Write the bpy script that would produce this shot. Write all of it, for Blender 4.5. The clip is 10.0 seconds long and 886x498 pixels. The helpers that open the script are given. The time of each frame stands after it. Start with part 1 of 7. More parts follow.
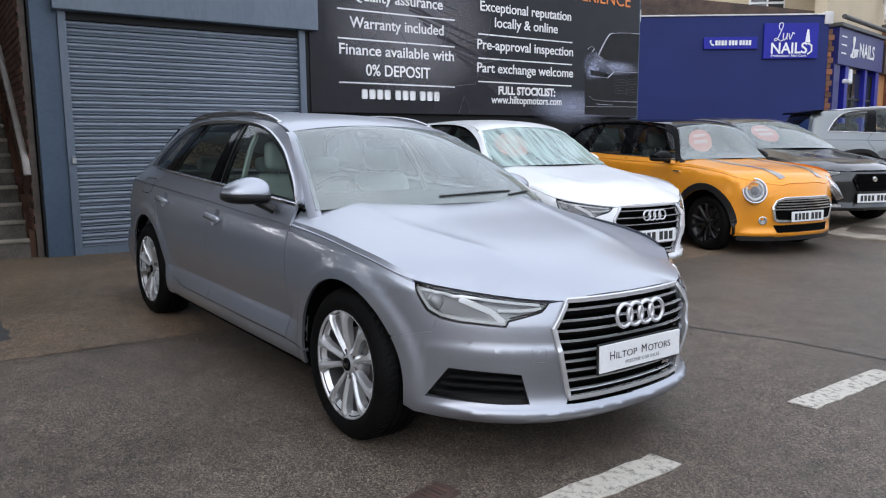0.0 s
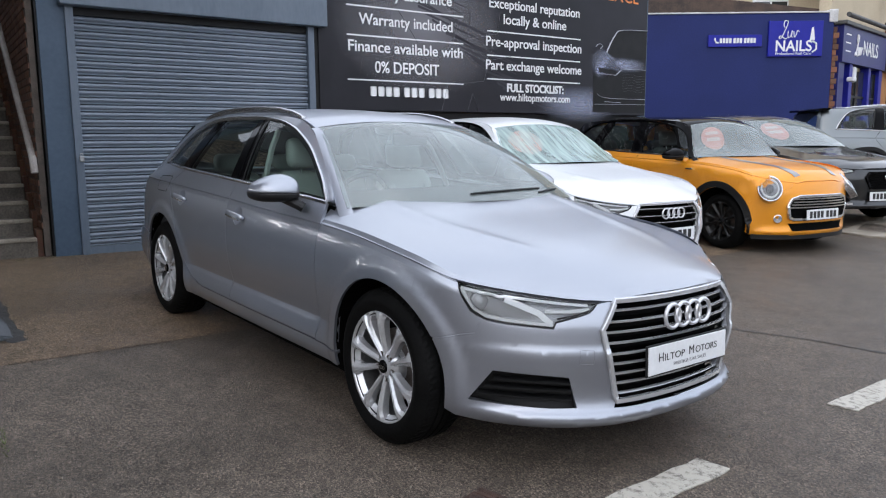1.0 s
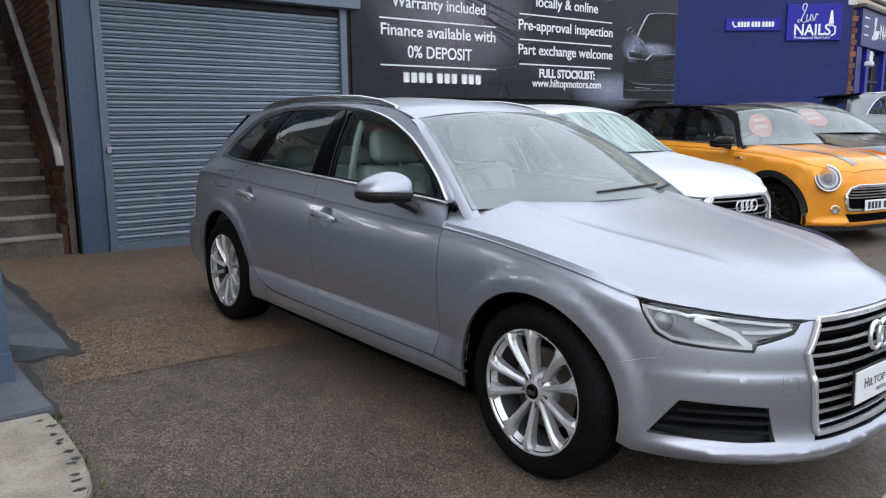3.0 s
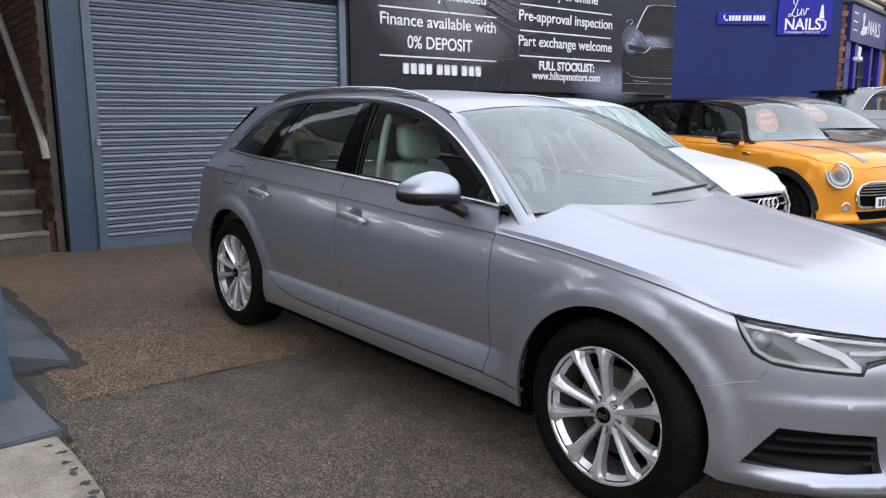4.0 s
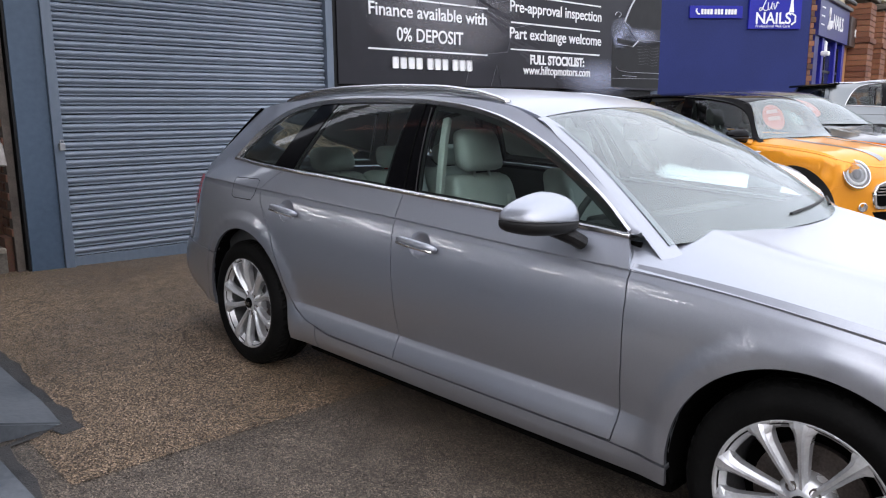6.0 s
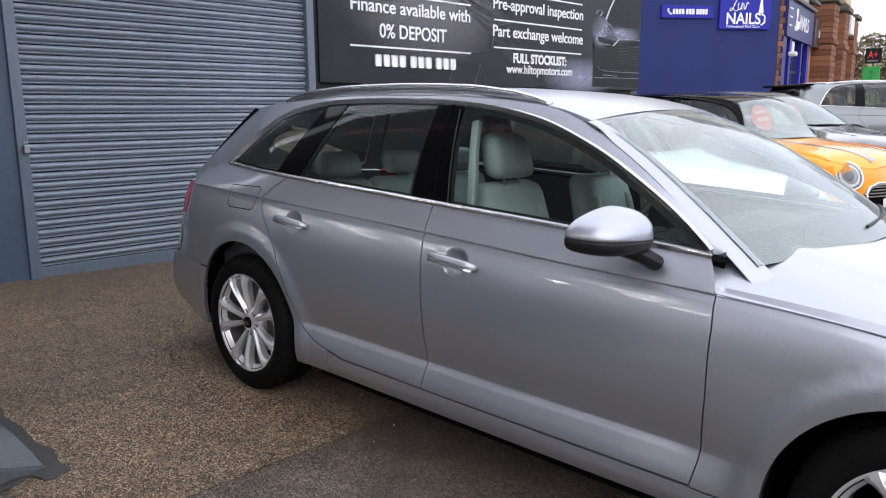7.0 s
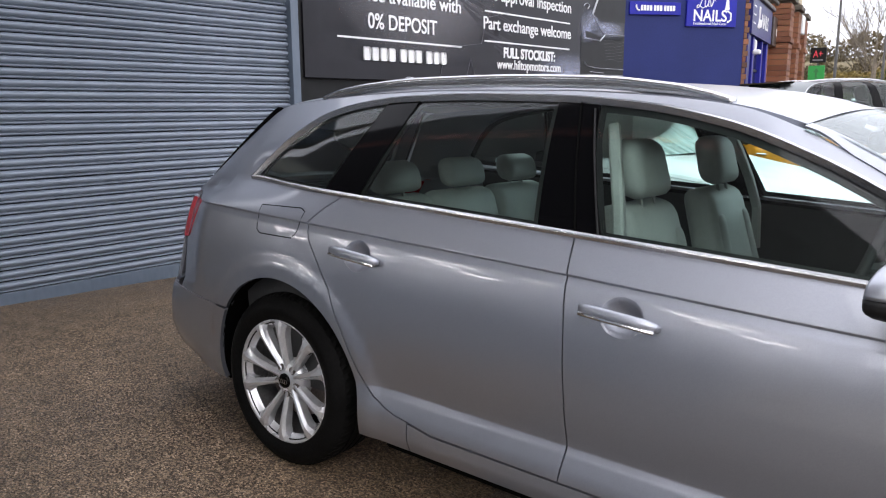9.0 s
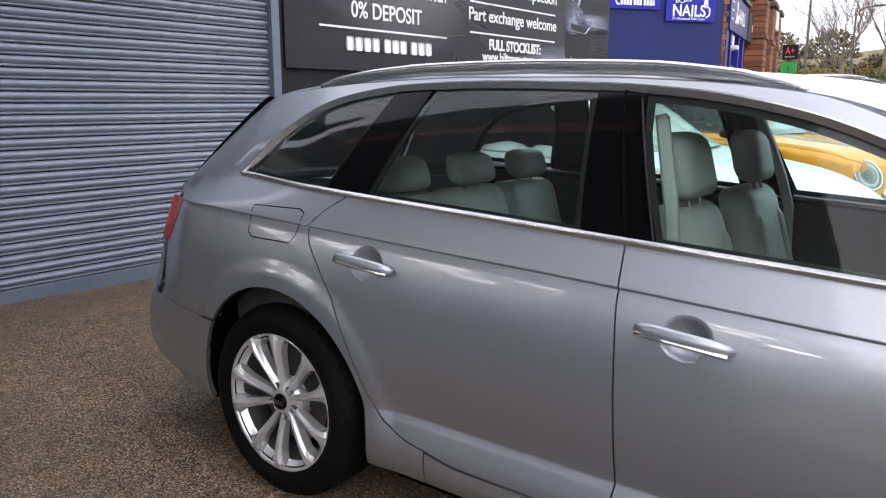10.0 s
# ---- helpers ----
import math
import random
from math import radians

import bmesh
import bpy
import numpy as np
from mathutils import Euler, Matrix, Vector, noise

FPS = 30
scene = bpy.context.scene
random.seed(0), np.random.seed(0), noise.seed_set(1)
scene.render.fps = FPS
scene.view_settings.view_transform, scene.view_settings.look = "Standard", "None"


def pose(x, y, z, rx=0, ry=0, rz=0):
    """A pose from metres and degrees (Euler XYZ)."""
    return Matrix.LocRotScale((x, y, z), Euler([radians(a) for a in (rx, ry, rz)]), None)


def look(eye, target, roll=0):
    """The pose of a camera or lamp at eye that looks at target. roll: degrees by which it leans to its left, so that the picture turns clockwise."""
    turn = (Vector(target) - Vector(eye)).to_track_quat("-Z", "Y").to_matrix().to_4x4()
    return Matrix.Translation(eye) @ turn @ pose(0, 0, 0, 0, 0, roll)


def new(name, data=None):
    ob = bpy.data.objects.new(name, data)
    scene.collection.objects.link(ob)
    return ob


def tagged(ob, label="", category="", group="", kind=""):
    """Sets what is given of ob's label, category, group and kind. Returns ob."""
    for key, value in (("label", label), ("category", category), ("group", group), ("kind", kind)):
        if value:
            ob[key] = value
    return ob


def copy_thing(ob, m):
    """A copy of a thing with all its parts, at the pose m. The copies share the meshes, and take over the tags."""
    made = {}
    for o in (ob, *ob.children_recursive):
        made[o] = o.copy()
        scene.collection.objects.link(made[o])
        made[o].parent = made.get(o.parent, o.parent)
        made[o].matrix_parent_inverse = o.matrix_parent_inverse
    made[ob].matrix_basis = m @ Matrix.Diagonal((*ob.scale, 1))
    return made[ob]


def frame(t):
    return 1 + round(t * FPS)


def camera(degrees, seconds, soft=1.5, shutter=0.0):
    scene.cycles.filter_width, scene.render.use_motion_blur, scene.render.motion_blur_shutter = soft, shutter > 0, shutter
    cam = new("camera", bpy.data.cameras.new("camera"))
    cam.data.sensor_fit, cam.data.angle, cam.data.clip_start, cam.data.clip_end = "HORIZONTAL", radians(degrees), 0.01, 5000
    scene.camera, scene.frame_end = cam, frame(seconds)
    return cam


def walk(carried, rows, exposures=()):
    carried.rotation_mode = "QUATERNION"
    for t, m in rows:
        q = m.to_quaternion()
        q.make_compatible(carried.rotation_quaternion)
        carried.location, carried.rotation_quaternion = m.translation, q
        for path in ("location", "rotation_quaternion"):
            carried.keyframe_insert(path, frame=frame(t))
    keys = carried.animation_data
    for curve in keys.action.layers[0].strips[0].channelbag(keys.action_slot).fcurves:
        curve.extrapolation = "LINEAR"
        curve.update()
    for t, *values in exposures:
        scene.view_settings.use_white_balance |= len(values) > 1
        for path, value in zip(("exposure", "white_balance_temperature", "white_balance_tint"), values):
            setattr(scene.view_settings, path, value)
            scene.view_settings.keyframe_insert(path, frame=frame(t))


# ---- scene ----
cam = camera(61.5, 10.0, 1.15)
# The forecourt falls gently towards the road: LOT carries its level plane into the world.
LOT = Matrix.Rotation(radians(1.6), 4, (-0.73, 0.68, 0))
PATH = [
    (0, (2.738, -2.487, 1.317), (1.173, -1.276, 1.025), 1.2),
    (0.5, (2.659, -2.534, 1.31), (1.096, -1.321, 1.018), 1.2),
    (1, (2.552, -2.574, 1.299), (0.994, -1.355, 1.004), 1.2),
    (1.5, (2.376, -2.618, 1.309), (0.824, -1.394, 1.005), 1.2),
    (2, (2.21, -2.68, 1.314), (0.664, -1.451, 0.998), 1.3),
    (2.5, (2.013, -2.785, 1.32), (0.474, -1.549, 0.995), 1.3),
    (2.7, (1.949, -2.809, 1.319), (0.412, -1.573, 0.991), 1.1),
    (4, (1.448, -2.885, 1.325), (-0.039, -1.595, 0.974), 1.4),
    (4.5, (1.232, -2.925, 1.334), (-0.233, -1.611, 0.978), 1.4),
    (5, (1.051, -2.942, 1.346), (-0.393, -1.604, 0.988), 1.3),
    (6.5, (0.401, -2.842, 1.357), (-0.956, -1.419, 0.993), 1.2),
    (7, (0.204, -2.842, 1.361), (-1.113, -1.381, 0.997), 1.3),
    (7.5, (-0.026, -2.782, 1.355), (-1.312, -1.294, 0.99), 1.4),
    (8, (-0.242, -2.72, 1.355), (-1.494, -1.204, 0.99), 1.4),
    (8.5, (-0.485, -2.685, 1.347), (-1.71, -1.147, 0.981), 1.4),
    (9, (-0.725, -2.656, 1.353), (-1.92, -1.095, 0.988), 1.3),
    (9.5, (-0.905, -2.572, 1.347), (-2.067, -0.986, 0.981), 1.3),
    (10, (-1.011, -2.52, 1.332), (-2.144, -0.915, 0.956), 1.6),
]
walk(cam, [(t, LOT @ look(eye, target, roll)) for t, eye, target, roll in PATH],
     [(0, 0.72, 6130, 12), (2.7, 0.80, 6180, 12), (4, 0.94, 6300, 14), (5, 1.02, 6350, 15), (7.5, 1.16, 6450, 15.5), (10, 1.25, 6600, 15.5)])

# ---- light: an overcast winter day ----
world = bpy.data.worlds.new("overcast_sky")
scene.world = world
world.use_nodes = True
wn, wl = world.node_tree.nodes, world.node_tree.links
wn.clear()
w_out, w_bg = wn.new("ShaderNodeOutputWorld"), wn.new("ShaderNodeBackground")
w_sky, w_mix, w_noise, w_ramp, w_tc = (wn.new(k) for k in ("ShaderNodeTexSky", "ShaderNodeMix", "ShaderNodeTexNoise", "ShaderNodeValToRGB", "ShaderNodeTexCoord"))
w_sky.sky_type, w_sky.sun_disc = "NISHITA", False
w_sky.sun_elevation, w_sky.sun_rotation, w_sky.dust_density = radians(38), radians(150), 3.0
w_mix.data_type = "RGBA"
w_mix.inputs["Factor"].default_value = 0.86
w_noise.inputs["Scale"].default_value, w_noise.inputs["Detail"].default_value = 2.2, 5.0
w_ramp.color_ramp.elements[0].position, w_ramp.color_ramp.elements[1].position = 0.32, 0.72
w_ramp.color_ramp.elements[0].color, w_ramp.color_ramp.elements[1].color = (5.0, 5.45, 6.2, 1), (8.2, 8.45, 8.8, 1)
wl.new(w_tc.outputs["Generated"], w_noise.inputs["Vector"])
wl.new(w_noise.outputs["Fac"], w_ramp.inputs["Fac"])
wl.new(w_sky.outputs["Color"], w_mix.inputs["A"])
wl.new(w_ramp.outputs["Color"], w_mix.inputs["B"])
wl.new(w_mix.outputs["Result"], w_bg.inputs["Color"])
wl.new(w_bg.outputs["Background"], w_out.inputs["Surface"])
w_bg.inputs["Strength"].default_value = 0.142
sun_data = bpy.data.lights.new("sun", "SUN")
sun_data.energy, sun_data.angle, sun_data.color = 0.55, radians(115), (1.0, 0.96, 0.9)
sun = new("sun", sun_data)
sun.matrix_world = look((0, 0, 20), (-9.0, 7.0, 4.0))
scene.view_settings.exposure = 0.72

# ---- materials ----
def shader(name, colour, rough=0.5, metal=0.0, coat=0.0, spec=0.5):
    m = bpy.data.materials.new(name)
    m.use_nodes = True
    p = m.node_tree.nodes["Principled BSDF"]
    p.inputs["Base Color"].default_value = (*colour, 1)
    p.inputs["Roughness"].default_value = rough
    p.inputs["Metallic"].default_value = metal
    p.inputs["Coat Weight"].default_value = coat
    p.inputs["Coat Roughness"].default_value = 0.04
    p.inputs["Specular IOR Level"].default_value = spec
    return m


def vary(m, dark, light, scale, bump=0.0, fine=0.0, rough=(0, 0), lo=0.35, hi=0.65, stretch=(1, 1, 1), bump_scale=1.0):
    """Blends two colours by a broad noise times a fine one, with relief from the fine one."""
    n, l = m.node_tree.nodes, m.node_tree.links
    p = n["Principled BSDF"]
    tc, mp, a, b, ramp, mix = (n.new(k) for k in ("ShaderNodeTexCoord", "ShaderNodeMapping", "ShaderNodeTexNoise", "ShaderNodeTexNoise", "ShaderNodeValToRGB", "ShaderNodeMath"))
    mp.inputs["Scale"].default_value = stretch
    l.new(tc.outputs["Object"], mp.inputs["Vector"])
    a.inputs["Scale"].default_value, a.inputs["Detail"].default_value = scale, 4
    b.inputs["Scale"].default_value, b.inputs["Detail"].default_value = fine or scale * 14, 3
    l.new(mp.outputs["Vector"], a.inputs["Vector"])
    l.new(mp.outputs["Vector"], b.inputs["Vector"])
    mix.operation = "MULTIPLY_ADD"
    mix.inputs[1].default_value = 0.6
    l.new(a.outputs["Fac"], mix.inputs[0])
    half = n.new("ShaderNodeMath")
    half.operation = "MULTIPLY"
    half.inputs[1].default_value = 0.4
    l.new(b.outputs["Fac"], half.inputs[0])
    l.new(half.outputs[0], mix.inputs[2])
    e = ramp.color_ramp.elements
    e[0].position, e[1].position = lo, hi
    e[0].color, e[1].color = (*dark, 1), (*light, 1)
    l.new(mix.outputs[0], ramp.inputs["Fac"])
    l.new(ramp.outputs["Color"], p.inputs["Base Color"])
    if rough[1]:
        r = n.new("ShaderNodeMapRange")
        r.inputs["To Min"].default_value, r.inputs["To Max"].default_value = rough
        l.new(a.outputs["Fac"], r.inputs["Value"])
        l.new(r.outputs["Result"], p.inputs["Roughness"])
    if bump:
        bp = n.new("ShaderNodeBump")
        bp.inputs["Strength"].default_value, bp.inputs["Distance"].default_value = bump, 0.004 * bump_scale
        l.new(b.outputs["Fac"], bp.inputs["Height"])
        l.new(bp.outputs["Normal"], p.inputs["Normal"])
    return m


def asphalt(name, dark, light, fleck, grit=215.0):
    """Stone-chip asphalt: a bed of small stones of several greys, with broad damp patches and fine relief."""
    m = shader(name, dark, 0.6, spec=0.26)
    n, l = m.node_tree.nodes, m.node_tree.links
    p = n["Principled BSDF"]
    tc = n.new("ShaderNodeTexCoord")
    cells, broad, mid = n.new("ShaderNodeTexVoronoi"), n.new("ShaderNodeTexNoise"), n.new("ShaderNodeTexNoise")
    cells.inputs["Scale"].default_value = grit
    broad.inputs["Scale"].default_value, broad.inputs["Detail"].default_value = 0.7, 5
    mid.inputs["Scale"].default_value, mid.inputs["Detail"].default_value = 9.0, 6
    for k in (cells, broad, mid):
        l.new(tc.outputs["Object"], k.inputs["Vector"])
    sep, ramp = n.new("ShaderNodeSeparateColor"), n.new("ShaderNodeValToRGB")
    l.new(cells.outputs["Color"], sep.inputs["Color"])
    ramp.color_ramp.interpolation = "CONSTANT"
    e = ramp.color_ramp.elements
    e[0].color, e[1].color, e[1].position = (*[0.6 * a for a in dark], 1), (*dark, 1), 0.25
    e.new(0.50).color = (*light, 1)
    e.new(0.80).color = (*[0.65 * a + 0.35 * b for a, b in zip(light, fleck)], 1)
    e.new(0.965).color = (*fleck, 1)
    # fine sand among the chippings
    sand, grain = n.new("ShaderNodeTexNoise"), n.new("ShaderNodeMath")
    sand.inputs["Scale"].default_value, sand.inputs["Detail"].default_value = grit * 3.2, 2
    l.new(tc.outputs["Object"], sand.inputs["Vector"])
    grain.operation = "MULTIPLY_ADD"
    grain.inputs[1].default_value, grain.inputs[2].default_value = 0.5, -0.25
    l.new(sand.outputs["Fac"], grain.inputs[0])
    pick = n.new("ShaderNodeMath")
    pick.operation = "ADD"
    l.new(sep.outputs["Red"], pick.inputs[0])
    l.new(grain.outputs[0], pick.inputs[1])
    l.new(pick.outputs[0], ramp.inputs["Fac"])
    tone, span = n.new("ShaderNodeMath"), n.new("ShaderNodeMapRange")
    tone.operation = "ADD"
    l.new(broad.outputs["Fac"], tone.inputs[0])
    l.new(mid.outputs["Fac"], tone.inputs[1])
    span.inputs["From Min"].default_value, span.inputs["From Max"].default_value = 0.7, 1.3
    span.inputs["To Min"].default_value, span.inputs["To Max"].default_value = 0.68, 1.25
    l.new(tone.outputs[0], span.inputs["Value"])
    shade = n.new("ShaderNodeMix")
    shade.data_type, shade.blend_type = "RGBA", "MULTIPLY"
    shade.inputs["Factor"].default_value = 1
    l.new(ramp.outputs["Color"], shade.inputs["A"])
    l.new(span.outputs["Result"], shade.inputs["B"])
    l.new(shade.outputs["Result"], p.inputs["Base Color"])
    wet = n.new("ShaderNodeMapRange")
    wet.inputs["From Min"].default_value, wet.inputs["From Max"].default_value = 0.35, 0.65
    wet.inputs["To Min"].default_value, wet.inputs["To Max"].default_value = 0.30, 0.58
    l.new(broad.outputs["Fac"], wet.inputs["Value"])
    l.new(wet.outputs["Result"], p.inputs["Roughness"])
    bp = n.new("ShaderNodeBump")
    bp.inputs["Strength"].default_value, bp.inputs["Distance"].default_value = 0.9, 0.004
    l.new(cells.outputs["Distance"], bp.inputs["Height"])
    l.new(bp.outputs["Normal"], p.inputs["Normal"])
    return m


def metallic(name, base, rough=0.32, flake=0.05, metal=0.75, coat=(0.03, 0.11), rain=0.0):
    """Car paint: metal flakes under a clear coat; rain: how far fine drops blur the coat where it lies flat."""
    m = shader(name, base, rough, metal, 1.0)
    n, l = m.node_tree.nodes, m.node_tree.links
    p = n["Principled BSDF"]
    tc, v, ramp, w = n.new("ShaderNodeTexCoord"), n.new("ShaderNodeTexVoronoi"), n.new("ShaderNodeValToRGB"), n.new("ShaderNodeTexNoise")
    v.inputs["Scale"].default_value = 900
    w.inputs["Scale"].default_value, w.inputs["Detail"].default_value = 3.0, 4
    l.new(tc.outputs["Object"], v.inputs["Vector"])
    l.new(tc.outputs["Object"], w.inputs["Vector"])
    ramp.color_ramp.elements[0].color = (*[c * (1 - flake) for c in base], 1)
    ramp.color_ramp.elements[1].color = (*[min(1, c * (1 + flake)) for c in base], 1)
    sep = n.new("ShaderNodeSeparateColor")
    l.new(v.outputs["Color"], sep.inputs["Color"])
    l.new(sep.outputs["Red"], ramp.inputs["Fac"])
    l.new(ramp.outputs["Color"], p.inputs["Base Color"])
    r = n.new("ShaderNodeMapRange")
    r.inputs["To Min"].default_value, r.inputs["To Max"].default_value = coat
    l.new(w.outputs["Fac"], r.inputs["Value"])
    geo, axis, lie, add = (n.new(k) for k in ("ShaderNodeNewGeometry", "ShaderNodeSeparateXYZ", "ShaderNodeMapRange", "ShaderNodeMath"))
    l.new(geo.outputs["Normal"], axis.inputs["Vector"])
    l.new(axis.outputs["Z"], lie.inputs["Value"])
    lie.inputs["From Min"].default_value, lie.inputs["From Max"].default_value = 0.55, 0.95
    lie.inputs["To Max"].default_value = rain
    add.operation = "ADD"
    l.new(r.outputs["Result"], add.inputs[0])
    l.new(lie.outputs["Result"], add.inputs[1])
    l.new(add.outputs[0], p.inputs["Coat Roughness"])
    return m


def glass(name, tint, rough=0.0, ior=1.6, film=0.0, veil_colour=(0.70, 0.80, 0.79), runs=False):
    """Thin vehicle or window glass: tinted see-through with a real surface reflection."""
    m = bpy.data.materials.new(name)
    m.use_nodes = True
    n, l = m.node_tree.nodes, m.node_tree.links
    n.clear()
    out, mix, tr, gl, fr = (n.new(k) for k in ("ShaderNodeOutputMaterial", "ShaderNodeMixShader", "ShaderNodeBsdfTransparent", "ShaderNodeBsdfGlossy", "ShaderNodeFresnel"))
    fr.inputs["IOR"].default_value = ior
    tr.inputs["Color"].default_value = (*tint, 1)
    gl.inputs["Roughness"].default_value = rough
    l.new(fr.outputs["Fac"], mix.inputs["Fac"])
    l.new(tr.outputs["BSDF"], mix.inputs[1])
    l.new(gl.outputs["BSDF"], mix.inputs[2])
    if film:
        # pale veil: the reflected sky put in as diffuse colour, plus dried rain
        sky_veil, veil, tc, ns, rg = (n.new(k) for k in ("ShaderNodeBsdfDiffuse", "ShaderNodeMixShader", "ShaderNodeTexCoord", "ShaderNodeTexNoise", "ShaderNodeMapRange"))
        sky_veil.inputs["Color"].default_value = (*veil_colour, 1)
        ns.inputs["Scale"].default_value, ns.inputs["Detail"].default_value = 3.5, 6
        l.new(tc.outputs["Object"], ns.inputs["Vector"])
        if runs:
            # rain that has run down the pane in streaks
            mp = n.new("ShaderNodeMapping")
            mp.inputs["Scale"].default_value = (0.7, 7.0, 0.7)
            l.new(tc.outputs["Object"], mp.inputs["Vector"])
            l.new(mp.outputs["Vector"], ns.inputs["Vector"])
        l.new(ns.outputs["Fac"], rg.inputs["Value"])
        rg.inputs["From Min"].default_value, rg.inputs["From Max"].default_value = 0.3, 0.7
        rg.inputs["To Min"].default_value, rg.inputs["To Max"].default_value = film * (0.45 if runs else 0.75), film * (1.7 if runs else 1.25)
        l.new(rg.outputs["Result"], veil.inputs["Fac"])
        l.new(mix.outputs["Shader"], veil.inputs[1])
        l.new(sky_veil.outputs["BSDF"], veil.inputs[2])
        mix = veil
    l.new(mix.outputs["Shader"], out.inputs["Surface"])
    return m


def brickwork(name, a, b, mortar):
    m = shader(name, a, 0.85)
    n, l = m.node_tree.nodes, m.node_tree.links
    oi, ramp, ns, tc, mix = (n.new(k) for k in ("ShaderNodeObjectInfo", "ShaderNodeValToRGB", "ShaderNodeTexNoise", "ShaderNodeTexCoord", "ShaderNodeMix"))
    ramp.color_ramp.elements[0].color, ramp.color_ramp.elements[1].color = (*a, 1), (*b, 1)
    l.new(oi.outputs["Random"], ramp.inputs["Fac"])
    ns.inputs["Scale"].default_value, ns.inputs["Detail"].default_value = 40, 5
    l.new(tc.outputs["Object"], ns.inputs["Vector"])
    mix.data_type, mix.blend_type = "RGBA", "MULTIPLY"
    mix.inputs["Factor"].default_value = 0.7
    l.new(ramp.outputs["Color"], mix.inputs["A"])
    l.new(ns.outputs["Color"], mix.inputs["B"])
    l.new(mix.outputs["Result"], n["Principled BSDF"].inputs["Base Color"])
    return m


ASPHALT = asphalt("asphalt_grey", (0.066, 0.054, 0.043), (0.118, 0.096, 0.076), (0.30, 0.245, 0.19), 185.0)
ASPHALT_BROWN = asphalt("asphalt_brown", (0.074, 0.052, 0.034), (0.182, 0.130, 0.084), (0.46, 0.345, 0.235), 165.0)
TAR = vary(shader("tar", (0.02, 0.02, 0.02), 0.5), (0.012, 0.012, 0.012), (0.045, 0.042, 0.04), 12, 0.8, rough=(0.35, 0.7))
ROAD_PAINT = vary(shader("road_paint", (0.5, 0.49, 0.46), 0.7), (0.16, 0.145, 0.125), (0.47, 0.445, 0.385), 28, 0.8, 170, lo=0.38, hi=0.50)
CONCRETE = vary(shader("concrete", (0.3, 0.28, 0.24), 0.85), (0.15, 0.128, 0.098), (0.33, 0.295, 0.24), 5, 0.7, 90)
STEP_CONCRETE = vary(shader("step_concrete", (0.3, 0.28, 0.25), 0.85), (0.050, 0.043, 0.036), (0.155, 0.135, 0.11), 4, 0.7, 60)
PAINTED_CONCRETE = vary(shader("painted_concrete", (0.12, 0.14, 0.17), 0.5), (0.055, 0.064, 0.073), (0.105, 0.116, 0.128), 3, 0.3, rough=(0.35, 0.65))
BLUE_PAINT = vary(shader("blue_grey_paint", (0.08, 0.12, 0.17), 0.5, spec=0.35), (0.050, 0.078, 0.116), (0.075, 0.110, 0.158), 1.6, 0.15, rough=(0.35, 0.55))
SHUTTER_PAINT = vary(shader("shutter_enamel", (0.2, 0.22, 0.26), 0.38, 0.0), (0.185, 0.220, 0.268), (0.255, 0.292, 0.352), 1.2, 0.1, rough=(0.28, 0.45), stretch=(1, 1, 4))
GUIDE_PAINT = vary(shader("guide_enamel", (0.16, 0.19, 0.24), 0.42), (0.095, 0.125, 0.165), (0.135, 0.168, 0.21), 2.0, 0.1, rough=(0.3, 0.5), stretch=(1, 1, 0.3))
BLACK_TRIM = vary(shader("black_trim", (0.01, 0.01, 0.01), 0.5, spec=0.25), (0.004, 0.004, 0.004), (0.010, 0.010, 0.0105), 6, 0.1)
VINYL = vary(shader("sign_vinyl", (0.02, 0.02, 0.024), 0.5, spec=0.3), (0.007, 0.0068, 0.010), (0.015, 0.014, 0.020), 0.8, 0.0, 3.0, rough=(0.36, 0.5))
VINYL_GREY = shader("vinyl_grey_print", (0.034, 0.032, 0.040), 0.5, spec=0.3)
VINYL_PRINT = shader("vinyl_line_print", (0.16, 0.155, 0.175), 0.5, spec=0.3)
VINYL_PALE = shader("vinyl_pale_print", (0.46, 0.47, 0.52), 0.45)


def soft_print(name, colour, power=1.0, weight=1.0):
    """A printed patch that fades out round its middle (unit sphere of the object)."""
    m = shader(name, colour, 0.45)
    n, l = m.node_tree.nodes, m.node_tree.links
    tc, gr, pw, mix, tr = (n.new(k) for k in ("ShaderNodeTexCoord", "ShaderNodeTexGradient", "ShaderNodeMath", "ShaderNodeMixShader", "ShaderNodeBsdfTransparent"))
    gr.gradient_type = "SPHERICAL"
    l.new(tc.outputs["Object"], gr.inputs["Vector"])
    pw.operation = "POWER"
    pw.inputs[1].default_value = power
    l.new(gr.outputs["Fac"], pw.inputs[0])
    ink = n.new("ShaderNodeMath")
    ink.operation, ink.inputs[1].default_value = "MULTIPLY", weight
    l.new(pw.outputs[0], ink.inputs[0])
    l.new(ink.outputs[0], mix.inputs["Fac"])
    l.new(tr.outputs["BSDF"], mix.inputs[1])
    l.new(n["Principled BSDF"].outputs["BSDF"], mix.inputs[2])
    l.new(mix.outputs["Shader"], n["Material Output"].inputs["Surface"])
    return m


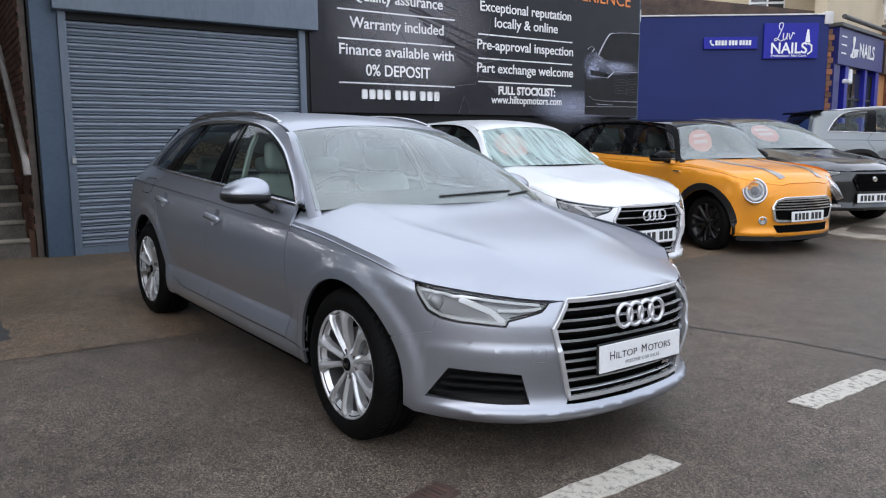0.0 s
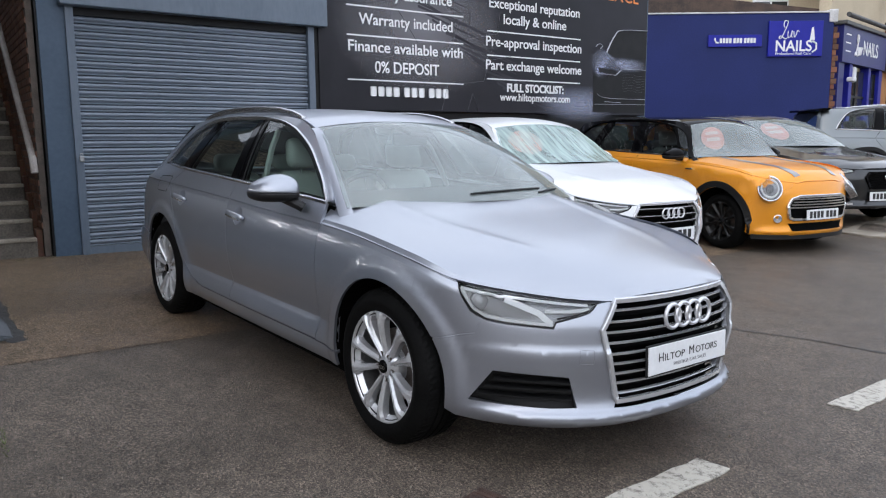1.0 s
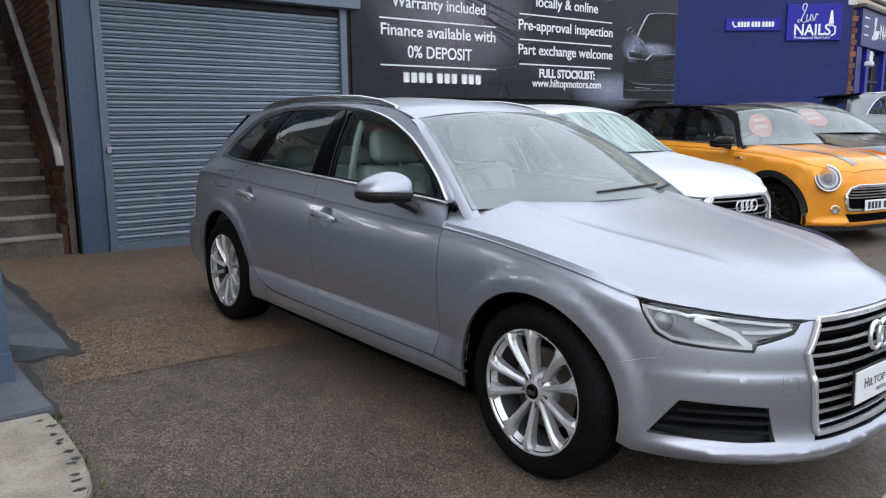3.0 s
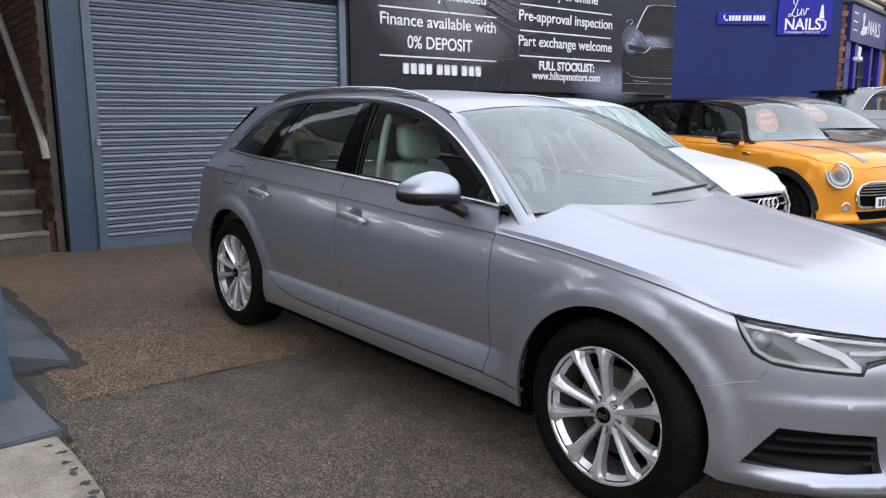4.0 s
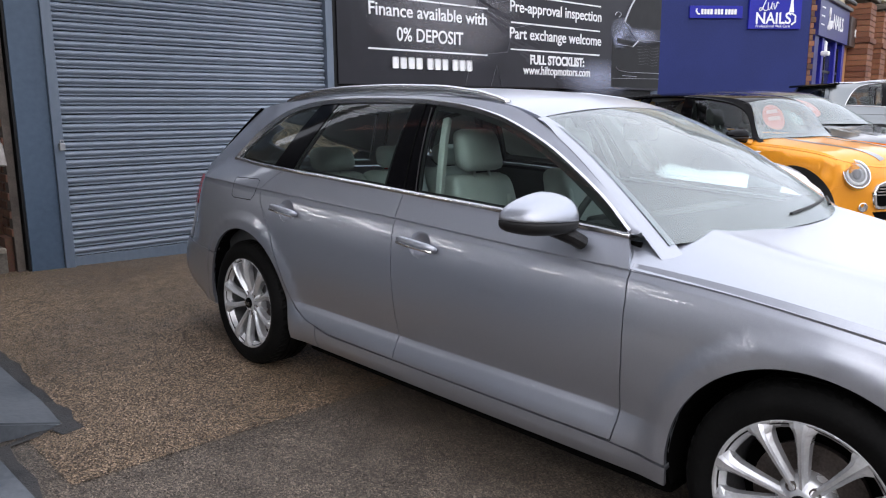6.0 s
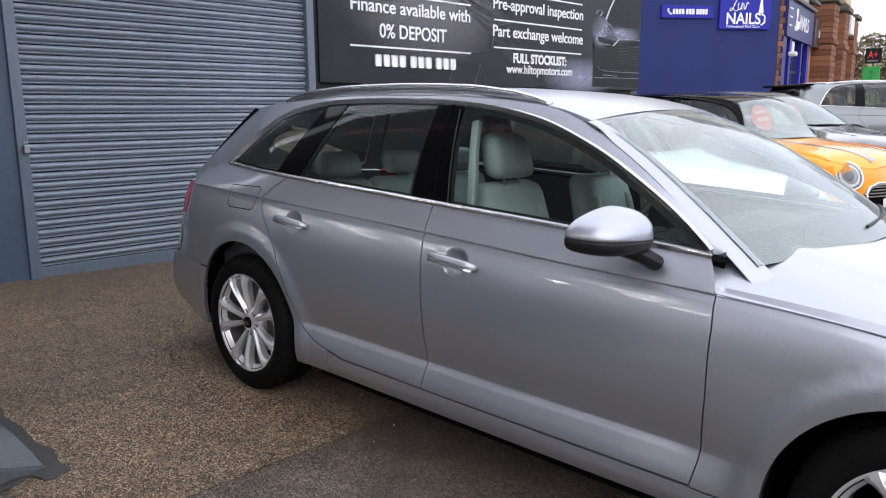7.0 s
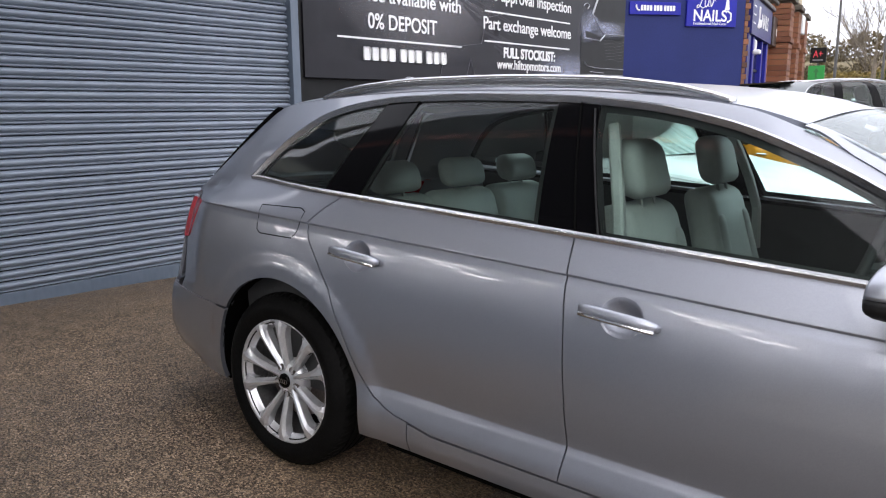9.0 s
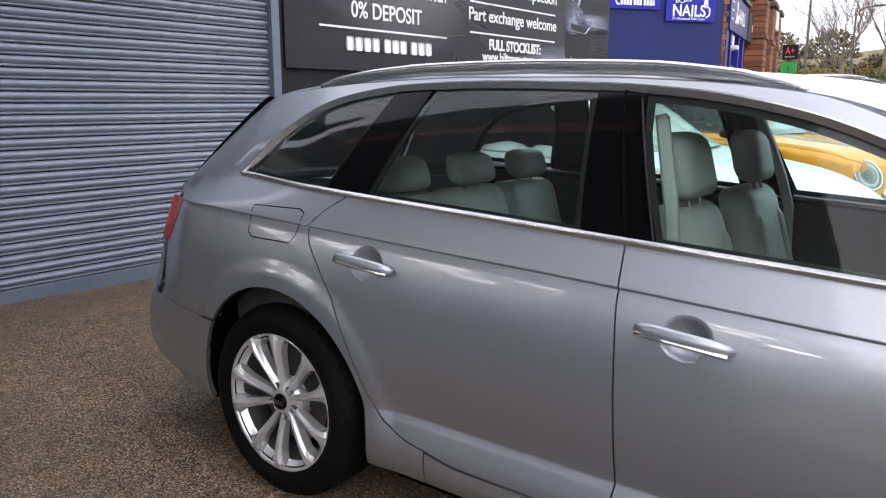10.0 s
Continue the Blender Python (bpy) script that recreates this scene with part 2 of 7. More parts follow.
VINYL_GLOW = soft_print("vinyl_haze_print", (0.40, 0.43, 0.60), 1.8)
VINYL_MIST = soft_print("vinyl_mist_print", (0.36, 0.39, 0.52), 1.2, 0.5)
VINYL_SOFT = soft_print("vinyl_soft_print", (0.16, 0.155, 0.17), 1.0)
LETTER_WHITE = shader("letter_white", (0.78, 0.78, 0.78), 0.5)
LETTER_ORANGE = shader("letter_orange", (0.72, 0.22, 0.05), 0.5)
WALL_BLUE = vary(shader("wall_blue", (0.014, 0.024, 0.11), 0.65, spec=0.25), (0.010, 0.018, 0.094), (0.017, 0.027, 0.130), 0.9, 0.3, 30, rough=(0.5, 0.7))
SIGN_BLUE = vary(shader("sign_blue", (0.008, 0.011, 0.28), 0.4, spec=0.3), (0.006, 0.009, 0.25), (0.010, 0.013, 0.31), 2.0)
FASCIA_BLUE = vary(shader("fascia_blue", (0.03, 0.035, 0.15), 0.4, spec=0.3), (0.014, 0.017, 0.115), (0.024, 0.028, 0.15), 1.0)
FRAME_BLUE = shader("frame_blue", (0.014, 0.017, 0.25), 0.4, spec=0.3)
RENDER_CREAM = vary(shader("cream_render", (0.62, 0.52, 0.36), 0.8), (0.42, 0.35, 0.24), (0.56, 0.47, 0.33), 0.8, 0.3, 25)
PLASTER_WHITE = vary(shader("white_plaster", (0.6, 0.6, 0.6), 0.8), (0.42, 0.41, 0.40), (0.72, 0.71, 0.70), 3, 0.4)
ROOF_TILE = vary(shader("roof_tile", (0.12, 0.07, 0.05), 0.8), (0.035, 0.026, 0.022), (0.10, 0.064, 0.046), 4, 0.5)
BRICK = brickwork("red_brick", (0.20, 0.075, 0.04), (0.36, 0.155, 0.08), (0.3, 0.28, 0.25))
BRICK_DARK = brickwork("brown_brick", (0.12, 0.055, 0.034), (0.24, 0.115, 0.065), (0.3, 0.28, 0.25))
MORTAR = vary(shader("mortar", (0.2, 0.17, 0.14), 0.9), (0.05, 0.04, 0.033), (0.12, 0.098, 0.08), 8, 0.4)
WOOD_ORANGE = vary(shader("orange_board", (0.5, 0.26, 0.10), 0.6), (0.42, 0.21, 0.08), (0.58, 0.31, 0.13), 2, 0.2, stretch=(1, 1, 0.2))
RAIL_PAINT = vary(shader("rail_paint", (0.3, 0.27, 0.25), 0.5), (0.22, 0.19, 0.17), (0.36, 0.33, 0.30), 6, 0.3)
STEEL = vary(shader("steel", (0.4, 0.4, 0.4), 0.35, 1.0), (0.3, 0.3, 0.3), (0.5, 0.5, 0.5), 8)
POLE_GREY = vary(shader("pole_grey", (0.06, 0.06, 0.06), 0.5), (0.04, 0.04, 0.04), (0.085, 0.085, 0.08), 3)
WINDOW_GLASS = shader("window_dark_glass", (0.025, 0.03, 0.032), 0.06, 0.0, 0.0, 0.9)
UPVC = shader("white_upvc", (0.72, 0.73, 0.74), 0.4)
IRON = vary(shader("rusty_iron", (0.10, 0.06, 0.045), 0.7), (0.03, 0.02, 0.017), (0.09, 0.05, 0.036), 18, 0.6)

# ---- building helpers ----
def part(name, bm, material, parent=None, label="", smooth=False):
    """Links a bmesh as one mesh object, under a thing or a part if given."""
    me = bpy.data.meshes.new(name)
    bm.to_mesh(me)
    bm.free()
    for m in material if isinstance(material, (list, tuple)) else [material]:
        me.materials.append(m)
    if smooth:
        for p in me.polygons:
            p.use_smooth = True
    ob = new(name, me)
    if parent is not None:
        ob.parent = parent
    return tagged(ob, label)


def box_bm(x0, x1, y0, y1, z0, z1, bevel=0.0, bm=None, seg=2):
    bm = bm or bmesh.new()
    vs = [bm.verts.new((x, y, z)) for x in (x0, x1) for y in (y0, y1) for z in (z0, z1)]
    fs = [bm.faces.new([vs[i] for i in q]) for q in ((0, 1, 3, 2), (4, 6, 7, 5), (0, 4, 5, 1), (2, 3, 7, 6), (0, 2, 6, 4), (1, 5, 7, 3))]
    if bevel:
        es = {e for f in fs for e in f.edges}
        bmesh.ops.bevel(bm, geom=list(es), offset=bevel, segments=seg, affect="EDGES", profile=0.5)
    return bm


def prism_bm(outline, y0, y1, bm=None):
    """A flat outline in x and z, given depth along y."""
    bm = bm or bmesh.new()
    a = [bm.verts.new((x, y0, z)) for x, z in outline]
    b = [bm.verts.new((x, y1, z)) for x, z in outline]
    n = len(outline)
    bm.faces.new(a)
    bm.faces.new(b[::-1])
    for i in range(n):
        bm.faces.new((a[i], b[i], b[(i + 1) % n], a[(i + 1) % n]))
    bmesh.ops.recalc_face_normals(bm, faces=bm.faces)
    return bm


def tube_bm(points, radius, sides=10, bm=None, flat=1.0, caps=True):
    """A round bar along points; flat squeezes it along the second axis."""
    bm = bm or bmesh.new()
    pts = [Vector(p) for p in points]
    rad = radius if isinstance(radius, (list, tuple)) else [radius] * len(pts)
    rings, side = [], None
    for i, p in enumerate(pts):
        d = (pts[min(i + 1, len(pts) - 1)] - pts[max(i - 1, 0)]).normalized()
        ref = Vector((0, 0, 1)) if abs(d.z) < 0.9 else Vector((1, 0, 0))
        a = d.cross(ref).normalized() if side is None else (side - d * side.dot(d)).normalized()
        side = a
        b = d.cross(a)
        rings.append([bm.verts.new(p + rad[i] * (math.cos(t) * a + flat * math.sin(t) * b)) for t in (2 * math.pi * k / sides for k in range(sides))])
    for r, s in zip(rings, rings[1:]):
        for k in range(sides):
            bm.faces.new((r[k], r[(k + 1) % sides], s[(k + 1) % sides], s[k]))
    if caps:
        bm.faces.new(rings[0][::-1])
        bm.faces.new(rings[-1])
    return bm


def disc_bm(profile, sides=32, bm=None, axis="y"):
    """A lathe: profile of (radius, height) turned round an axis."""
    bm = bm or bmesh.new()
    rings = []
    for r, h in profile:
        ring = []
        for k in range(sides):
            c, s = r * math.cos(2 * math.pi * k / sides), r * math.sin(2 * math.pi * k / sides)
            ring.append(bm.verts.new((c, h, s) if axis == "y" else (c, s, h)))
        rings.append(ring)
    for a, b in zip(rings, rings[1:]):
        for k in range(sides):
            bm.faces.new((a[k], a[(k + 1) % sides], b[(k + 1) % sides], b[k]))
    bmesh.ops.recalc_face_normals(bm, faces=bm.faces)
    return bm


def moved(ob, m):
    ob.matrix_basis = m
    return ob


def words(name, body, size, material, parent, u, z, depth, width=None, align="CENTER", shear=0.0, bold=0.0, proud=0.003):
    """Raised flat lettering in the plane of a wall (x along it, z up), fitted to a width."""
    cu = bpy.data.curves.new(name, "FONT")
    cu.body, cu.size, cu.align_x, cu.extrude, cu.shear, cu.offset = body, size, align, proud, shear, bold
    tmp = bpy.data.objects.new(name, cu)
    scene.collection.objects.link(tmp)
    dg = bpy.context.evaluated_depsgraph_get()
    me = bpy.data.meshes.new_from_object(tmp.evaluated_get(dg))
    bpy.data.objects.remove(tmp)
    xs = [v.co.x for v in me.vertices]
    k = width / (max(xs) - min(xs)) if width else 1.0
    for v in me.vertices:
        v.co = Vector((v.co.x * k, -v.co.z, v.co.y))
    # one part for each word: the widest gaps between letters part them
    bm = bmesh.new()
    bm.from_mesh(me)
    bm.verts.index_update()
    left, letters = set(bm.verts), []
    while left:
        seed = left.pop()
        group, todo = {seed}, [seed]
        while todo:
            for e in todo.pop().link_edges:
                for v in e.verts:
                    if v in left:
                        left.discard(v)
                        group.add(v)
                        todo.append(v)
        xs = [v.co.x for v in group]
        letters.append((min(xs), max(xs), group))
    letters.sort(key=lambda g: g[0])
    gaps, end = [], letters[0][1]
    for i, (lo, hi, _) in enumerate(letters[1:], 1):
        gaps.append((lo - end, i))
        end = max(end, hi)
    cuts = sorted(i for _, i in sorted(gaps, reverse=True)[: len(body.split()) - 1])
    for a, b in zip([0] + cuts, cuts + [len(letters)]):
        mine = set().union(*(g[2] for g in letters[a:b]))
        word = bm.copy()
        keep = {v.index for v in mine}
        word.verts.ensure_lookup_table()
        bmesh.ops.delete(word, geom=[v for v in word.verts if v.index not in keep], context="VERTS")
        part(name, word, material, parent).location = (u, depth, z)
    bm.free()


def ground_z(x, y):
    """The forecourt's fall, level far along the street."""
    k, t = (max(0.0, min(1.0, (y - a) / 1.0)) for a in (7.35, 10.3))
    return -0.0279 * (0.68 * max(-4.2, min(7.0, x)) + 0.73 * max(-6.0, min(2.5, y))) + 0.11 * k * k * (3 - 2 * k) + 0.06 * t * t * (3 - 2 * t)


def upright(x, y, rz, dz=0.0):
    return pose(x, y, ground_z(x, y) + dz, 0, 0, rz)


def on_ground(x, y, rz):
    """Stands a vehicle on the sloping forecourt, nose along rz."""
    return Matrix.Translation((x, y, ground_z(x, y))) @ Matrix.Rotation(radians(1.09), 4, "Y") @ pose(0, 0, 0, 0, 0, rz)


def sheet(name, xs, ys, material, lift=0.0, inside=None):
    bm = bmesh.new()
    grid = [[bm.verts.new((x, y, ground_z(x, y) + lift)) for y in ys] for x in xs]
    for i in range(len(xs) - 1):
        for j in range(len(ys) - 1):
            bm.faces.new((grid[i][j], grid[i + 1][j], grid[i + 1][j + 1], grid[i][j + 1]))
    return part(name, bm, material, smooth=True)


# ---- ground ----
steps = lambda a, b, n: [a + (b - a) * i / n for i in range(n + 1)]
ground = sheet("ground", [-900, -300, -100, -40, -20] + steps(-12, 10, 44) + [20, 40, 100, 300, 900], [-900, -300, -100, -40, -20] + steps(-10, 14, 48) + [20, 30, 60, 120, 300, 900], ASPHALT)
tagged(ground, "damp dark grey chipped asphalt forecourt and road", "asphalt ground", kind="structure")
brown = sheet("pavement_forecourt", steps(-6.3, -2.07, 9), steps(-2.05, 2.5, 10) + steps(3, 13, 10), ASPHALT_BROWN, 0.004)
tagged(brown, "damp brownish chipped asphalt strip before the garage", "asphalt paving", kind="structure")

for k, y0 in enumerate((-0.92, 1.215, 3.25, 5.3)):
    bm = bmesh.new()
    rng = random.Random(40 + k)
    left = [(0.905 + 0.006 * rng.uniform(-1, 1), y0 + 1.0 * i / 12) for i in range(13)]
    right = [(1.045 + 0.006 * rng.uniform(-1, 1), y0 + 0.02 + 1.0 * i / 12) for i in range(13)]
    lo = [[bm.verts.new((x, y, ground_z(x, y) + 0.001)) for x, y in s] for s in (left, right)]
    hi = [[bm.verts.new((x, y, ground_z(x, y) + 0.007)) for x, y in s] for s in (left, right)]
    for i in range(12):
        bm.faces.new((hi[0][i], hi[1][i], hi[1][i + 1], hi[0][i + 1]))
        bm.faces.new((lo[0][i], hi[0][i], hi[0][i + 1], lo[0][i + 1]))
        bm.faces.new((hi[1][i], lo[1][i], lo[1][i + 1], hi[1][i + 1]))
    for i in (0, 12):
        bm.faces.new((lo[0][i], lo[1][i], hi[1][i], hi[0][i]))
    bmesh.ops.recalc_face_normals(bm, faces=bm.faces)
    tagged(part("road_marking", bm, ROAD_PAINT), "worn white dashed line painted on the asphalt", "road marking", "dashes of the white line", "structure")

# ---- the garage wall: x along it, y into it ----
WALL = upright(-6.067, 0.0, 87.3, 0.0354)


def on_wall(name, label, category, kind=""):
    return moved(tagged(new(name), label, category, kind=kind), WALL)


garage = on_wall("wall_garage", "blue-grey painted garage building wall", "wall", "structure")
bm = box_bm(-1.0, -0.745, 0.0, 0.35, -0.3, 3.6, 0.004)
part("pilaster", bm, BLUE_PAINT, garage)
bm = box_bm(-1.02, -1.0, 0.01, 0.36, -0.3, 3.6)
part("pilaster_edge", bm, BLACK_TRIM, garage, "dark edge strip")
part("upper_wall", box_bm(-1.0, 2.2, 0.12, 0.4, 2.75, 3.92), BLUE_PAINT, garage)
part("rear_wall", box_bm(-0.745, 8.4, 0.36, 0.6, -0.3, 3.92), BLUE_PAINT, garage)
part("side_wall", box_bm(8.2, 8.4, 0.05, 0.36, -0.3, 3.92), BLUE_PAINT, garage)
part("lower_wall", box_bm(2.12, 8.2, 0.06, 0.3, -0.3, 1.58), BLACK_TRIM, garage, "black painted lower wall")

shutter = on_wall("roller_shutter", "closed grey enamelled steel roller shutter of the garage", "roller shutter")
part("guide", box_bm(-0.745, -0.665, -0.03, 0.1, -0.05, 2.62, 0.004), GUIDE_PAINT, shutter)
part("guide", box_bm(1.975, 2.06, -0.03, 0.1, -0.07, 2.62, 0.004), GUIDE_PAINT, shutter)
part("housing", box_bm(-0.80, 2.20, -0.13, 0.3, 2.585, 3.4, 0.008), GUIDE_PAINT, shutter, "blue-grey sheet steel roller box")
# black strip in place of the shadowed recess below the roller box
part("top_shade_strip", box_bm(-0.665, 1.975, 0.018, 0.05, 2.505, 2.59), BLACK_TRIM, shutter, "black strip standing for the shade under the roller box")
part("bottom_bar", box_bm(-0.66, 1.97, 0.03, 0.075, -0.07, 0.062, 0.004), GUIDE_PAINT, shutter)
slat_h = 0.0762
bm = bmesh.new()
prof = [(0.064, 0.0), (0.062, 0.003), (0.047, 0.006), (0.038, 0.010), (0.038, 0.013), (0.046, 0.017), (0.060, 0.020), (0.060, 0.023), (0.046, 0.027), (0.033, 0.034), (0.025, 0.045), (0.024, 0.054), (0.031, 0.063), (0.045, 0.069), (0.061, 0.073), (0.064, slat_h)]
a, b = ([bm.verts.new((u, y, z)) for y, z in prof] for u in (-0.668, 1.978))
for i in range(len(prof) - 1):
    f = bm.faces.new((a[i], b[i], b[i + 1], a[i + 1]))
    f.smooth = 0 < i < len(prof) - 2
    # joint faces are black: the shade of the gap put into the colour
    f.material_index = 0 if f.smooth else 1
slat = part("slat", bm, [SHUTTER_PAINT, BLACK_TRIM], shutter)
slat.location = (0, 0, 0.062)
rng = random.Random(5)
for i in range(1, 34):
    s = slat.copy()
    scene.collection.objects.link(s)
    s.location = (0, rng.uniform(-0.0012, 0.0012), 0.062 + slat_h * i)
    s.rotation_euler = (rng.uniform(-0.012, 0.012), 0, 0)
bm = box_bm(-0.712, -0.668, -0.075, -0.03, 0.985, 1.045, 0.006)
tube_bm([(-0.70, -0.055, 1.04), (-0.70, -0.055, 1.07), (-0.68, -0.055, 1.07), (-0.68, -0.055, 1.04)], 0.005, 8, bm)
moved(tagged(part("padlock", bm, STEEL), "small dull steel padlock on the shutter guide", "padlock"), WALL)

# ---- stairs beside the garage ----
stairs = on_wall("staircase", "worn concrete outdoor stairs climbing beside a brick wall", "staircase", "structure")
for i in range(16):
    # riser shade and tread light by colour: dark steps, pale nosing strips
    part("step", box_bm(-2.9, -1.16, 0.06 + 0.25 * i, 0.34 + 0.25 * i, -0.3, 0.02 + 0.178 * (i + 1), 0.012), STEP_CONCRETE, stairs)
    part("nosing", box_bm(-2.9, -1.162, 0.045 + 0.25 * i, 0.12 + 0.25 * i, -0.018 + 0.178 * (i + 1), 0.024 + 0.178 * (i + 1), 0.01), CONCRETE, stairs, "step nosing made pale for the light on the treads")
    part("stringer_block", box_bm(-1.16, -1.10, 0.10 + 0.25 * i, 0.36 + 0.25 * i, -0.3, 0.10 + 0.178 * (i + 1), 0.006), BRICK_DARK, stairs)
stair_wall = on_wall("wall_stair", "brown brick wall beside the outdoor stairs", "brick wall", "structure")
part("mortar_bed", box_bm(-1.095, -1.035, 0.05, 5.2, -0.3, 4.6), MORTAR, stair_wall)
part("far_wall", box_bm(-3.1, -1.1, 4.3, 4.6, -0.3, 4.8), MORTAR, stair_wall)
part("outer_wall", box_bm(-3.1, -2.9, 0.05, 4.3, -0.3, 3.6), MORTAR, stair_wall)
rail = on_wall("handrail", "pale painted flat handrail fixed to the brick wall", "handrail")
pts = [(-1.14, -0.03, 0.88), (-1.14, 0.05, 1.04), (-1.14, 0.35, 1.27), (-1.14, 3.0, 3.16)]
part("rail", tube_bm(pts, 0.036, 8, flat=0.5), RAIL_PAINT, rail)
for d in (0.5, 1.5, 2.5):
    part("bracket", tube_bm([(-1.14, d, 1.37 + 0.713 * (d - 0.5)), (-1.14, d, 1.32 + 0.713 * (d - 0.5)), (-1.09, d, 1.30 + 0.713 * (d - 0.5))], 0.008, 6), STEEL, rail)

def smooth_line(values):
    """A rounded curve through values at 0, 1, 2, ..."""
    n = len(values)

    def at(t):
        i = min(n - 2, int(t))
        a, b, c, d = (values[max(0, min(n - 1, i + k))] for k in (-1, 0, 1, 2))
        f = t - i
        return 0.5 * (2 * b + (c - a) * f + (2 * a - 5 * b + 4 * c - d) * f * f + (3 * b - a - 3 * c + d) * f**3)

    return at


# ---- the large printed sign ----
sign = on_wall("dealer_sign", "large black printed sign panel with white lettering", "sign")
part("panel", box_bm(2.12, 8.30, -0.02, 0.06, 1.58, 3.95, 0.004), VINYL, sign)
part("panel_edge", box_bm(2.075, 2.12, 0.0, 0.06, 1.2, 3.95), BLACK_TRIM, sign)
F = -0.024
for body, u, z, w, size in (("Quality assurance", 3.46, 3.03, 1.43, 0.2), ("Warranty included", 3.45, 2.68, 1.49, 0.2), ("Finance available with", 3.45, 2.335, 1.83, 0.2), ("0% DEPOSIT", 3.44, 2.075, 1.03, 0.21),
                      ("Exceptional reputation", 5.76, 3.085, 1.83, 0.2), ("locally & online", 5.75, 2.87, 1.27, 0.2), ("Pre-approval inspection", 5.76, 2.54, 1.94, 0.2), ("Part exchange welcome", 5.76, 2.205, 1.95, 0.2), ("www.hiltopmotors.com", 5.78, 1.76, 1.44, 0.16)):
    words("lettering", body, size, LETTER_WHITE, sign, u, z, F, w, bold=0.002)
words("lettering", "FULL STOCKLIST:", 0.165, LETTER_WHITE, sign, 5.77, 1.895, F, 1.16, bold=0.006)
words("lettering", "PREMIUM EXPERIENCE", 0.3, LETTER_ORANGE, sign, 6.55, 3.42, F, 3.0)
for d in range(10):
    u = 2.85 + 0.118 * d + 0.05 * (d > 3) + 0.05 * (d > 6)
    part("number_bar", box_bm(u, u + 0.088, F - 0.002, F + 0.004, 1.765, 1.895, 0.02), LETTER_WHITE, sign)
for u0, u1, z in ((2.52, 4.38, 2.905), (2.52, 4.38, 2.535), (2.52, 4.38, 1.972), (4.81, 6.71, 2.75), (4.81, 6.71, 2.405), (4.81, 6.71, 2.068)):
    part("rule", box_bm(u0, u1, F - 0.001, F + 0.003, z - 0.009, z + 0.009), LETTER_WHITE, sign)
# printed picture: folded ribbed sheet behind the text, and the front of a dark car in a pale haze
for i in range(26):
    u, z = 2.35 + 0.115 * i, 3.88 - 0.080 * i
    part("print_rib", prism_bm([(u, z), (u + 1.1 + 0.3 * math.sin(i * 1.3), z - 0.36), (u + 1.1 + 0.3 * math.sin(i * 1.3), z - 0.372), (u, z - 0.035)], -0.0225, -0.0215), VINYL_GREY, sign)
for line in ([(4.0, 3.35), (4.05, 2.95), (4.5, 2.98), (4.45, 2.6), (5.0, 2.72), (5.05, 3.0)], [(4.0, 1.6), (4.1, 1.95), (4.75, 2.03), (4.85, 2.33), (5.3, 2.42)], [(4.45, 1.6), (4.55, 1.85), (4.65, 1.6)], [(3.3, 2.9), (3.6, 2.5), (4.2, 2.55), (4.3, 2.85)]):
    part("print_line", tube_bm([(u, -0.021, z) for u, z in line], 0.008, 6, flat=0.3), VINYL_PRINT, sign)
def print_patch(nm, u, z, w, h, depth, material):
    """A faded printed patch, twice w wide and twice h high."""
    ob = part(nm, prism_bm([(-1, -1), (1, -1), (1, 1), (-1, 1)], -0.0005, 0.0005), material, sign)
    ob.matrix_basis = Matrix.Translation((u, depth, z)) @ Matrix.Diagonal((w, 1, h, 1))
    return ob


print_patch("print_haze", 6.72, 1.74, 0.95, 0.30, -0.0222, VINYL_MIST)
print_patch("print_sheen", 3.7, 2.75, 1.4, 1.0, -0.0212, VINYL_SOFT)
part("print_car_body", prism_bm([(7.02, 1.62), (8.298, 1.62), (8.298, 2.34), (7.68, 2.33), (7.50, 2.42), (7.30, 2.58), (7.10, 2.575), (7.03, 2.40), (7.015, 2.07)], -0.0232, -0.0226), BLACK_TRIM, sign)
print_patch("print_car_wing", 7.24, 2.42, 0.30, 0.24, -0.0236, VINYL_MIST)
print_patch("print_car_shoulder", 7.36, 2.50, 0.22, 0.16, -0.0237, VINYL_MIST)
print_patch("print_car_glow", 7.19, 2.32, 0.19, 0.15, -0.0239, VINYL_GLOW)
print_patch("print_car_bonnet", 7.80, 2.40, 0.49, 0.15, -0.0240, VINYL_MIST)
print_patch("print_car_sheen", 7.66, 2.43, 0.30, 0.07, -0.02405, VINYL_MIST)
part("print_car_screen", prism_bm([(7.34, 2.58), (7.45, 2.78), (7.57, 2.92), (7.68, 2.955), (8.298, 2.985), (8.298, 2.53), (7.75, 2.50), (7.50, 2.52)], -0.0243, -0.0241), BLACK_TRIM, sign)
part("print_car_grille", prism_bm([(7.69, 2.31), (8.298, 2.325), (8.298, 1.91), (7.74, 1.895), (7.645, 2.03)], -0.0245, -0.0243), BLACK_TRIM, sign)
part("print_car_lamp", prism_bm([(7.12, 2.345), (7.30, 2.335), (7.52, 2.300), (7.42, 2.255), (7.15, 2.262)], -0.0247, -0.0245), BLACK_TRIM, sign)


def print_stroke(nm, pts, r=0.010, material=None):
    """A pale printed outline, smoothed through its points."""
    n = len(pts)
    fu, fz = smooth_line([p[0] for p in pts]), smooth_line([p[1] for p in pts])
    part(nm, tube_bm([(fu(t), -0.0235, fz(t)) for t in (i * (n - 1) / 24 for i in range(25))], r, 6, flat=0.3), material or VINYL_PALE, sign)


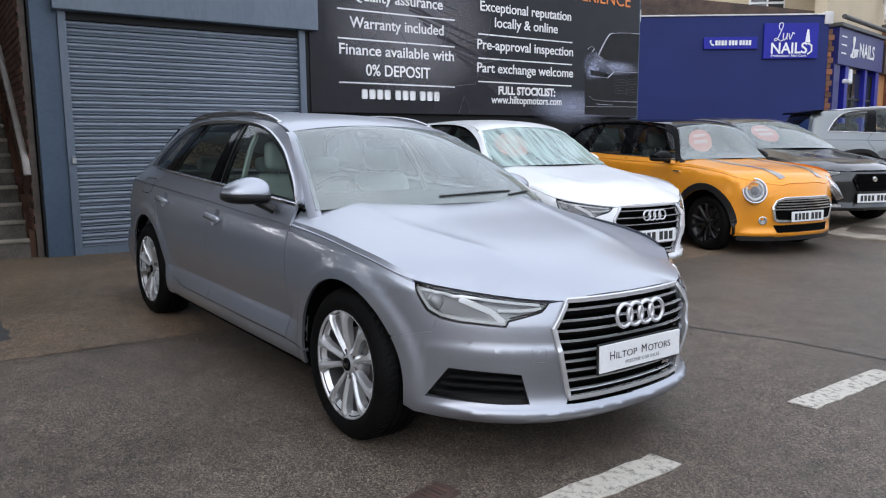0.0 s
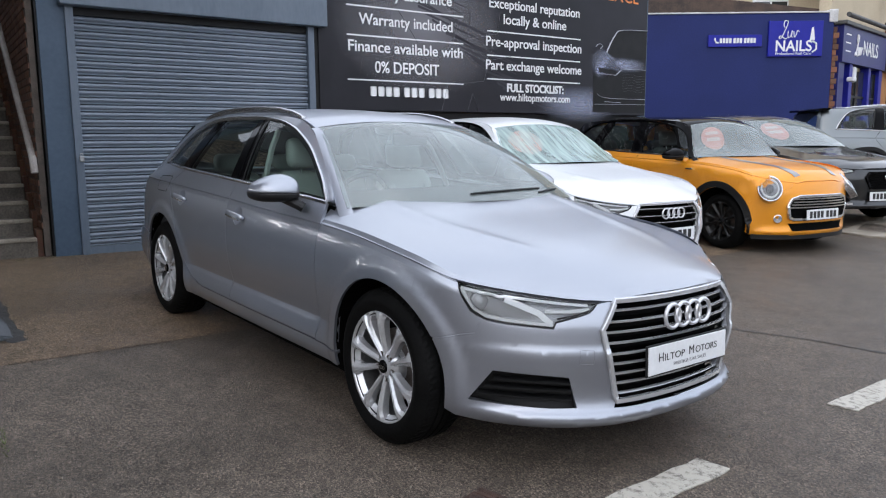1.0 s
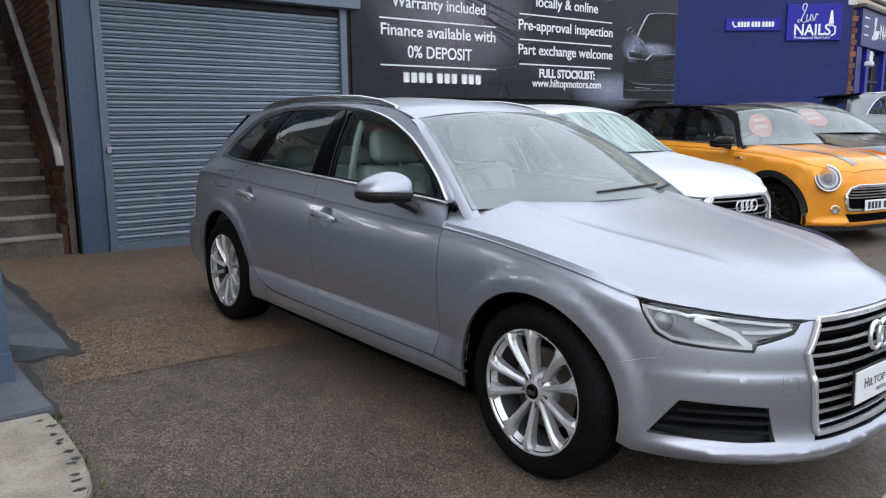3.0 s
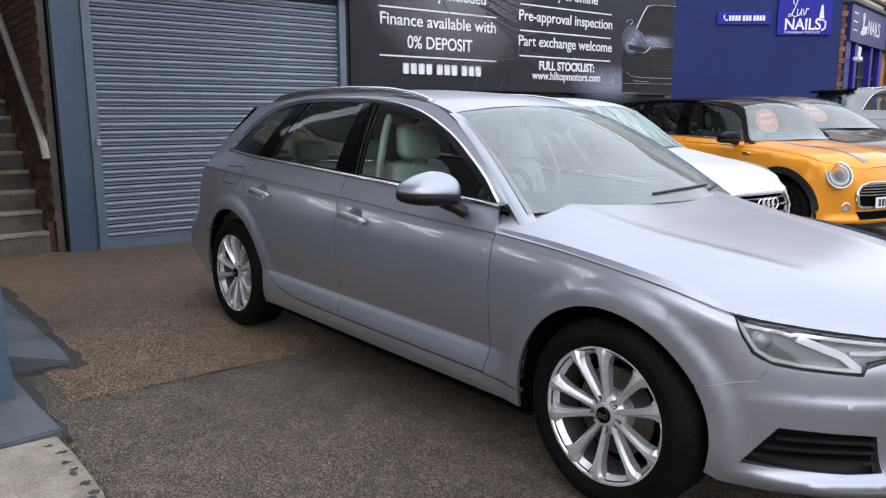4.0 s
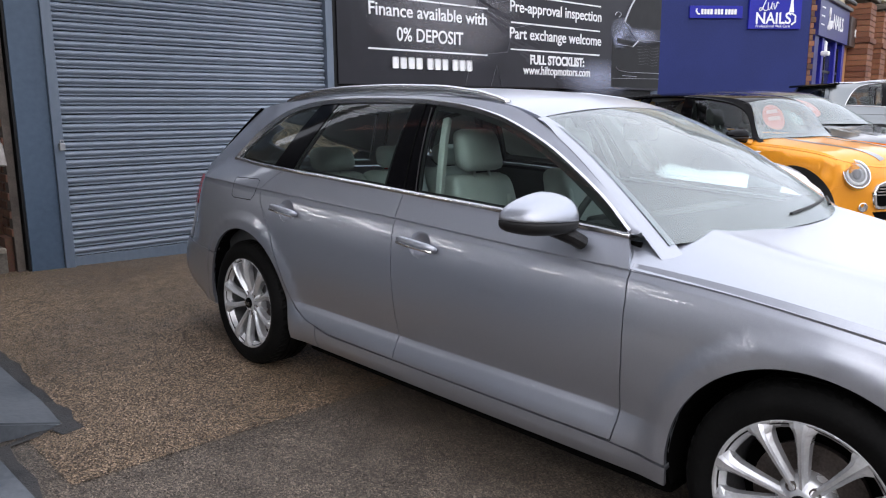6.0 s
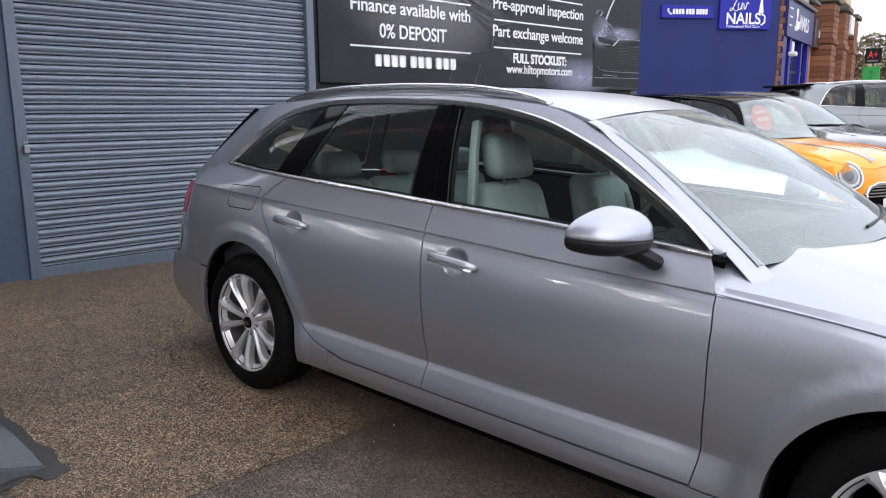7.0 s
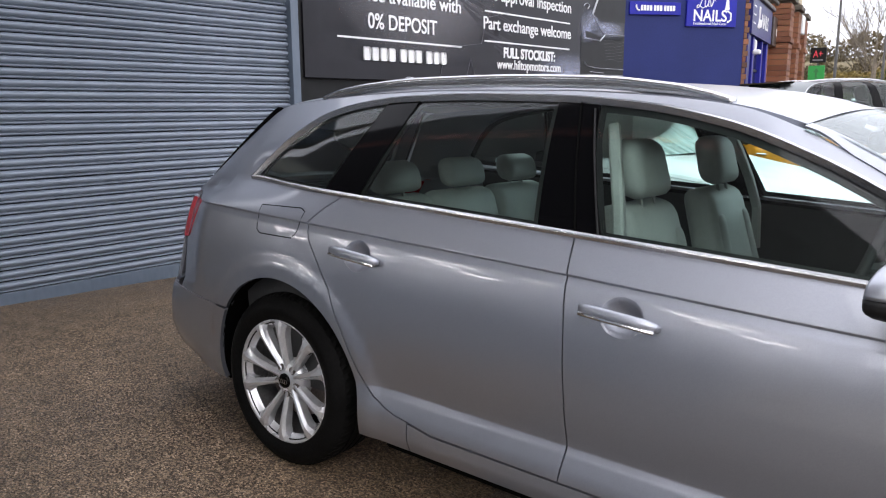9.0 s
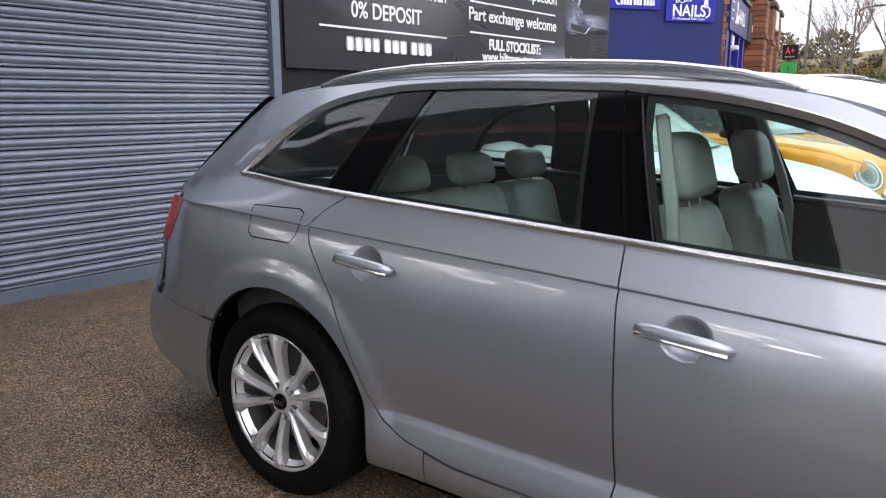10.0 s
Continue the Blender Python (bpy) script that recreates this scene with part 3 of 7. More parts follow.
print_stroke("print_car_roof", [(7.309, 2.587), (7.414, 2.76), (7.544, 2.921), (7.633, 2.958), (7.908, 2.985), (8.29, 2.999)], 0.024)
print_stroke("print_car_pillar", [(7.309, 2.587), (7.40, 2.51), (7.516, 2.414), (7.66, 2.335)], 0.011)
print_stroke("print_car_edge", [(7.66, 2.335), (7.80, 2.338), (8.0, 2.342), (8.29, 2.348)], 0.013)
print_stroke("print_car_mirror", [(7.17, 2.64), (7.217, 2.687), (7.17, 2.715), (7.10, 2.70), (7.065, 2.663)], 0.011)
print_stroke("print_car_lamp_edge", [(7.12, 2.243), (7.28, 2.238), (7.44, 2.236), (7.53, 2.232)], 0.013)
print_stroke("print_car_lamp_edge", [(7.53, 2.225), (7.60, 2.27), (7.68, 2.325)], 0.022)
print_stroke("print_car_line", [(7.122, 1.917), (7.198, 1.872), (7.36, 1.855), (7.536, 1.848), (8.29, 1.85)], 0.016)
print_stroke("print_car_line", [(7.048, 1.747), (7.3, 1.752), (7.677, 1.757), (8.29, 1.763)], 0.012)
print_stroke("print_car_line", [(7.29, 1.795), (7.42, 1.790), (7.676, 1.785)], 0.016)
for k in range(7):
    z = 1.97 + 0.045 * k
    print_stroke("print_grille_line", [(7.73 - 0.01 * k, z), (7.95, z + 0.02), (8.1, z - 0.01), (8.27, z + 0.012)], 0.004, VINYL_PRINT)

# ---- vehicle materials ----
SILVER = metallic("silver_paint", (0.366, 0.387, 0.434), 0.43, 0.07, 0.88, (0.025, 0.06), 0.20)
WHITE_PAINT = vary(shader("white_car_paint", (0.72, 0.74, 0.76), 0.32, 0.0, 0.35), (0.70, 0.72, 0.74), (0.75, 0.77, 0.79), 2.0)
ORANGE_PAINT = metallic("orange_paint", (0.80, 0.31, 0.008), 0.42, metal=0.35)
ORANGE_PAINT.node_tree.nodes["Principled BSDF"].inputs["Coat Weight"].default_value = 0.6
ORANGE_PAINT.node_tree.nodes["Principled BSDF"].inputs["Metallic"].default_value = 0.3
GREY_PAINT = metallic("dark_grey_paint", (0.018, 0.020, 0.022), 0.3)
SUV_PAINT = metallic("slate_paint", (0.16, 0.175, 0.18), 0.40)
GLOSS_BLACK = shader("gloss_black", (0.002, 0.002, 0.0024), 0.06, 0.0, 0.0, 0.08)
GAP_BLACK = shader("gap_black", (0.002, 0.002, 0.002), 0.9, spec=0.05)
PLASTIC = vary(shader("black_plastic", (0.010, 0.010, 0.010), 0.5, spec=0.3), (0.004, 0.004, 0.004), (0.009, 0.009, 0.0095), 9, 0.2)
RUBBER = vary(shader("tyre_rubber", (0.005, 0.005, 0.005), 0.6, spec=0.05), (0.003, 0.003, 0.003), (0.007, 0.007, 0.0068), 7, 0.3, rough=(0.5, 0.72))
CHROME = shader("chrome", (0.72, 0.73, 0.74), 0.12, 1.0)
GRILLE_SILVER = shader("grille_silver", (0.66, 0.67, 0.69), 0.24, 0.7)
SATIN = shader("satin_chrome", (0.58, 0.585, 0.6), 0.26, 1.0)
ALLOY = vary(shader("alloy", (0.50, 0.51, 0.525), 0.26, 0.6), (0.49, 0.50, 0.515), (0.64, 0.65, 0.665), 9, 0.05, rough=(0.18, 0.34))
ALLOY_BLACK = shader("black_alloy", (0.006, 0.006, 0.006), 0.3, 0.0, 0.15, 0.3)
BARREL_SHADE = vary(shader("alloy_barrel_shade", (0.08, 0.08, 0.082), 0.45, 0.4), (0.05, 0.05, 0.051), (0.10, 0.10, 0.102), 7)
DISC = vary(shader("brake_disc", (0.10, 0.09, 0.085), 0.45, 0.8), (0.06, 0.05, 0.045), (0.14, 0.12, 0.11), 10)
SIDE_GLASS = glass("side_glass", (0.80, 0.95, 0.90), ior=1.44, film=0.0022)
REAR_GLASS = glass("rear_glass", (0.77, 0.93, 0.88), ior=1.48, film=0.003)
SCREEN_GLASS = glass("screen_glass", (0.86, 0.95, 0.93), ior=2.0, film=0.17, veil_colour=(0.74, 0.85, 0.84))
RAIN_GLASS = glass("rain_run_glass", (0.78, 0.95, 0.92), ior=1.8, film=0.30, veil_colour=(0.70, 0.92, 0.88), runs=True)
LAMP_GLASS = glass("lamp_glass", (0.9, 0.92, 0.93))
LAMP_SILVER = shader("lamp_reflector", (0.55, 0.56, 0.58), 0.22, 1.0)
LAMP_GREY = shader("lamp_bowl", (0.27, 0.275, 0.285), 0.3, 0.4)
LAMP_WHITE = shader("lamp_strip", (0.80, 0.81, 0.82), 0.3)
LAMP_RED = shader("lamp_red", (0.40, 0.006, 0.010), 0.10, 0.0, 0.0, 0.4)
PLATE_WHITE = vary(shader("plate_white", (0.70, 0.71, 0.72), 0.35), (0.64, 0.65, 0.66), (0.74, 0.75, 0.76), 4)
INK = shader("ink_black", (0.012, 0.012, 0.013), 0.5)
INK_GREY = shader("ink_grey", (0.16, 0.16, 0.17), 0.5)
SEAT_GREY = vary(shader("grey_leather", (0.36, 0.37, 0.36), 0.5), (0.31, 0.32, 0.31), (0.43, 0.44, 0.425), 6, 0.25, 160)
SEAT_DARK = vary(shader("dark_cloth", (0.03, 0.03, 0.031), 0.8), (0.02, 0.02, 0.021), (0.042, 0.042, 0.043), 8, 0.25, 200)
CABIN = vary(shader("cabin_plastic", (0.05, 0.052, 0.053), 0.6), (0.018, 0.0185, 0.019), (0.032, 0.033, 0.034), 6, 0.2)
CABIN_PALE = shader("cabin_headlining", (0.5, 0.5, 0.47), 0.9)
STICKER_RED = shader("price_sticker", (0.72, 0.28, 0.22), 0.6)
STICKER_PALE = shader("sticker_print", (0.74, 0.50, 0.46), 0.6)


# ---- smooth curves ----
def smooth_curve(points, n=1200):
    """A monotone cubic through points, as a function of x."""
    pts = sorted(points)
    x, y = np.array([p[0] for p in pts], float), np.array([p[1] for p in pts], float)
    h, d = np.diff(x), np.diff(y) / np.diff(x)
    m = np.zeros(len(x))
    m[0], m[-1] = d[0], d[-1]
    for i in range(1, len(x) - 1):
        if d[i - 1] * d[i] > 0:
            w1, w2 = 2 * h[i] + h[i - 1], h[i] + 2 * h[i - 1]
            m[i] = (w1 + w2) / (w1 / d[i - 1] + w2 / d[i])
    gx = np.linspace(x[0], x[-1], n)
    k = np.clip(np.searchsorted(x, gx, side="right") - 1, 0, len(h) - 1)
    t = (gx - x[k]) / h[k]
    gy = (2 * t**3 - 3 * t**2 + 1) * y[k] + (t**3 - 2 * t**2 + t) * h[k] * m[k] + (3 * t**2 - 2 * t**3) * y[k + 1] + (t**3 - t**2) * h[k] * m[k + 1]
    lo, hi, s0, s1 = x[0], x[-1], m[0], m[-1]

    def at(v):
        if v < lo:
            return float(gy[0] + (v - lo) * s0)
        if v > hi:
            return float(gy[-1] + (v - hi) * s1)
        return float(np.interp(v, gx, gy))

    return at


def ease(a, b, v):
    t = max(0.0, min(1.0, (v - a) / (b - a)))
    return t * t * (3 - 2 * t)


# ---- the shape of an estate car: nose at +x, front axle at x = 0, one side at a time ----
PLAN = [(0.872, 0.0), (0.868, 0.12), (0.855, 0.25), (0.825, 0.38), (0.765, 0.51), (0.67, 0.635), (0.54, 0.745), (0.41, 0.825), (0.28, 0.875), (0.12, 0.903), (-0.05, 0.912), (-0.5, 0.911), (-1.3, 0.915),
        (-2.1, 0.914), (-2.7, 0.912), (-3.0, 0.904), (-3.25, 0.888), (-3.45, 0.870), (-3.60, 0.843), (-3.70, 0.800), (-3.785, 0.70), (-3.84, 0.52), (-3.87, 0.30), (-3.88, 0.0)]
_p = [Vector((x, y)) for x, y in PLAN]
_p = [Vector((_p[0].x, -_p[1].y))] + _p + [Vector((_p[-1].x, -_p[-2].y))]
_fine = []
for i in range(1, len(_p) - 2):
    for k in range(60):
        t = k / 60
        a, b, c, d = _p[i - 1 : i + 3]
        _fine.append(0.5 * ((2 * b) + (c - a) * t + (2 * a - 5 * b + 4 * c - d) * t * t + (3 * b - a - 3 * c + d) * t**3))
_fine.append(_p[-2])
PX, PY = np.array([v.x for v in _fine]), np.array([max(0.0, v.y) for v in _fine])
PS = np.concatenate([[0], np.cumsum(np.hypot(np.diff(PX), np.diff(PY)))])
_nx, _ny = np.gradient(PY, PS), -np.gradient(PX, PS)
_nl = np.hypot(_nx, _ny)
PNX, PNY = _nx / _nl, _ny / _nl
TOTAL = float(PS[-1])
tornado = smooth_curve([(0.55, 0.70), (0.46, 0.742), (0.385, 0.765), (0.2, 0.815), (0.0, 0.845), (-0.3, 0.873), (-0.57, 0.886), (-1.0, 0.897), (-1.66, 0.922), (-2.2, 0.937), (-2.8, 0.953), (-3.3, 0.962), (-3.7, 0.95)])
belt = smooth_curve([(0.6, 0.80), (0.385, 0.82), (0.0, 0.90), (-0.4, 0.96), (-0.61, 0.978), (-1.07, 1.0), (-1.66, 1.022), (-2.3, 1.045), (-2.9, 1.062), (-3.17, 1.072), (-3.4, 1.03), (-3.62, 0.975)])
belt_in = smooth_curve([(0.6, 0.15), (0.0, 0.09), (-0.6, 0.098), (-2.3, 0.094), (-2.8, 0.12), (-3.17, 0.155), (-3.6, 0.13)])
win_top = smooth_curve([(-0.605, 0.985), (-0.72, 1.06), (-0.91, 1.163), (-1.12, 1.258), (-1.36, 1.338), (-1.61, 1.380), (-1.88, 1.397), (-2.18, 1.400), (-2.52, 1.388), (-2.73, 1.362), (-2.88, 1.322), (-3.02, 1.232), (-3.11, 1.14), (-3.165, 1.075)])
roof_z = smooth_curve([(-0.45, 0.93), (-0.531, 0.985), (-0.72, 1.105), (-0.95, 1.24), (-1.159, 1.338), (-1.35, 1.388), (-1.6, 1.413), (-1.9, 1.424), (-2.3, 1.423), (-2.7, 1.408), (-3.0, 1.385), (-3.2, 1.362), (-3.26, 1.345), (-3.40, 1.21), (-3.52, 1.075), (-3.62, 0.965)])
roof_y = smooth_curve([(-0.45, 0.80), (-0.531, 0.775), (-0.8, 0.69), (-1.159, 0.585), (-1.5, 0.560), (-1.9, 0.556), (-2.5, 0.548), (-3.0, 0.52), (-3.26, 0.500), (-3.40, 0.575), (-3.52, 0.645), (-3.62, 0.695)])
front_in = smooth_curve([(0.16, 0.12), (0.205, 0.050), (0.232, 0.008), (0.258, 0.0), (0.282, 0.022), (0.33, 0.034), (0.45, 0.016), (0.505, 0.010), (0.53, 0.018), (0.60, 0.022), (0.66, 0.040), (0.70, 0.060), (0.74, 0.095), (0.80, 0.17)])
rear_in = smooth_curve([(0.18, 0.16), (0.24, 0.09), (0.32, 0.032), (0.42, 0.004), (0.50, 0.006), (0.56, 0.018), (0.60, 0.036), (0.75, 0.066), (0.84, 0.085), (0.96, 0.125), (1.05, 0.17)])
_lower = smooth_curve([(0.10, 0.12), (0.16, 0.075), (0.22, 0.045), (0.29, 0.016), (0.33, 0.015), (0.40, 0.031), (0.423, 0.0400), (0.430, 0.0420), (0.437, 0.0410), (0.50, 0.0245), (0.58, 0.009), (0.70, 0.0), (0.78, 0.002)])
_flat = smooth_curve([(0.10, 0.12), (0.16, 0.07), (0.22, 0.042), (0.30, 0.024), (0.45, 0.014), (0.58, 0.005), (0.70, 0.0), (0.78, 0.002)])
FRONT_X, FRONT_R, REAR_R, HUB_Z = -0.012, 0.376, 0.398, 0.335


def s_of_x(x):
    return float(np.interp(x, PX[::-1], PS[::-1]))


def s_of_y(y):
    return float(np.interp(y, PY[:600], PS[:600]))


def side_in(x, z):
    t = tornado(x)
    k = ease(-0.34, -0.66, x) * ease(-2.56, -2.22, x)
    if z <= 0.72:
        v = k * _lower(z) + (1 - k) * _flat(z)
    elif z <= t:
        q = (z - 0.72) / max(0.02, t - 0.72)
        v = 0.036 * max(0.45, min(1.0, (t - 0.72) / 0.17)) * q**2.2
        v += 0.007 * (1 - ease(0.004, 0.030, t - z)) * ease(0.0, 0.004, t - z)
    else:
        b = belt(x)
        q = min(1.5, (z - t) / max(0.02, b - t))
        a = 0.036 * max(0.45, min(1.0, (t - 0.72) / 0.17))
        v = a + (belt_in(x) - a) * q**1.1
    for cx, r in ((FRONT_X, FRONT_R), (-2.82, REAR_R)):
        d = math.hypot(x - cx, z - HUB_Z)
        v -= 0.013 * (1 - ease(r + 0.042, r + 0.102, d)) * ease(0.1, 0.35, z)
    return v


def skin(s, z):
    """The outer surface: s is the way round the plan from the nose (negative: the far side), z the height."""
    a = min(abs(s), TOTAL)
    x, y = float(np.interp(a, PS, PX)), float(np.interp(a, PS, PY))
    nx, ny = float(np.interp(a, PS, PNX)), float(np.interp(a, PS, PNY))
    wf, wr = ease(0.36, 0.70, x), ease(-3.30, -3.62, x)
    v = wf * front_in(z) + wr * rear_in(z) + (1 - wf - wr) * side_in(x, z)
    return Vector((x - nx * v, (-1 if s >= 0 else 1) * (y - ny * v), z))


def side(x, z):
    """The flank, up to the edge of the roof."""
    b = belt(x)
    if z <= b:
        return skin(s_of_x(x), z)
    low, rz = skin(s_of_x(x), b), roof_z(x)
    q = min(1.25, (z - b) / max(0.012, rz - b))
    top = -roof_y(x)
    return Vector((low.x + (x - low.x) * q, low.y + (top - low.y) * q - 0.016 * math.sin(math.pi * min(1, q)), z))


def flank(x, q):
    """The flank, its height told from the crease line, and low down from the level lower crease of the doors."""
    return side(x, flank_z(x, q))


def flank_z(x, q):
    w = ease(-0.44, -0.16, q)
    t = tornado(x)
    return q + w * t + (1 - w) * (0.91 + (t - 0.91) * ease(-0.5, 0.0, x))


def flank_q(x, z):
    lo, hi = -1.4, 1.0
    for _ in range(26):
        mid = 0.5 * (lo + hi)
        lo, hi = (mid, hi) if flank_z(x, mid) < z else (lo, mid)
    return 0.5 * (lo + hi)


bonnet_mid = smooth_curve([(0.83, 0.700), (0.775, 0.735), (0.70, 0.775), (0.55, 0.822), (0.35, 0.862), (0.1, 0.899), (-0.15, 0.937), (-0.35, 0.978), (-0.55, 1.018)])
lamp_top = smooth_curve([(0.83, 0.690), (0.775, 0.694), (0.715, 0.697), (0.62, 0.712), (0.50, 0.737), (0.385, 0.765)])
lamp_out = smooth_curve([(0.83, 0.20), (0.775, 0.355), (0.715, 0.432), (0.62, 0.560), (0.50, 0.700), (0.385, 0.787)])


def bonnet(x, y):
    if x > 0.385:
        ez, ey = lamp_top(x), lamp_out(x)
    else:
        e = skin(s_of_x(x), tornado(x))
        ez, ey = e.z, abs(e.y)
    p = 2.6 + 2.4 * ease(0.25, -0.58, x)
    q = min(1.0, abs(y) / ey)
    rise = (bonnet_mid(x) - ez) * (1 - q**p)
    crease = 0.007 * math.exp(-(((abs(y) - 0.56 + 0.22 * ease(-0.4, 0.8, x)) / 0.05) ** 2)) * ease(0.7, 0.2, x)
    return Vector((x, y, ez + rise + crease))


def screen(t, w):
    x = -0.531 - 0.628 * t
    y = roof_y(x)
    k = 1 - w * w
    return Vector((x + (0.15 - 0.08 * t) * k, y * w, roof_z(x) + (0.022 + 0.026 * t) * k + 0.022 * math.sin(math.pi * t) * (0.4 + 0.6 * k)))


def screen_post(t, w):
    """The post beside the windscreen, rounded over towards the flank."""
    p = screen(t, w)
    a = max(0.0, abs(w) - 0.93) * roof_y(-0.531 - 0.628 * t) * ease(1.0, 0.8, t)
    return p - Vector((0, 0, a * a / 0.2))


def roof(x, w):
    k = 1 - w * w
    return Vector((x + 0.07 * k * ease(-1.75, -1.159, x) - 0.06 * k * ease(-3.0, -3.26, x), roof_y(x) * w, roof_z(x) + 0.048 * (1 - abs(w) ** 2.4)))


def tailgate(t, w):
    x = -3.26 - 0.36 * t
    k = 1 - w * w
    return Vector((x - (0.06 + 0.10 * t) * k, roof_y(x) * w, roof_z(x) + 0.048 * (1 - t) * (1 - abs(w) ** 2.4)))


# ---- panels cut from those surfaces ----
def inset(outline, gap):
    """Draws a closed outline in by half a shut line."""
    pts = [Vector(p) for p in outline]
    area = sum(a.x * b.y - b.x * a.y for a, b in zip(pts, pts[1:] + pts[:1]))
    out = []
    for i, p in enumerate(pts):
        a, b = (p - pts[i - 1]).normalized(), (pts[(i + 1) % len(pts)] - p).normalized()
        n = Vector((-(a.y + b.y), a.x + b.x))
        if n.length < 1e-6:
            n = Vector((-a.y, a.x))
        n.normalize()
        k = gap / max(0.45, n.dot(Vector((-a.y, a.x))))
        out.append(p + n * k * (1 if area > 0 else -1))
    return [(p.x, p.y) for p in out]


def panel_mesh(name, outlines, surface, cell, depth=0.014, shift=0.0, flip=False, centre=(-1.4, 0, 0.55), lines=()):
    """A curved sheet: outlines (the first outer, others holes) in the surface's own two measures, meshed on a grid, with turned-in edges."""
    ca, cb = cell if isinstance(cell, tuple) else (cell, cell)
    bm = bmesh.new()
    for loop in outlines:
        vs = [bm.verts.new((a, b, 0)) for a, b in loop]
        for i in range(len(vs)):
            bm.edges.new((vs[i], vs[(i + 1) % len(vs)]))
    bmesh.ops.triangle_fill(bm, edges=list(bm.edges), use_beauty=True, normal=(0, 0, 1))
    xs, ys = [v.co.x for v in bm.verts], [v.co.y for v in bm.verts]
    for axis, c, lo, hi in ((0, ca, min(xs), max(xs)), (1, cb, min(ys), max(ys))):
        k = math.floor(lo / c) + 1
        while k * c < hi - 1e-5:
            co, no = [0, 0, 0], [0, 0, 0]
            co[axis], no[axis] = k * c, 1
            bmesh.ops.bisect_plane(bm, geom=list(bm.verts) + list(bm.edges) + list(bm.faces), plane_co=co, plane_no=no, dist=1e-5)
            k += 1
    for q in lines:
        bmesh.ops.bisect_plane(bm, geom=list(bm.verts) + list(bm.edges) + list(bm.faces), plane_co=(0, q, 0), plane_no=(0, 1, 0), dist=1e-5)
    bm.verts.index_update()
    co, normal, mid, e = [], [], Vector(centre), 0.002
    for v in bm.verts:
        a, b = v.co.x, v.co.y
        p = surface(a, b)
        n = (surface(a + e, b) - surface(a - e, b)).cross(surface(a, b + e) - surface(a, b - e))
        n = n.normalized() if n.length > 1e-12 else (p - mid).normalized()
        if n.dot(p - mid) < 0:
            n = -n
        co.append(p - n * shift)
        normal.append(n)
    faces = []
    for f in bm.faces:
        ids = [v.index for v in f.verts]
        n = (co[ids[1]] - co[ids[0]]).cross(co[ids[2]] - co[ids[0]])
        faces.append(ids if n.dot(normal[ids[0]]) >= 0 else ids[::-1])
    total = len(co)
    rim = {}
    for ed in bm.edges:
        if depth and len(ed.link_faces) == 1:
            i, j = (v.index for v in ed.verts)
            for k in (i, j):
                if k not in rim:
                    rim[k] = total
                    co += [co[k].copy(), co[k] - normal[k] * depth]
                    total += 2
            faces.append([rim[i], rim[j], rim[j] + 1, rim[i] + 1])
    custom = [tuple(n) for n in normal] + [(0, 0, 0)] * (total - len(normal))
    bm.free()
    if flip:
        co = [Vector((p.x, -p.y, p.z)) for p in co]
        custom = [(x, -y, z) for x, y, z in custom]
        faces = [f[::-1] for f in faces]
    me = bpy.data.meshes.new(name)
    me.from_pydata([tuple(p) for p in co], [], faces)
    me.polygons.foreach_set("use_smooth", [True] * len(me.polygons))
    me.update()
    me.normals_split_custom_set_from_vertices(custom)
    return me


def mesh_part(name, me, material, parent, label=""):
    me.materials.append(material)
    ob = new(name, me)
    ob.parent = parent
    return tagged(ob, label)


def along(fn, a, b, n):
    return [(a + (b - a) * i / n, fn(a + (b - a) * i / n)) for i in range(n + 1)]


def arch(cx, r, a0, a1, n=22, kz=1.0):
    """Points round a wheel arch; kz below 1 flattens its upper half."""
    turns = [radians(a0 + (a1 - a0) * i / n) for i in range(n + 1)]
    return [(cx + r * math.cos(a), HUB_Z + r * math.sin(a) * (kz if math.sin(a) > 0 else 1.0)) for a in turns]


def straight(pts, n):
    out = []
    for (a, b), (c, d) in zip(pts, pts[1:]):
        out += [(a + (c - a) * i / n, b + (d - b) * i / n) for i in range(n)]
    return out + [pts[-1]]


def offset_points(surface, pts, out):
    """Points a little outside (or inside) a surface."""
    res, e, mid = [], 0.004, Vector((-1.4, 0, 0.55))
    for a, b in pts:
        p = surface(a, b)
        n = (surface(a + e, b) - surface(a - e, b)).cross(surface(a, b + e) - surface(a, b - e)).normalized()
        if n.dot(p - mid) < 0:
            n = -n
        res.append(p + n * out)
    return res


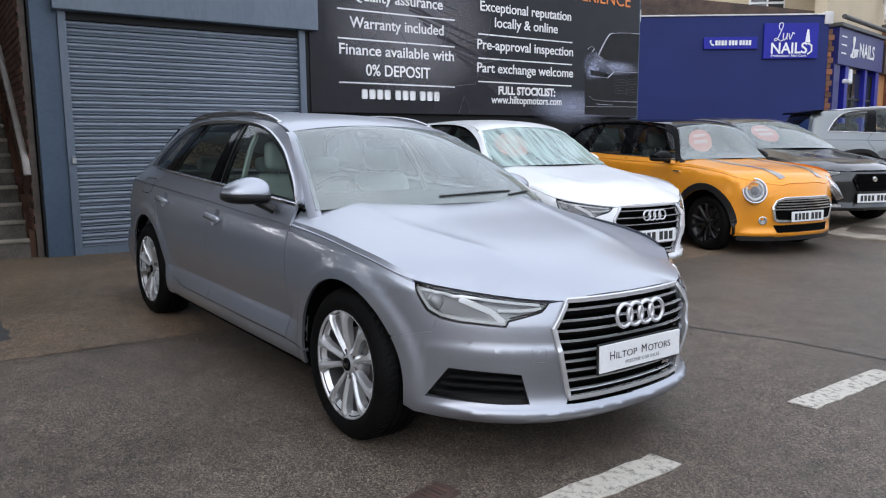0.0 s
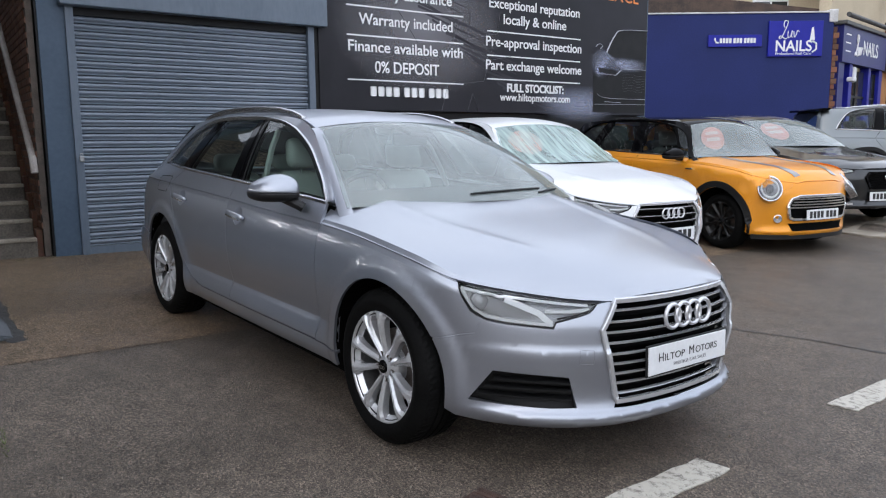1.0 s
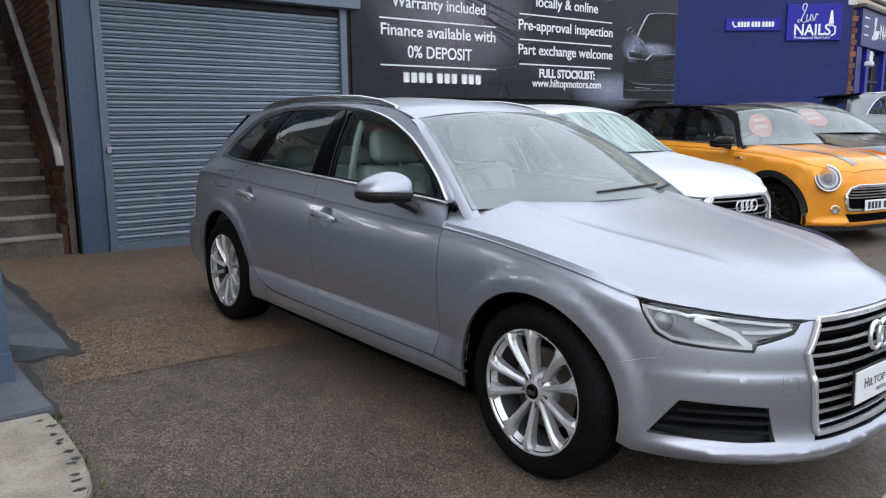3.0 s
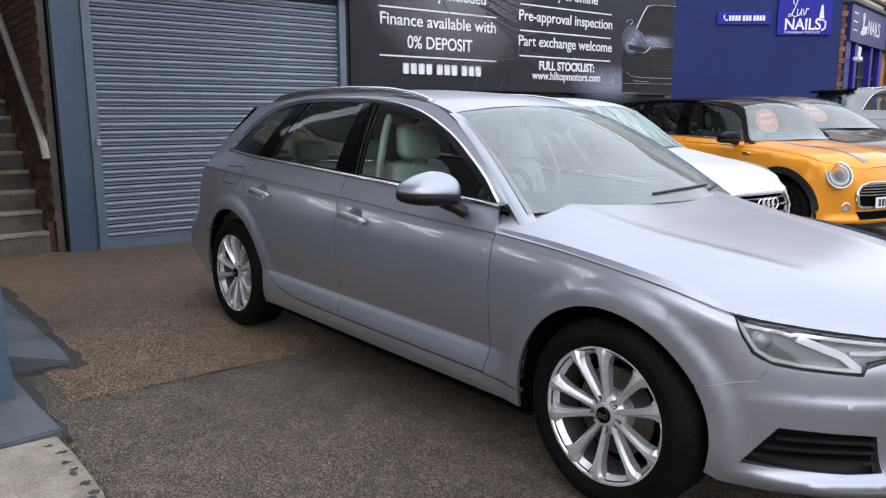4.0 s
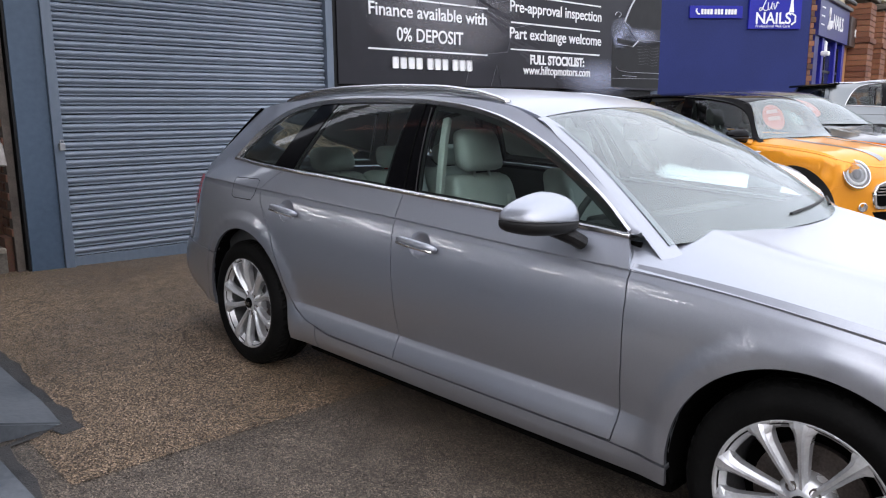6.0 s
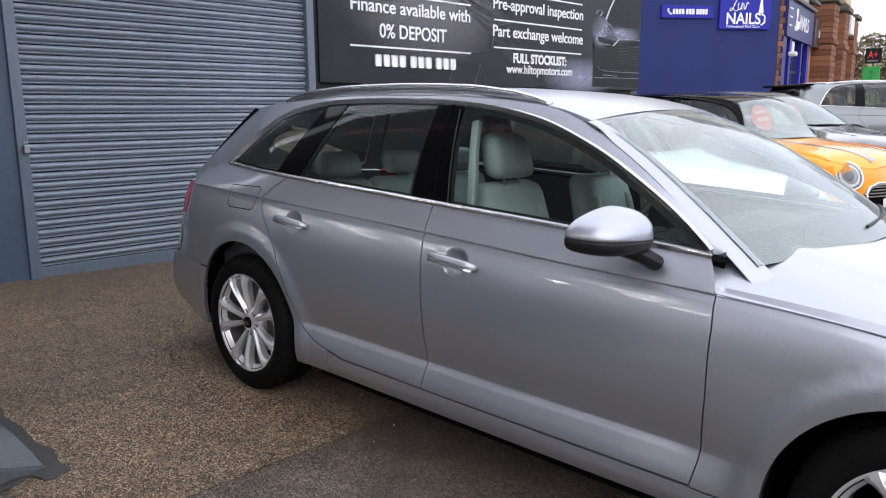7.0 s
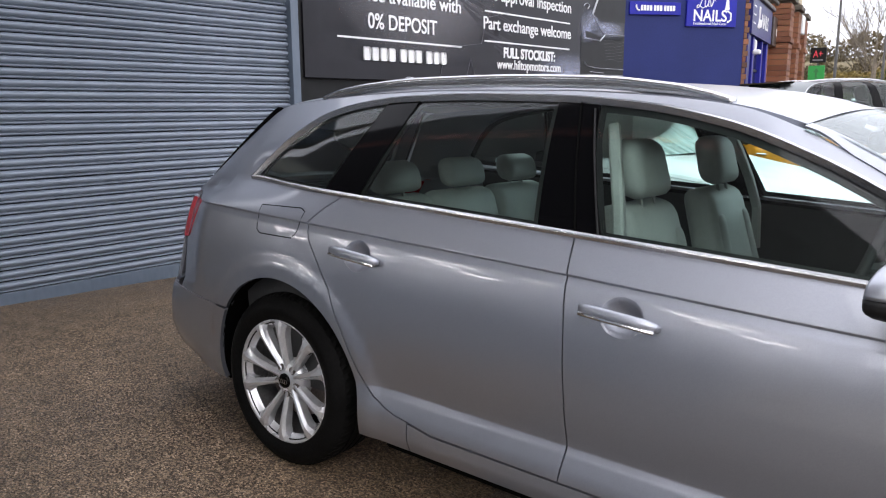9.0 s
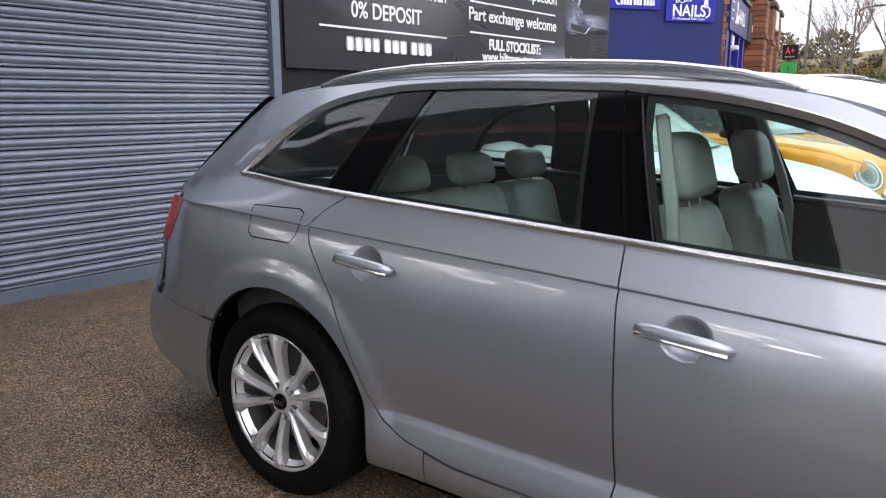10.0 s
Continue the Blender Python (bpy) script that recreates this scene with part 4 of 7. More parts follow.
# ---- wheels: face towards -y, hub at the origin ----
def make_wheel(parent, radius=0.335, rim=0.244, width=0.215, spokes=10, alloy=None, cap=None, twin=True):
    alloy, cap = alloy or ALLOY, cap or GLOSS_BLACK
    w = width
    tyre = [(rim - 0.012, 0.012), (rim + 0.004, 0.0), (rim + 0.016, -0.004), (rim + 0.035, -0.012), (rim + 0.055, -0.010), (radius - 0.022, 0.004), (radius - 0.009, 0.016), (radius - 0.002, 0.032)]
    groove = []
    for g in (0.068, 0.105, 0.142):
        groove += [(radius, g - 0.006), (radius - 0.008, g - 0.004), (radius - 0.008, g + 0.004), (radius, g + 0.006)]
    tyre += groove + [(radius - 0.002, w - 0.032), (radius - 0.012, w - 0.012), (rim + 0.03, w + 0.008), (rim - 0.012, w - 0.01)]
    bm = disc_bm(tyre, 144)
    for v in bm.verts:
        r = math.hypot(v.co.x, v.co.z)
        if r > radius - 0.014 and (v.co.y < 0.04 or v.co.y > w - 0.04):
            k = round(math.atan2(v.co.z, v.co.x) / (2 * math.pi) * 144 + (1 if v.co.y > 0.02 else 0)) % 3
            if k == 0:
                v.co.x, v.co.z = v.co.x * (1 - 0.0035 / r), v.co.z * (1 - 0.0035 / r)
    for f in bm.faces:
        f.smooth = math.hypot(*f.calc_center_median().xz) < radius - 0.016
    part("tyre", bm, RUBBER, parent)
    # barrel alloy is darkened: the shade inside the wheel is in its colour
    part("barrel", disc_bm([(rim - 0.026, w - 0.02), (rim - 0.030, 0.10), (rim - 0.022, 0.045), (rim - 0.016, 0.024)], 72), BARREL_SHADE, parent, "inner barrel of the wheel with its shade put into the colour", smooth=True)
    part("rim", disc_bm([(rim - 0.026, 0.034), (rim - 0.018, 0.022), (rim - 0.010, 0.016), (rim - 0.006, 0.004), (rim + 0.002, 0.0), (rim + 0.006, 0.006), (rim + 0.002, 0.016)], 72), alloy, parent, smooth=True)
    part("brake_disc", disc_bm([(0.0, 0.085), (0.155, 0.085), (0.155, 0.105), (0.06, 0.11), (0.0, 0.11)], 40), DISC, parent, smooth=False)
    # black disc added to stand for the dark of the wheel well
    part("well_shade_disc", disc_bm([(0.0, 0.13), (rim - 0.035, 0.13)], 40), GAP_BLACK, parent)
    part("hub", disc_bm([(0.0, 0.018), (0.034, 0.018), (0.040, 0.022), (0.062, 0.030), (0.076, 0.045), (0.08, 0.09)], 40), alloy, parent, smooth=True)
    part("cap", disc_bm([(0.0, 0.006), (0.024, 0.008), (0.028, 0.012), (0.029, 0.03)], 32), cap, parent, "black centre cap")
    bm = bmesh.new()
    ring = (-0.0165, -0.0055, 0.0055, 0.0165)
    for c in ring:
        for k in range(14):
            a0, a1 = (2 * math.pi * j / 14 for j in (k, k + 1))
            vs = [bm.verts.new((c + r * math.cos(a), 0.0045, r * math.sin(a))) for r, a in ((0.0062, a0), (0.0062, a1), (0.0082, a1), (0.0082, a0))]
            bm.faces.new(vs)
    part("cap_print", bm, SATIN, parent)
    stations = [(0.034, 0.027, 0.013, 0.016), (0.060, 0.022, 0.0125, 0.020), (0.095, 0.014, 0.0125, 0.024), (0.140, 0.005, 0.0145, 0.028), (0.178, -0.001, 0.0175, 0.030), (0.203, -0.002, 0.0235, 0.030), (rim - 0.020, -0.001, 0.034, 0.028), (rim - 0.004, 0.003, 0.041, 0.026)]
    bm = bmesh.new()
    rows = []
    for r, y, half, drop in stations:
        rows.append([bm.verts.new(p) for p in ((-half, y + drop + 0.012, r), (-half, y + 0.009, r), (-half * 0.55, y - 0.002, r + 0.003), (half * 0.1, y - 0.004, r + 0.003), (half * 0.35, y + 0.004, r), (half, y + 0.014, r), (half, y + drop + 0.012, r))])
    for a, b in zip(rows, rows[1:]):
        for i in range(6):
            bm.faces.new((a[i], a[i + 1], b[i + 1], b[i]))
    bm.faces.new(rows[-1])
    bmesh.ops.recalc_face_normals(bm, faces=bm.faces)
    first = part("spoke", bm, alloy, parent)
    for k in range(spokes):
        ang = 2 * math.pi * k / spokes
        if twin:
            ang += (0.05 if k % 2 else -0.05)
        ob = first if k == 0 else first.copy()
        if k:
            scene.collection.objects.link(ob)
        ob.rotation_euler = (0, ang, 0)
    bolt = part("wheel_bolt", disc_bm([(0.0, 0.024), (0.009, 0.024), (0.012, 0.016), (0.015, 0.017), (0.016, 0.03)], 12), DISC, parent)
    for k in range(5):
        a = 2 * math.pi * (k + 0.5) / 5
        ob = bolt if k == 0 else bolt.copy()
        if k:
            scene.collection.objects.link(ob)
        ob.location = (0.053 * math.sin(a), 0.006, 0.053 * math.cos(a))
    return parent


def wheel_at(car, x, y, z, turned, proto=None, **kw):
    """A wheel under its car; turned: on the far side."""
    m = pose(x, y, z, 0, 0, 180 if turned else 0)
    if proto is None:
        w = new("wheel")
        w.parent = car
        make_wheel(w, **kw)
        w.matrix_basis = m
        return w
    w = copy_thing(proto, m)
    return w


def fan(name, pts, material, parent, label=""):
    bm = bmesh.new()
    bm.faces.new([bm.verts.new(p) for p in pts])
    return part(name, bm, material, parent, label)


def ribbon(name, pts, width, thick, material, parent, up=(0, 0, 1), label=""):
    """A flat bar along points, its width along up."""
    bm = bmesh.new()
    rows, pts, u = [], [Vector(p) for p in pts], Vector(up)
    for i, p in enumerate(pts):
        d = (pts[min(i + 1, len(pts) - 1)] - pts[max(i - 1, 0)]).normalized()
        a = (u - d * u.dot(d)).normalized() * width / 2
        b = d.cross(a).normalized() * thick / 2
        rows.append([bm.verts.new(p + q) for q in (a + b, a * 0.6 + b * 1.5, -a * 0.6 + b * 1.5, -a + b, -a - b, a - b)])
    for r, s in zip(rows, rows[1:]):
        for k in range(6):
            bm.faces.new((r[k], r[(k + 1) % 6], s[(k + 1) % 6], s[k]))
    bm.faces.new(rows[0])
    bm.faces.new(rows[-1][::-1])
    bmesh.ops.recalc_face_normals(bm, faces=bm.faces)
    return part(name, bm, material, parent, label, smooth=False)

# ---- outlines of the pressed panels, in x and z on the flank, in s and z round the nose ----
GAP_A = [(-0.612, 0.980), (-0.585, 0.938), (-0.566, 0.887), (-0.557, 0.80), (-0.558, 0.60), (-0.570, 0.40), (-0.585, 0.325)]
GAP_B = [(-1.672, 1.022), (-1.660, 0.922), (-1.645, 0.78), (-1.636, 0.58), (-1.633, 0.42), (-1.645, 0.325)]
GAP_R = [(-2.580, 1.053), (-2.650, 1.005), (-2.698, 0.952), (-2.672, 0.895), (-2.620, 0.83), (-2.553, 0.74), (-2.488, 0.615), (-2.446, 0.53), (-2.418, 0.475), (-2.390, 0.432), (-2.355, 0.395), (-2.312, 0.369), (-2.262, 0.354), (-2.205, 0.346)]
LAMP_EDGE = [skin(s, z) for s, z in ((s_of_x(0.40), 0.766), (s_of_x(0.47), 0.748), (s_of_x(0.56), 0.732), (s_of_y(0.64), 0.719), (s_of_y(0.56), 0.710), (s_of_y(0.49), 0.704), (s_of_y(0.44), 0.702))]
_edge = [(e.x, abs(e.y), e.z) for e in LAMP_EDGE] + [(skin(s_of_y(0.37), 0.70).x, 0.36, 0.700), (0.86, 0.30, 0.70)]
lamp_out, lamp_top = smooth_curve([(x, y) for x, y, z in _edge]), smooth_curve([(x, z) for x, y, z in _edge])
LAMP = [(s_of_x(0.402), 0.760), (s_of_x(0.425), 0.705), (s_of_x(0.455), 0.655), (s_of_x(0.50), 0.628), (s_of_x(0.57), 0.618), (s_of_y(0.655), 0.612), (s_of_y(0.598), 0.608), (s_of_y(0.590), 0.630), (s_of_y(0.52), 0.650), (s_of_y(0.475), 0.664), (s_of_y(0.442), 0.696), (s_of_y(0.49), 0.699), (s_of_y(0.56), 0.705), (s_of_y(0.64), 0.714), (s_of_x(0.56), 0.727), (s_of_x(0.47), 0.743)]
GT, GW, GB, GI = s_of_y(0.368), s_of_y(0.434), s_of_y(0.352), s_of_y(0.362)
SEAM = [(s_of_x(0.333), 0.535), (s_of_x(0.42), 0.560), (s_of_x(0.47), 0.572), (s_of_x(0.482), 0.590)]
FOG = [(s_of_x(0.452), 0.302), (s_of_x(0.535), 0.428), (s_of_y(0.60), 0.421), (s_of_y(0.545), 0.415), (s_of_y(0.512), 0.298), (s_of_y(0.60), 0.296)]


def build_car(name, label, spec):
    """A car of the same build, drawn out by its own measures (spec): the flank, nose and cabin are cut from the smooth surfaces above."""
    wx, wz, wy = smooth_curve(spec["wx"]), smooth_curve(spec["wz"]), spec["wy"]
    full = spec.get("full", False)
    paint, top_paint = spec["paint"], spec.get("top", spec["paint"])
    car = tagged(new(name), label, spec.get("category", "car"))

    def warp(p):
        return Vector((wx(p.x), p.y * wy, wz(p.z)))

    def warped(fn):
        return (lambda a, b: warp(fn(a, b)))

    w_side, w_flank, w_skin, w_bonnet, w_screen, w_roof, w_gate, w_post = (warped(f) for f in (side, flank, skin, bonnet, screen, roof, tailgate, screen_post))
    cell = 0.05 if full else 0.10

    CREASE = (-0.50, -0.489, -0.484, -0.480, -0.476, -0.470, -0.458, -0.16, -0.13, -0.045, -0.030, -0.020, -0.012, -0.006, -0.003, 0.0, 0.004, 0.009, 0.015)

    def sheet_part(nm, outlines, fn, material, cells=None, gap=0.0022, parent=car, flip=False, label="", **kw):
        if fn is w_side and cells is None:
            fn, outlines = w_flank, [[(a, flank_q(a, b)) for a, b in o] for o in outlines]
            cells, kw["lines"] = ((0.03, 0.03) if full else (0.08, 0.07)), CREASE if full else CREASE[11::2]
        loops = [inset(o, gap if i == 0 else -gap) for i, o in enumerate(outlines)]
        return mesh_part(nm, panel_mesh(nm, loops, fn, cells or cell, flip=flip, **kw), material, parent, label)

    def bar(nm, fn, pts, out, width, thick, material, parent=car, up=(0, 0, 1), mirror=False):
        ps = offset_points(fn, pts, out)
        if mirror:
            ps = [Vector((p.x, -p.y, p.z)) for p in ps]
        return ribbon(nm, ps, width, thick, material, parent, up)

    front_door = straight(GAP_A, 3) + straight([(-0.585, 0.325), (-1.645, 0.325)], 20)[1:-1] + straight(GAP_B[::-1], 3) + along(belt, -1.66, -0.62, 24)
    rear_door = straight(GAP_B, 3) + straight([(-1.645, 0.325), (-2.10, 0.328)], 8)[1:] + straight(GAP_R[::-1], 3) + along(belt, -2.57, -1.68, 20)
    kz = spec.get("arch_k", 1.0)
    front_arch = arch(FRONT_X, FRONT_R, 31.5, 187, 40, kz)
    fender = along(tornado, -0.562, 0.385, 24) + [(0.402, 0.758), (0.425, 0.704), (0.454, 0.654), (0.494, 0.627), (0.482, 0.590), (0.470, 0.574), (0.42, 0.562), (0.336, 0.538)] + front_arch + [(-0.39, 0.31), (-0.60, 0.321)] + straight(GAP_A[:1:-1], 3)
    rear_arch = arch(-2.82, REAR_R, 1.5, 145, 40, kz)
    foot = [(-2.205, 0.30), (-2.205, 0.235), (-2.437, 0.235)] + arch(-2.82, REAR_R, -14.5, 145, 44) if full else [(-2.30, 0.345)] + rear_arch
    body = straight(GAP_R, 3) + foot + [(-3.25, 0.565), (-3.40, 0.572), (-3.55, 0.580), (-3.610, 0.785), (-3.505, 0.955)] + along(lambda x: roof_z(x) - 0.015 * ease(-1.35, -1.05, x), -3.595, -0.57, 70) + [(-0.585, 0.985), (-0.605, 0.982)] + along(win_top, -0.61, -3.16, 80) + along(belt, -3.16, -2.59, 16)
    sill = straight([(-0.392, 0.235), (-0.386, 0.305), (-0.60, 0.3205)], 3) + straight([(-0.60, 0.3215), (-2.10, 0.324)], 24)[1:] + ([(-2.2045, 0.3425), (-2.2045, 0.235)] if full else [(-2.205, 0.3415), (-2.424, 0.3415), (-2.410, 0.235)])
    bx = [-1.735, -1.60, -1.785, -1.865]

    for far in (False, True):
        sheet_part("front_wing", [fender], w_side, paint, flip=far, depth=0.028)
        def cup_ring(hx, hz):
            return [(hx + 0.060 * math.cos(2 * math.pi * k / 24), hz + 0.002 + 0.050 * math.sin(2 * math.pi * k / 24)) for k in range(24)]
        cups = [[cup_ring(-1.484, 0.836)], [cup_ring(-2.430, 0.868)]] if full else [[], []]
        door = sheet_part("front_door", [front_door] + cups[0], w_side, paint, flip=far)
        door2 = sheet_part("rear_door", [rear_door] + cups[1], w_side, paint, flip=far)
        if top_paint is paint:
            sheet_part("body_side", [body], w_side, paint, flip=far, depth=0.028)
        else:
            rear_end = [(-3.25, 0.565), (-3.40, 0.572), (-3.55, 0.580), (-3.610, 0.785), (-3.505, 0.955)]
            sheet_part("body_side", [straight(GAP_R, 3) + [(-2.30, 0.345)] + rear_arch + rear_end + along(belt, -3.55, -2.59, 20)], w_side, paint, flip=far)
            sheet_part("roof_side", [along(lambda x: roof_z(x) - 0.015 * ease(-1.35, -1.05, x), -3.59, -0.57, 70) + [(-0.585, 0.985), (-0.605, 0.982)] + along(win_top, -0.61, -3.16, 80) + along(belt, -3.17, -3.56, 8)], w_side, top_paint, flip=far)
        sheet_part("sill", [sill], w_side, spec.get("sill", paint), flip=far)
        # windows and pillars
        fw = along(lambda x: win_top(x) - 0.010, -0.66, -1.725, 24) + straight([(-1.735, 1.365), (-1.60, 1.030)], 4)[1:] + along(lambda x: belt(x) + 0.008, -1.58, -0.66, 16)
        rw = along(lambda x: win_top(x) - 0.010, -1.875, -2.42, 12) + straight([(-2.435, 1.375), (-2.515, 1.062)], 4)[1:] + along(lambda x: belt(x) + 0.008, -2.50, -1.80, 14)
        qw = along(lambda x: win_top(x) - 0.010, -2.585, -3.12, 20) + along(lambda x: belt(x) + 0.008, -3.12, -2.70, 10)
        bp = along(lambda x: win_top(x) - 0.006, -1.738, -1.872, 4) + straight([(-1.872, 1.39), (-1.795, 1.036)], 4)[1:] + straight([(-1.795, 1.034), (-1.60, 1.026)], 4)[1:] + straight([(-1.605, 1.03), (-1.738, 1.36)], 4)[1:-1]
        cp = along(lambda x: win_top(x) - 0.006, -2.438, -2.582, 4) + straight([(-2.582, 1.36), (-2.695, 1.066)], 4)[1:] + straight([(-2.695, 1.063), (-2.52, 1.058)], 3)[1:] + straight([(-2.52, 1.062), (-2.438, 1.37)], 4)[1:-1]
        for nm, o, mat in (("front_side_window", fw, SIDE_GLASS), ("rear_side_window", rw, REAR_GLASS), ("quarter_window", qw, REAR_GLASS)):
            g = sheet_part(nm, [o], w_side, mat, gap=-0.003, flip=far, shift=0.006, depth=0)
            g.visible_shadow = False
        for nm, o in (("middle_pillar", bp), ("rear_pillar", cp)):
            sheet_part(nm, [o], w_side, GLOSS_BLACK, gap=-0.002, flip=far, shift=0.003, depth=0.03)
        if full:
            for nm, o, sh in (("window_seal", fw, 0.010), ("window_seal", rw, 0.010), ("window_seal", qw, 0.010)):
                sheet_part(nm, [inset(o, -0.006), inset(o, 0.014)], w_side, PLASTIC, gap=0, flip=far, shift=sh, depth=0)
            bar("pillar_line", w_side, straight([(-1.795, 1.388), (-1.676, 1.03)], 8), 0.000, 0.006, 0.002, GAP_BLACK, car, (1, 0, 0), far)
            bar("pillar_trim", w_side, straight([(-1.742, 1.368), (-1.606, 1.03)], 8), 0.001, 0.005, 0.004, PLASTIC, car, (1, 0, 0), far)
        trim = spec.get("trim", SATIN)
        bar("window_trim_top", w_side, along(win_top, -0.612, -3.165, 60), 0.003, 0.021, 0.010, spec.get("top_trim", trim), car, (0, -0.4 if not far else 0.4, 1), far)
        bar("window_trim_bottom", w_side, along(belt, -3.175, -0.605, 60), 0.004, 0.017, 0.010, trim, car, (0, -0.4 if not far else 0.4, 1), far)
        sheet_part("seam_backing", [[(-3.24, 0.53), (-3.24, 0.60), (-3.58, 0.61), (-3.58, 0.54)]], w_side, paint, (0.06, 0.03), 0, flip=far, shift=0.006, depth=0)
        front_seam = [(s_of_x(0.322), 0.515), (s_of_x(0.297), 0.556), (s_of_x(0.44), 0.60), (s_of_x(0.465), 0.636), (s_of_x(0.507), 0.632), (s_of_x(0.50), 0.555)]
        sheet_part("seam_backing", [front_seam], w_skin, paint, (0.04, 0.03), 0, flip=far, shift=0.006, depth=0)
        # dark shell behind the shut lines, inner door cards
        shell = along(belt, -3.1, -0.58, 20) + [(-0.50, 0.25), (-2.30, 0.25), (-2.56, 0.72), (-2.95, 0.80)]
        sheet_part("inner_shell", [shell], w_side, GAP_BLACK, (0.06, 0.04), 0, flip=far, shift=0.040, depth=0)
        card = along(lambda x: belt(x) + 0.004, -3.1, -0.62, 20) + [(-0.60, 0.3), (-3.1, 0.3)]
        sheet_part("door_card", [card], w_side, CABIN, (0.16, 0.16), 0, flip=far, shift=0.075, depth=0)
        sg = 1 if far else -1
        if full:
            belt_pts = [Vector((-1.705, sg * 0.54, 1.32)), Vector((-1.665, sg * 0.60, 1.22)), Vector((-1.625, sg * 0.65, 1.10)), Vector((-1.595, sg * 0.69, 0.98)), Vector((-1.585, sg * 0.70, 0.80))]
            ribbon("pillar_lining", belt_pts, 0.034, 0.02, SEAT_GREY, car, (1, 0, 0))
            # handles with their recesses
            for hx, hz, owner in ((-1.484, 0.836, door), (-2.430, 0.868, door2)):
                rec = [(hx + (a - hx) * 1.06, hz + (b - hz) * 1.06) for a, b in cup_ring(hx, hz)]
                cup = panel_mesh("handle_cup", [rec], w_side, 0.012, depth=0, shift=0.0015, flip=far)
                mid = w_side(hx, hz + 0.002)
                for v in cup.vertices:
                    dx, dz = (v.co.x - mid.x) / 0.060, (v.co.z - mid.z) / 0.050
                    v.co.y -= sg * 0.034 * max(0.0, 1 - (dx * dx + dz * dz)) ** 1.5
                cup.normals_split_custom_set_from_vertices([(0, 0, 0)] * len(cup.vertices))
                mesh_part("handle_cup", cup, paint, owner)
                pts = [(hx - 0.114, hz + 0.007), (hx - 0.108, hz + 0.007), (hx - 0.085, hz + 0.006), (hx - 0.04, hz + 0.003), (hx + 0.02, hz - 0.001), (hx + 0.07, hz - 0.004), (hx + 0.098, hz - 0.006), (hx + 0.106, hz - 0.007)]
                outs = (0.008, 0.018, 0.026, 0.030, 0.030, 0.028, 0.020, 0.008)
                ps = [offset_points(w_side, [q], o)[0] for q, o in zip(pts, outs)]
                if far:
                    ps = [Vector((p.x, -p.y, p.z)) for p in ps]
                h = part("door_handle", tube_bm(ps, [0.006, 0.009, 0.0115, 0.0125, 0.0125, 0.0120, 0.0095, 0.006], 14, flat=1.5), paint, owner, smooth=True)
                ps2 = [p + Vector((0, sg * 0.0085, -0.010)) for p in ps[1:-1]]
                part("handle_strip", tube_bm(ps2, 0.0062, 8), CHROME, owner, "chrome strip")
        # the arch linings
        for cx, r in ((FRONT_X, FRONT_R), (-2.82, REAR_R)):
            bm = bmesh.new()
            rows = []
            for k in range(25):
                a = radians(-14 + 208 * k / 24)
                up = kz if math.sin(a) > 0 else 1.0
                lip = abs(skin(s_of_x(cx + r * math.cos(a)), HUB_Z + up * r * math.sin(a)).y) - 0.013
                rows.append([bm.verts.new(warp(Vector((cx + r * math.cos(a) * q, sg * y, HUB_Z + up * r * math.sin(a) * q)))) for y, q in ((lip, 1.004), (lip - 0.03, 1.012), (0.55, 1.012), (0.55, 0.2))])
            for u, v in zip(rows, rows[1:]):
                for k in range(3):
                    bm.faces.new((u[k], u[k + 1], v[k + 1], v[k]))
            part("arch_liner", bm, GAP_BLACK, car)
            if spec.get("cladding"):
                ring = arch(cx, r + 0.034, -12, 180, 32, kz)
                bar("arch_cladding", w_side, ring, 0.006, 0.07, 0.016, PLASTIC, car, (0, 0, 1), far)
        # mirrors
        mx = spec.get("mirror", PLASTIC)
        tuck = (1.0 if full else 1.7) * far
        mc = warp(Vector((-0.855 - 0.075 * tuck, sg * (0.980 - 0.045 * tuck), 1.032)))
        mirror = part("door_mirror", mirror_bm(mc, sg, spec.get("mirror_k", 1.0)), mx, car, smooth=True)
        part("mirror_base", lower_mirror_bm(mc, sg, spec.get("mirror_k", 1.0)), PLASTIC, mirror, "black lower shell", smooth=True)
        foot = [warp(Vector((-0.752, sg * 0.866, 0.945))), warp(Vector((-0.768, sg * 0.892, 0.962))), mc + Vector((0.030, -sg * 0.055, -0.045))]
        part("mirror_foot", tube_bm(foot, [0.040, 0.040, 0.044], 12, flat=0.62), PLASTIC, mirror)

    # bonnet, roof, screen, tailgate
    bo = [(-0.60, -0.730), (-0.645, -0.760), (-0.616, -0.797), (-0.596, -0.838), (-0.5745, -0.866), (-0.568, -0.8745)]
    for x in [-0.50 + 0.885 * i / 22 for i in range(23)]:
        e = skin(s_of_x(x), tornado(x))
        bo.append((e.x, e.y))
    bo += [(e.x, e.y) for e in LAMP_EDGE[1:]]
    bo += [(skin(s_of_y(abs(y)), 0.702).x, y) for y in [-0.36 + 0.72 * i / 16 for i in range(17)]]
    bo += [(e.x, -e.y) for e in LAMP_EDGE[:0:-1]]
    for x in [0.385 - 0.885 * i / 22 for i in range(23)]:
        e = skin(s_of_x(x), tornado(x))
        bo.append((e.x, -e.y))
    bo += [(-0.568, 0.8745), (-0.5745, 0.866), (-0.596, 0.838), (-0.616, 0.797), (-0.645, 0.760), (-0.60, 0.730)]
    bo += [(-0.552 + 0.142 * (1 - (y / 0.775) ** 2), y) for y in [0.715 - 1.43 * i / 20 for i in range(21)]]
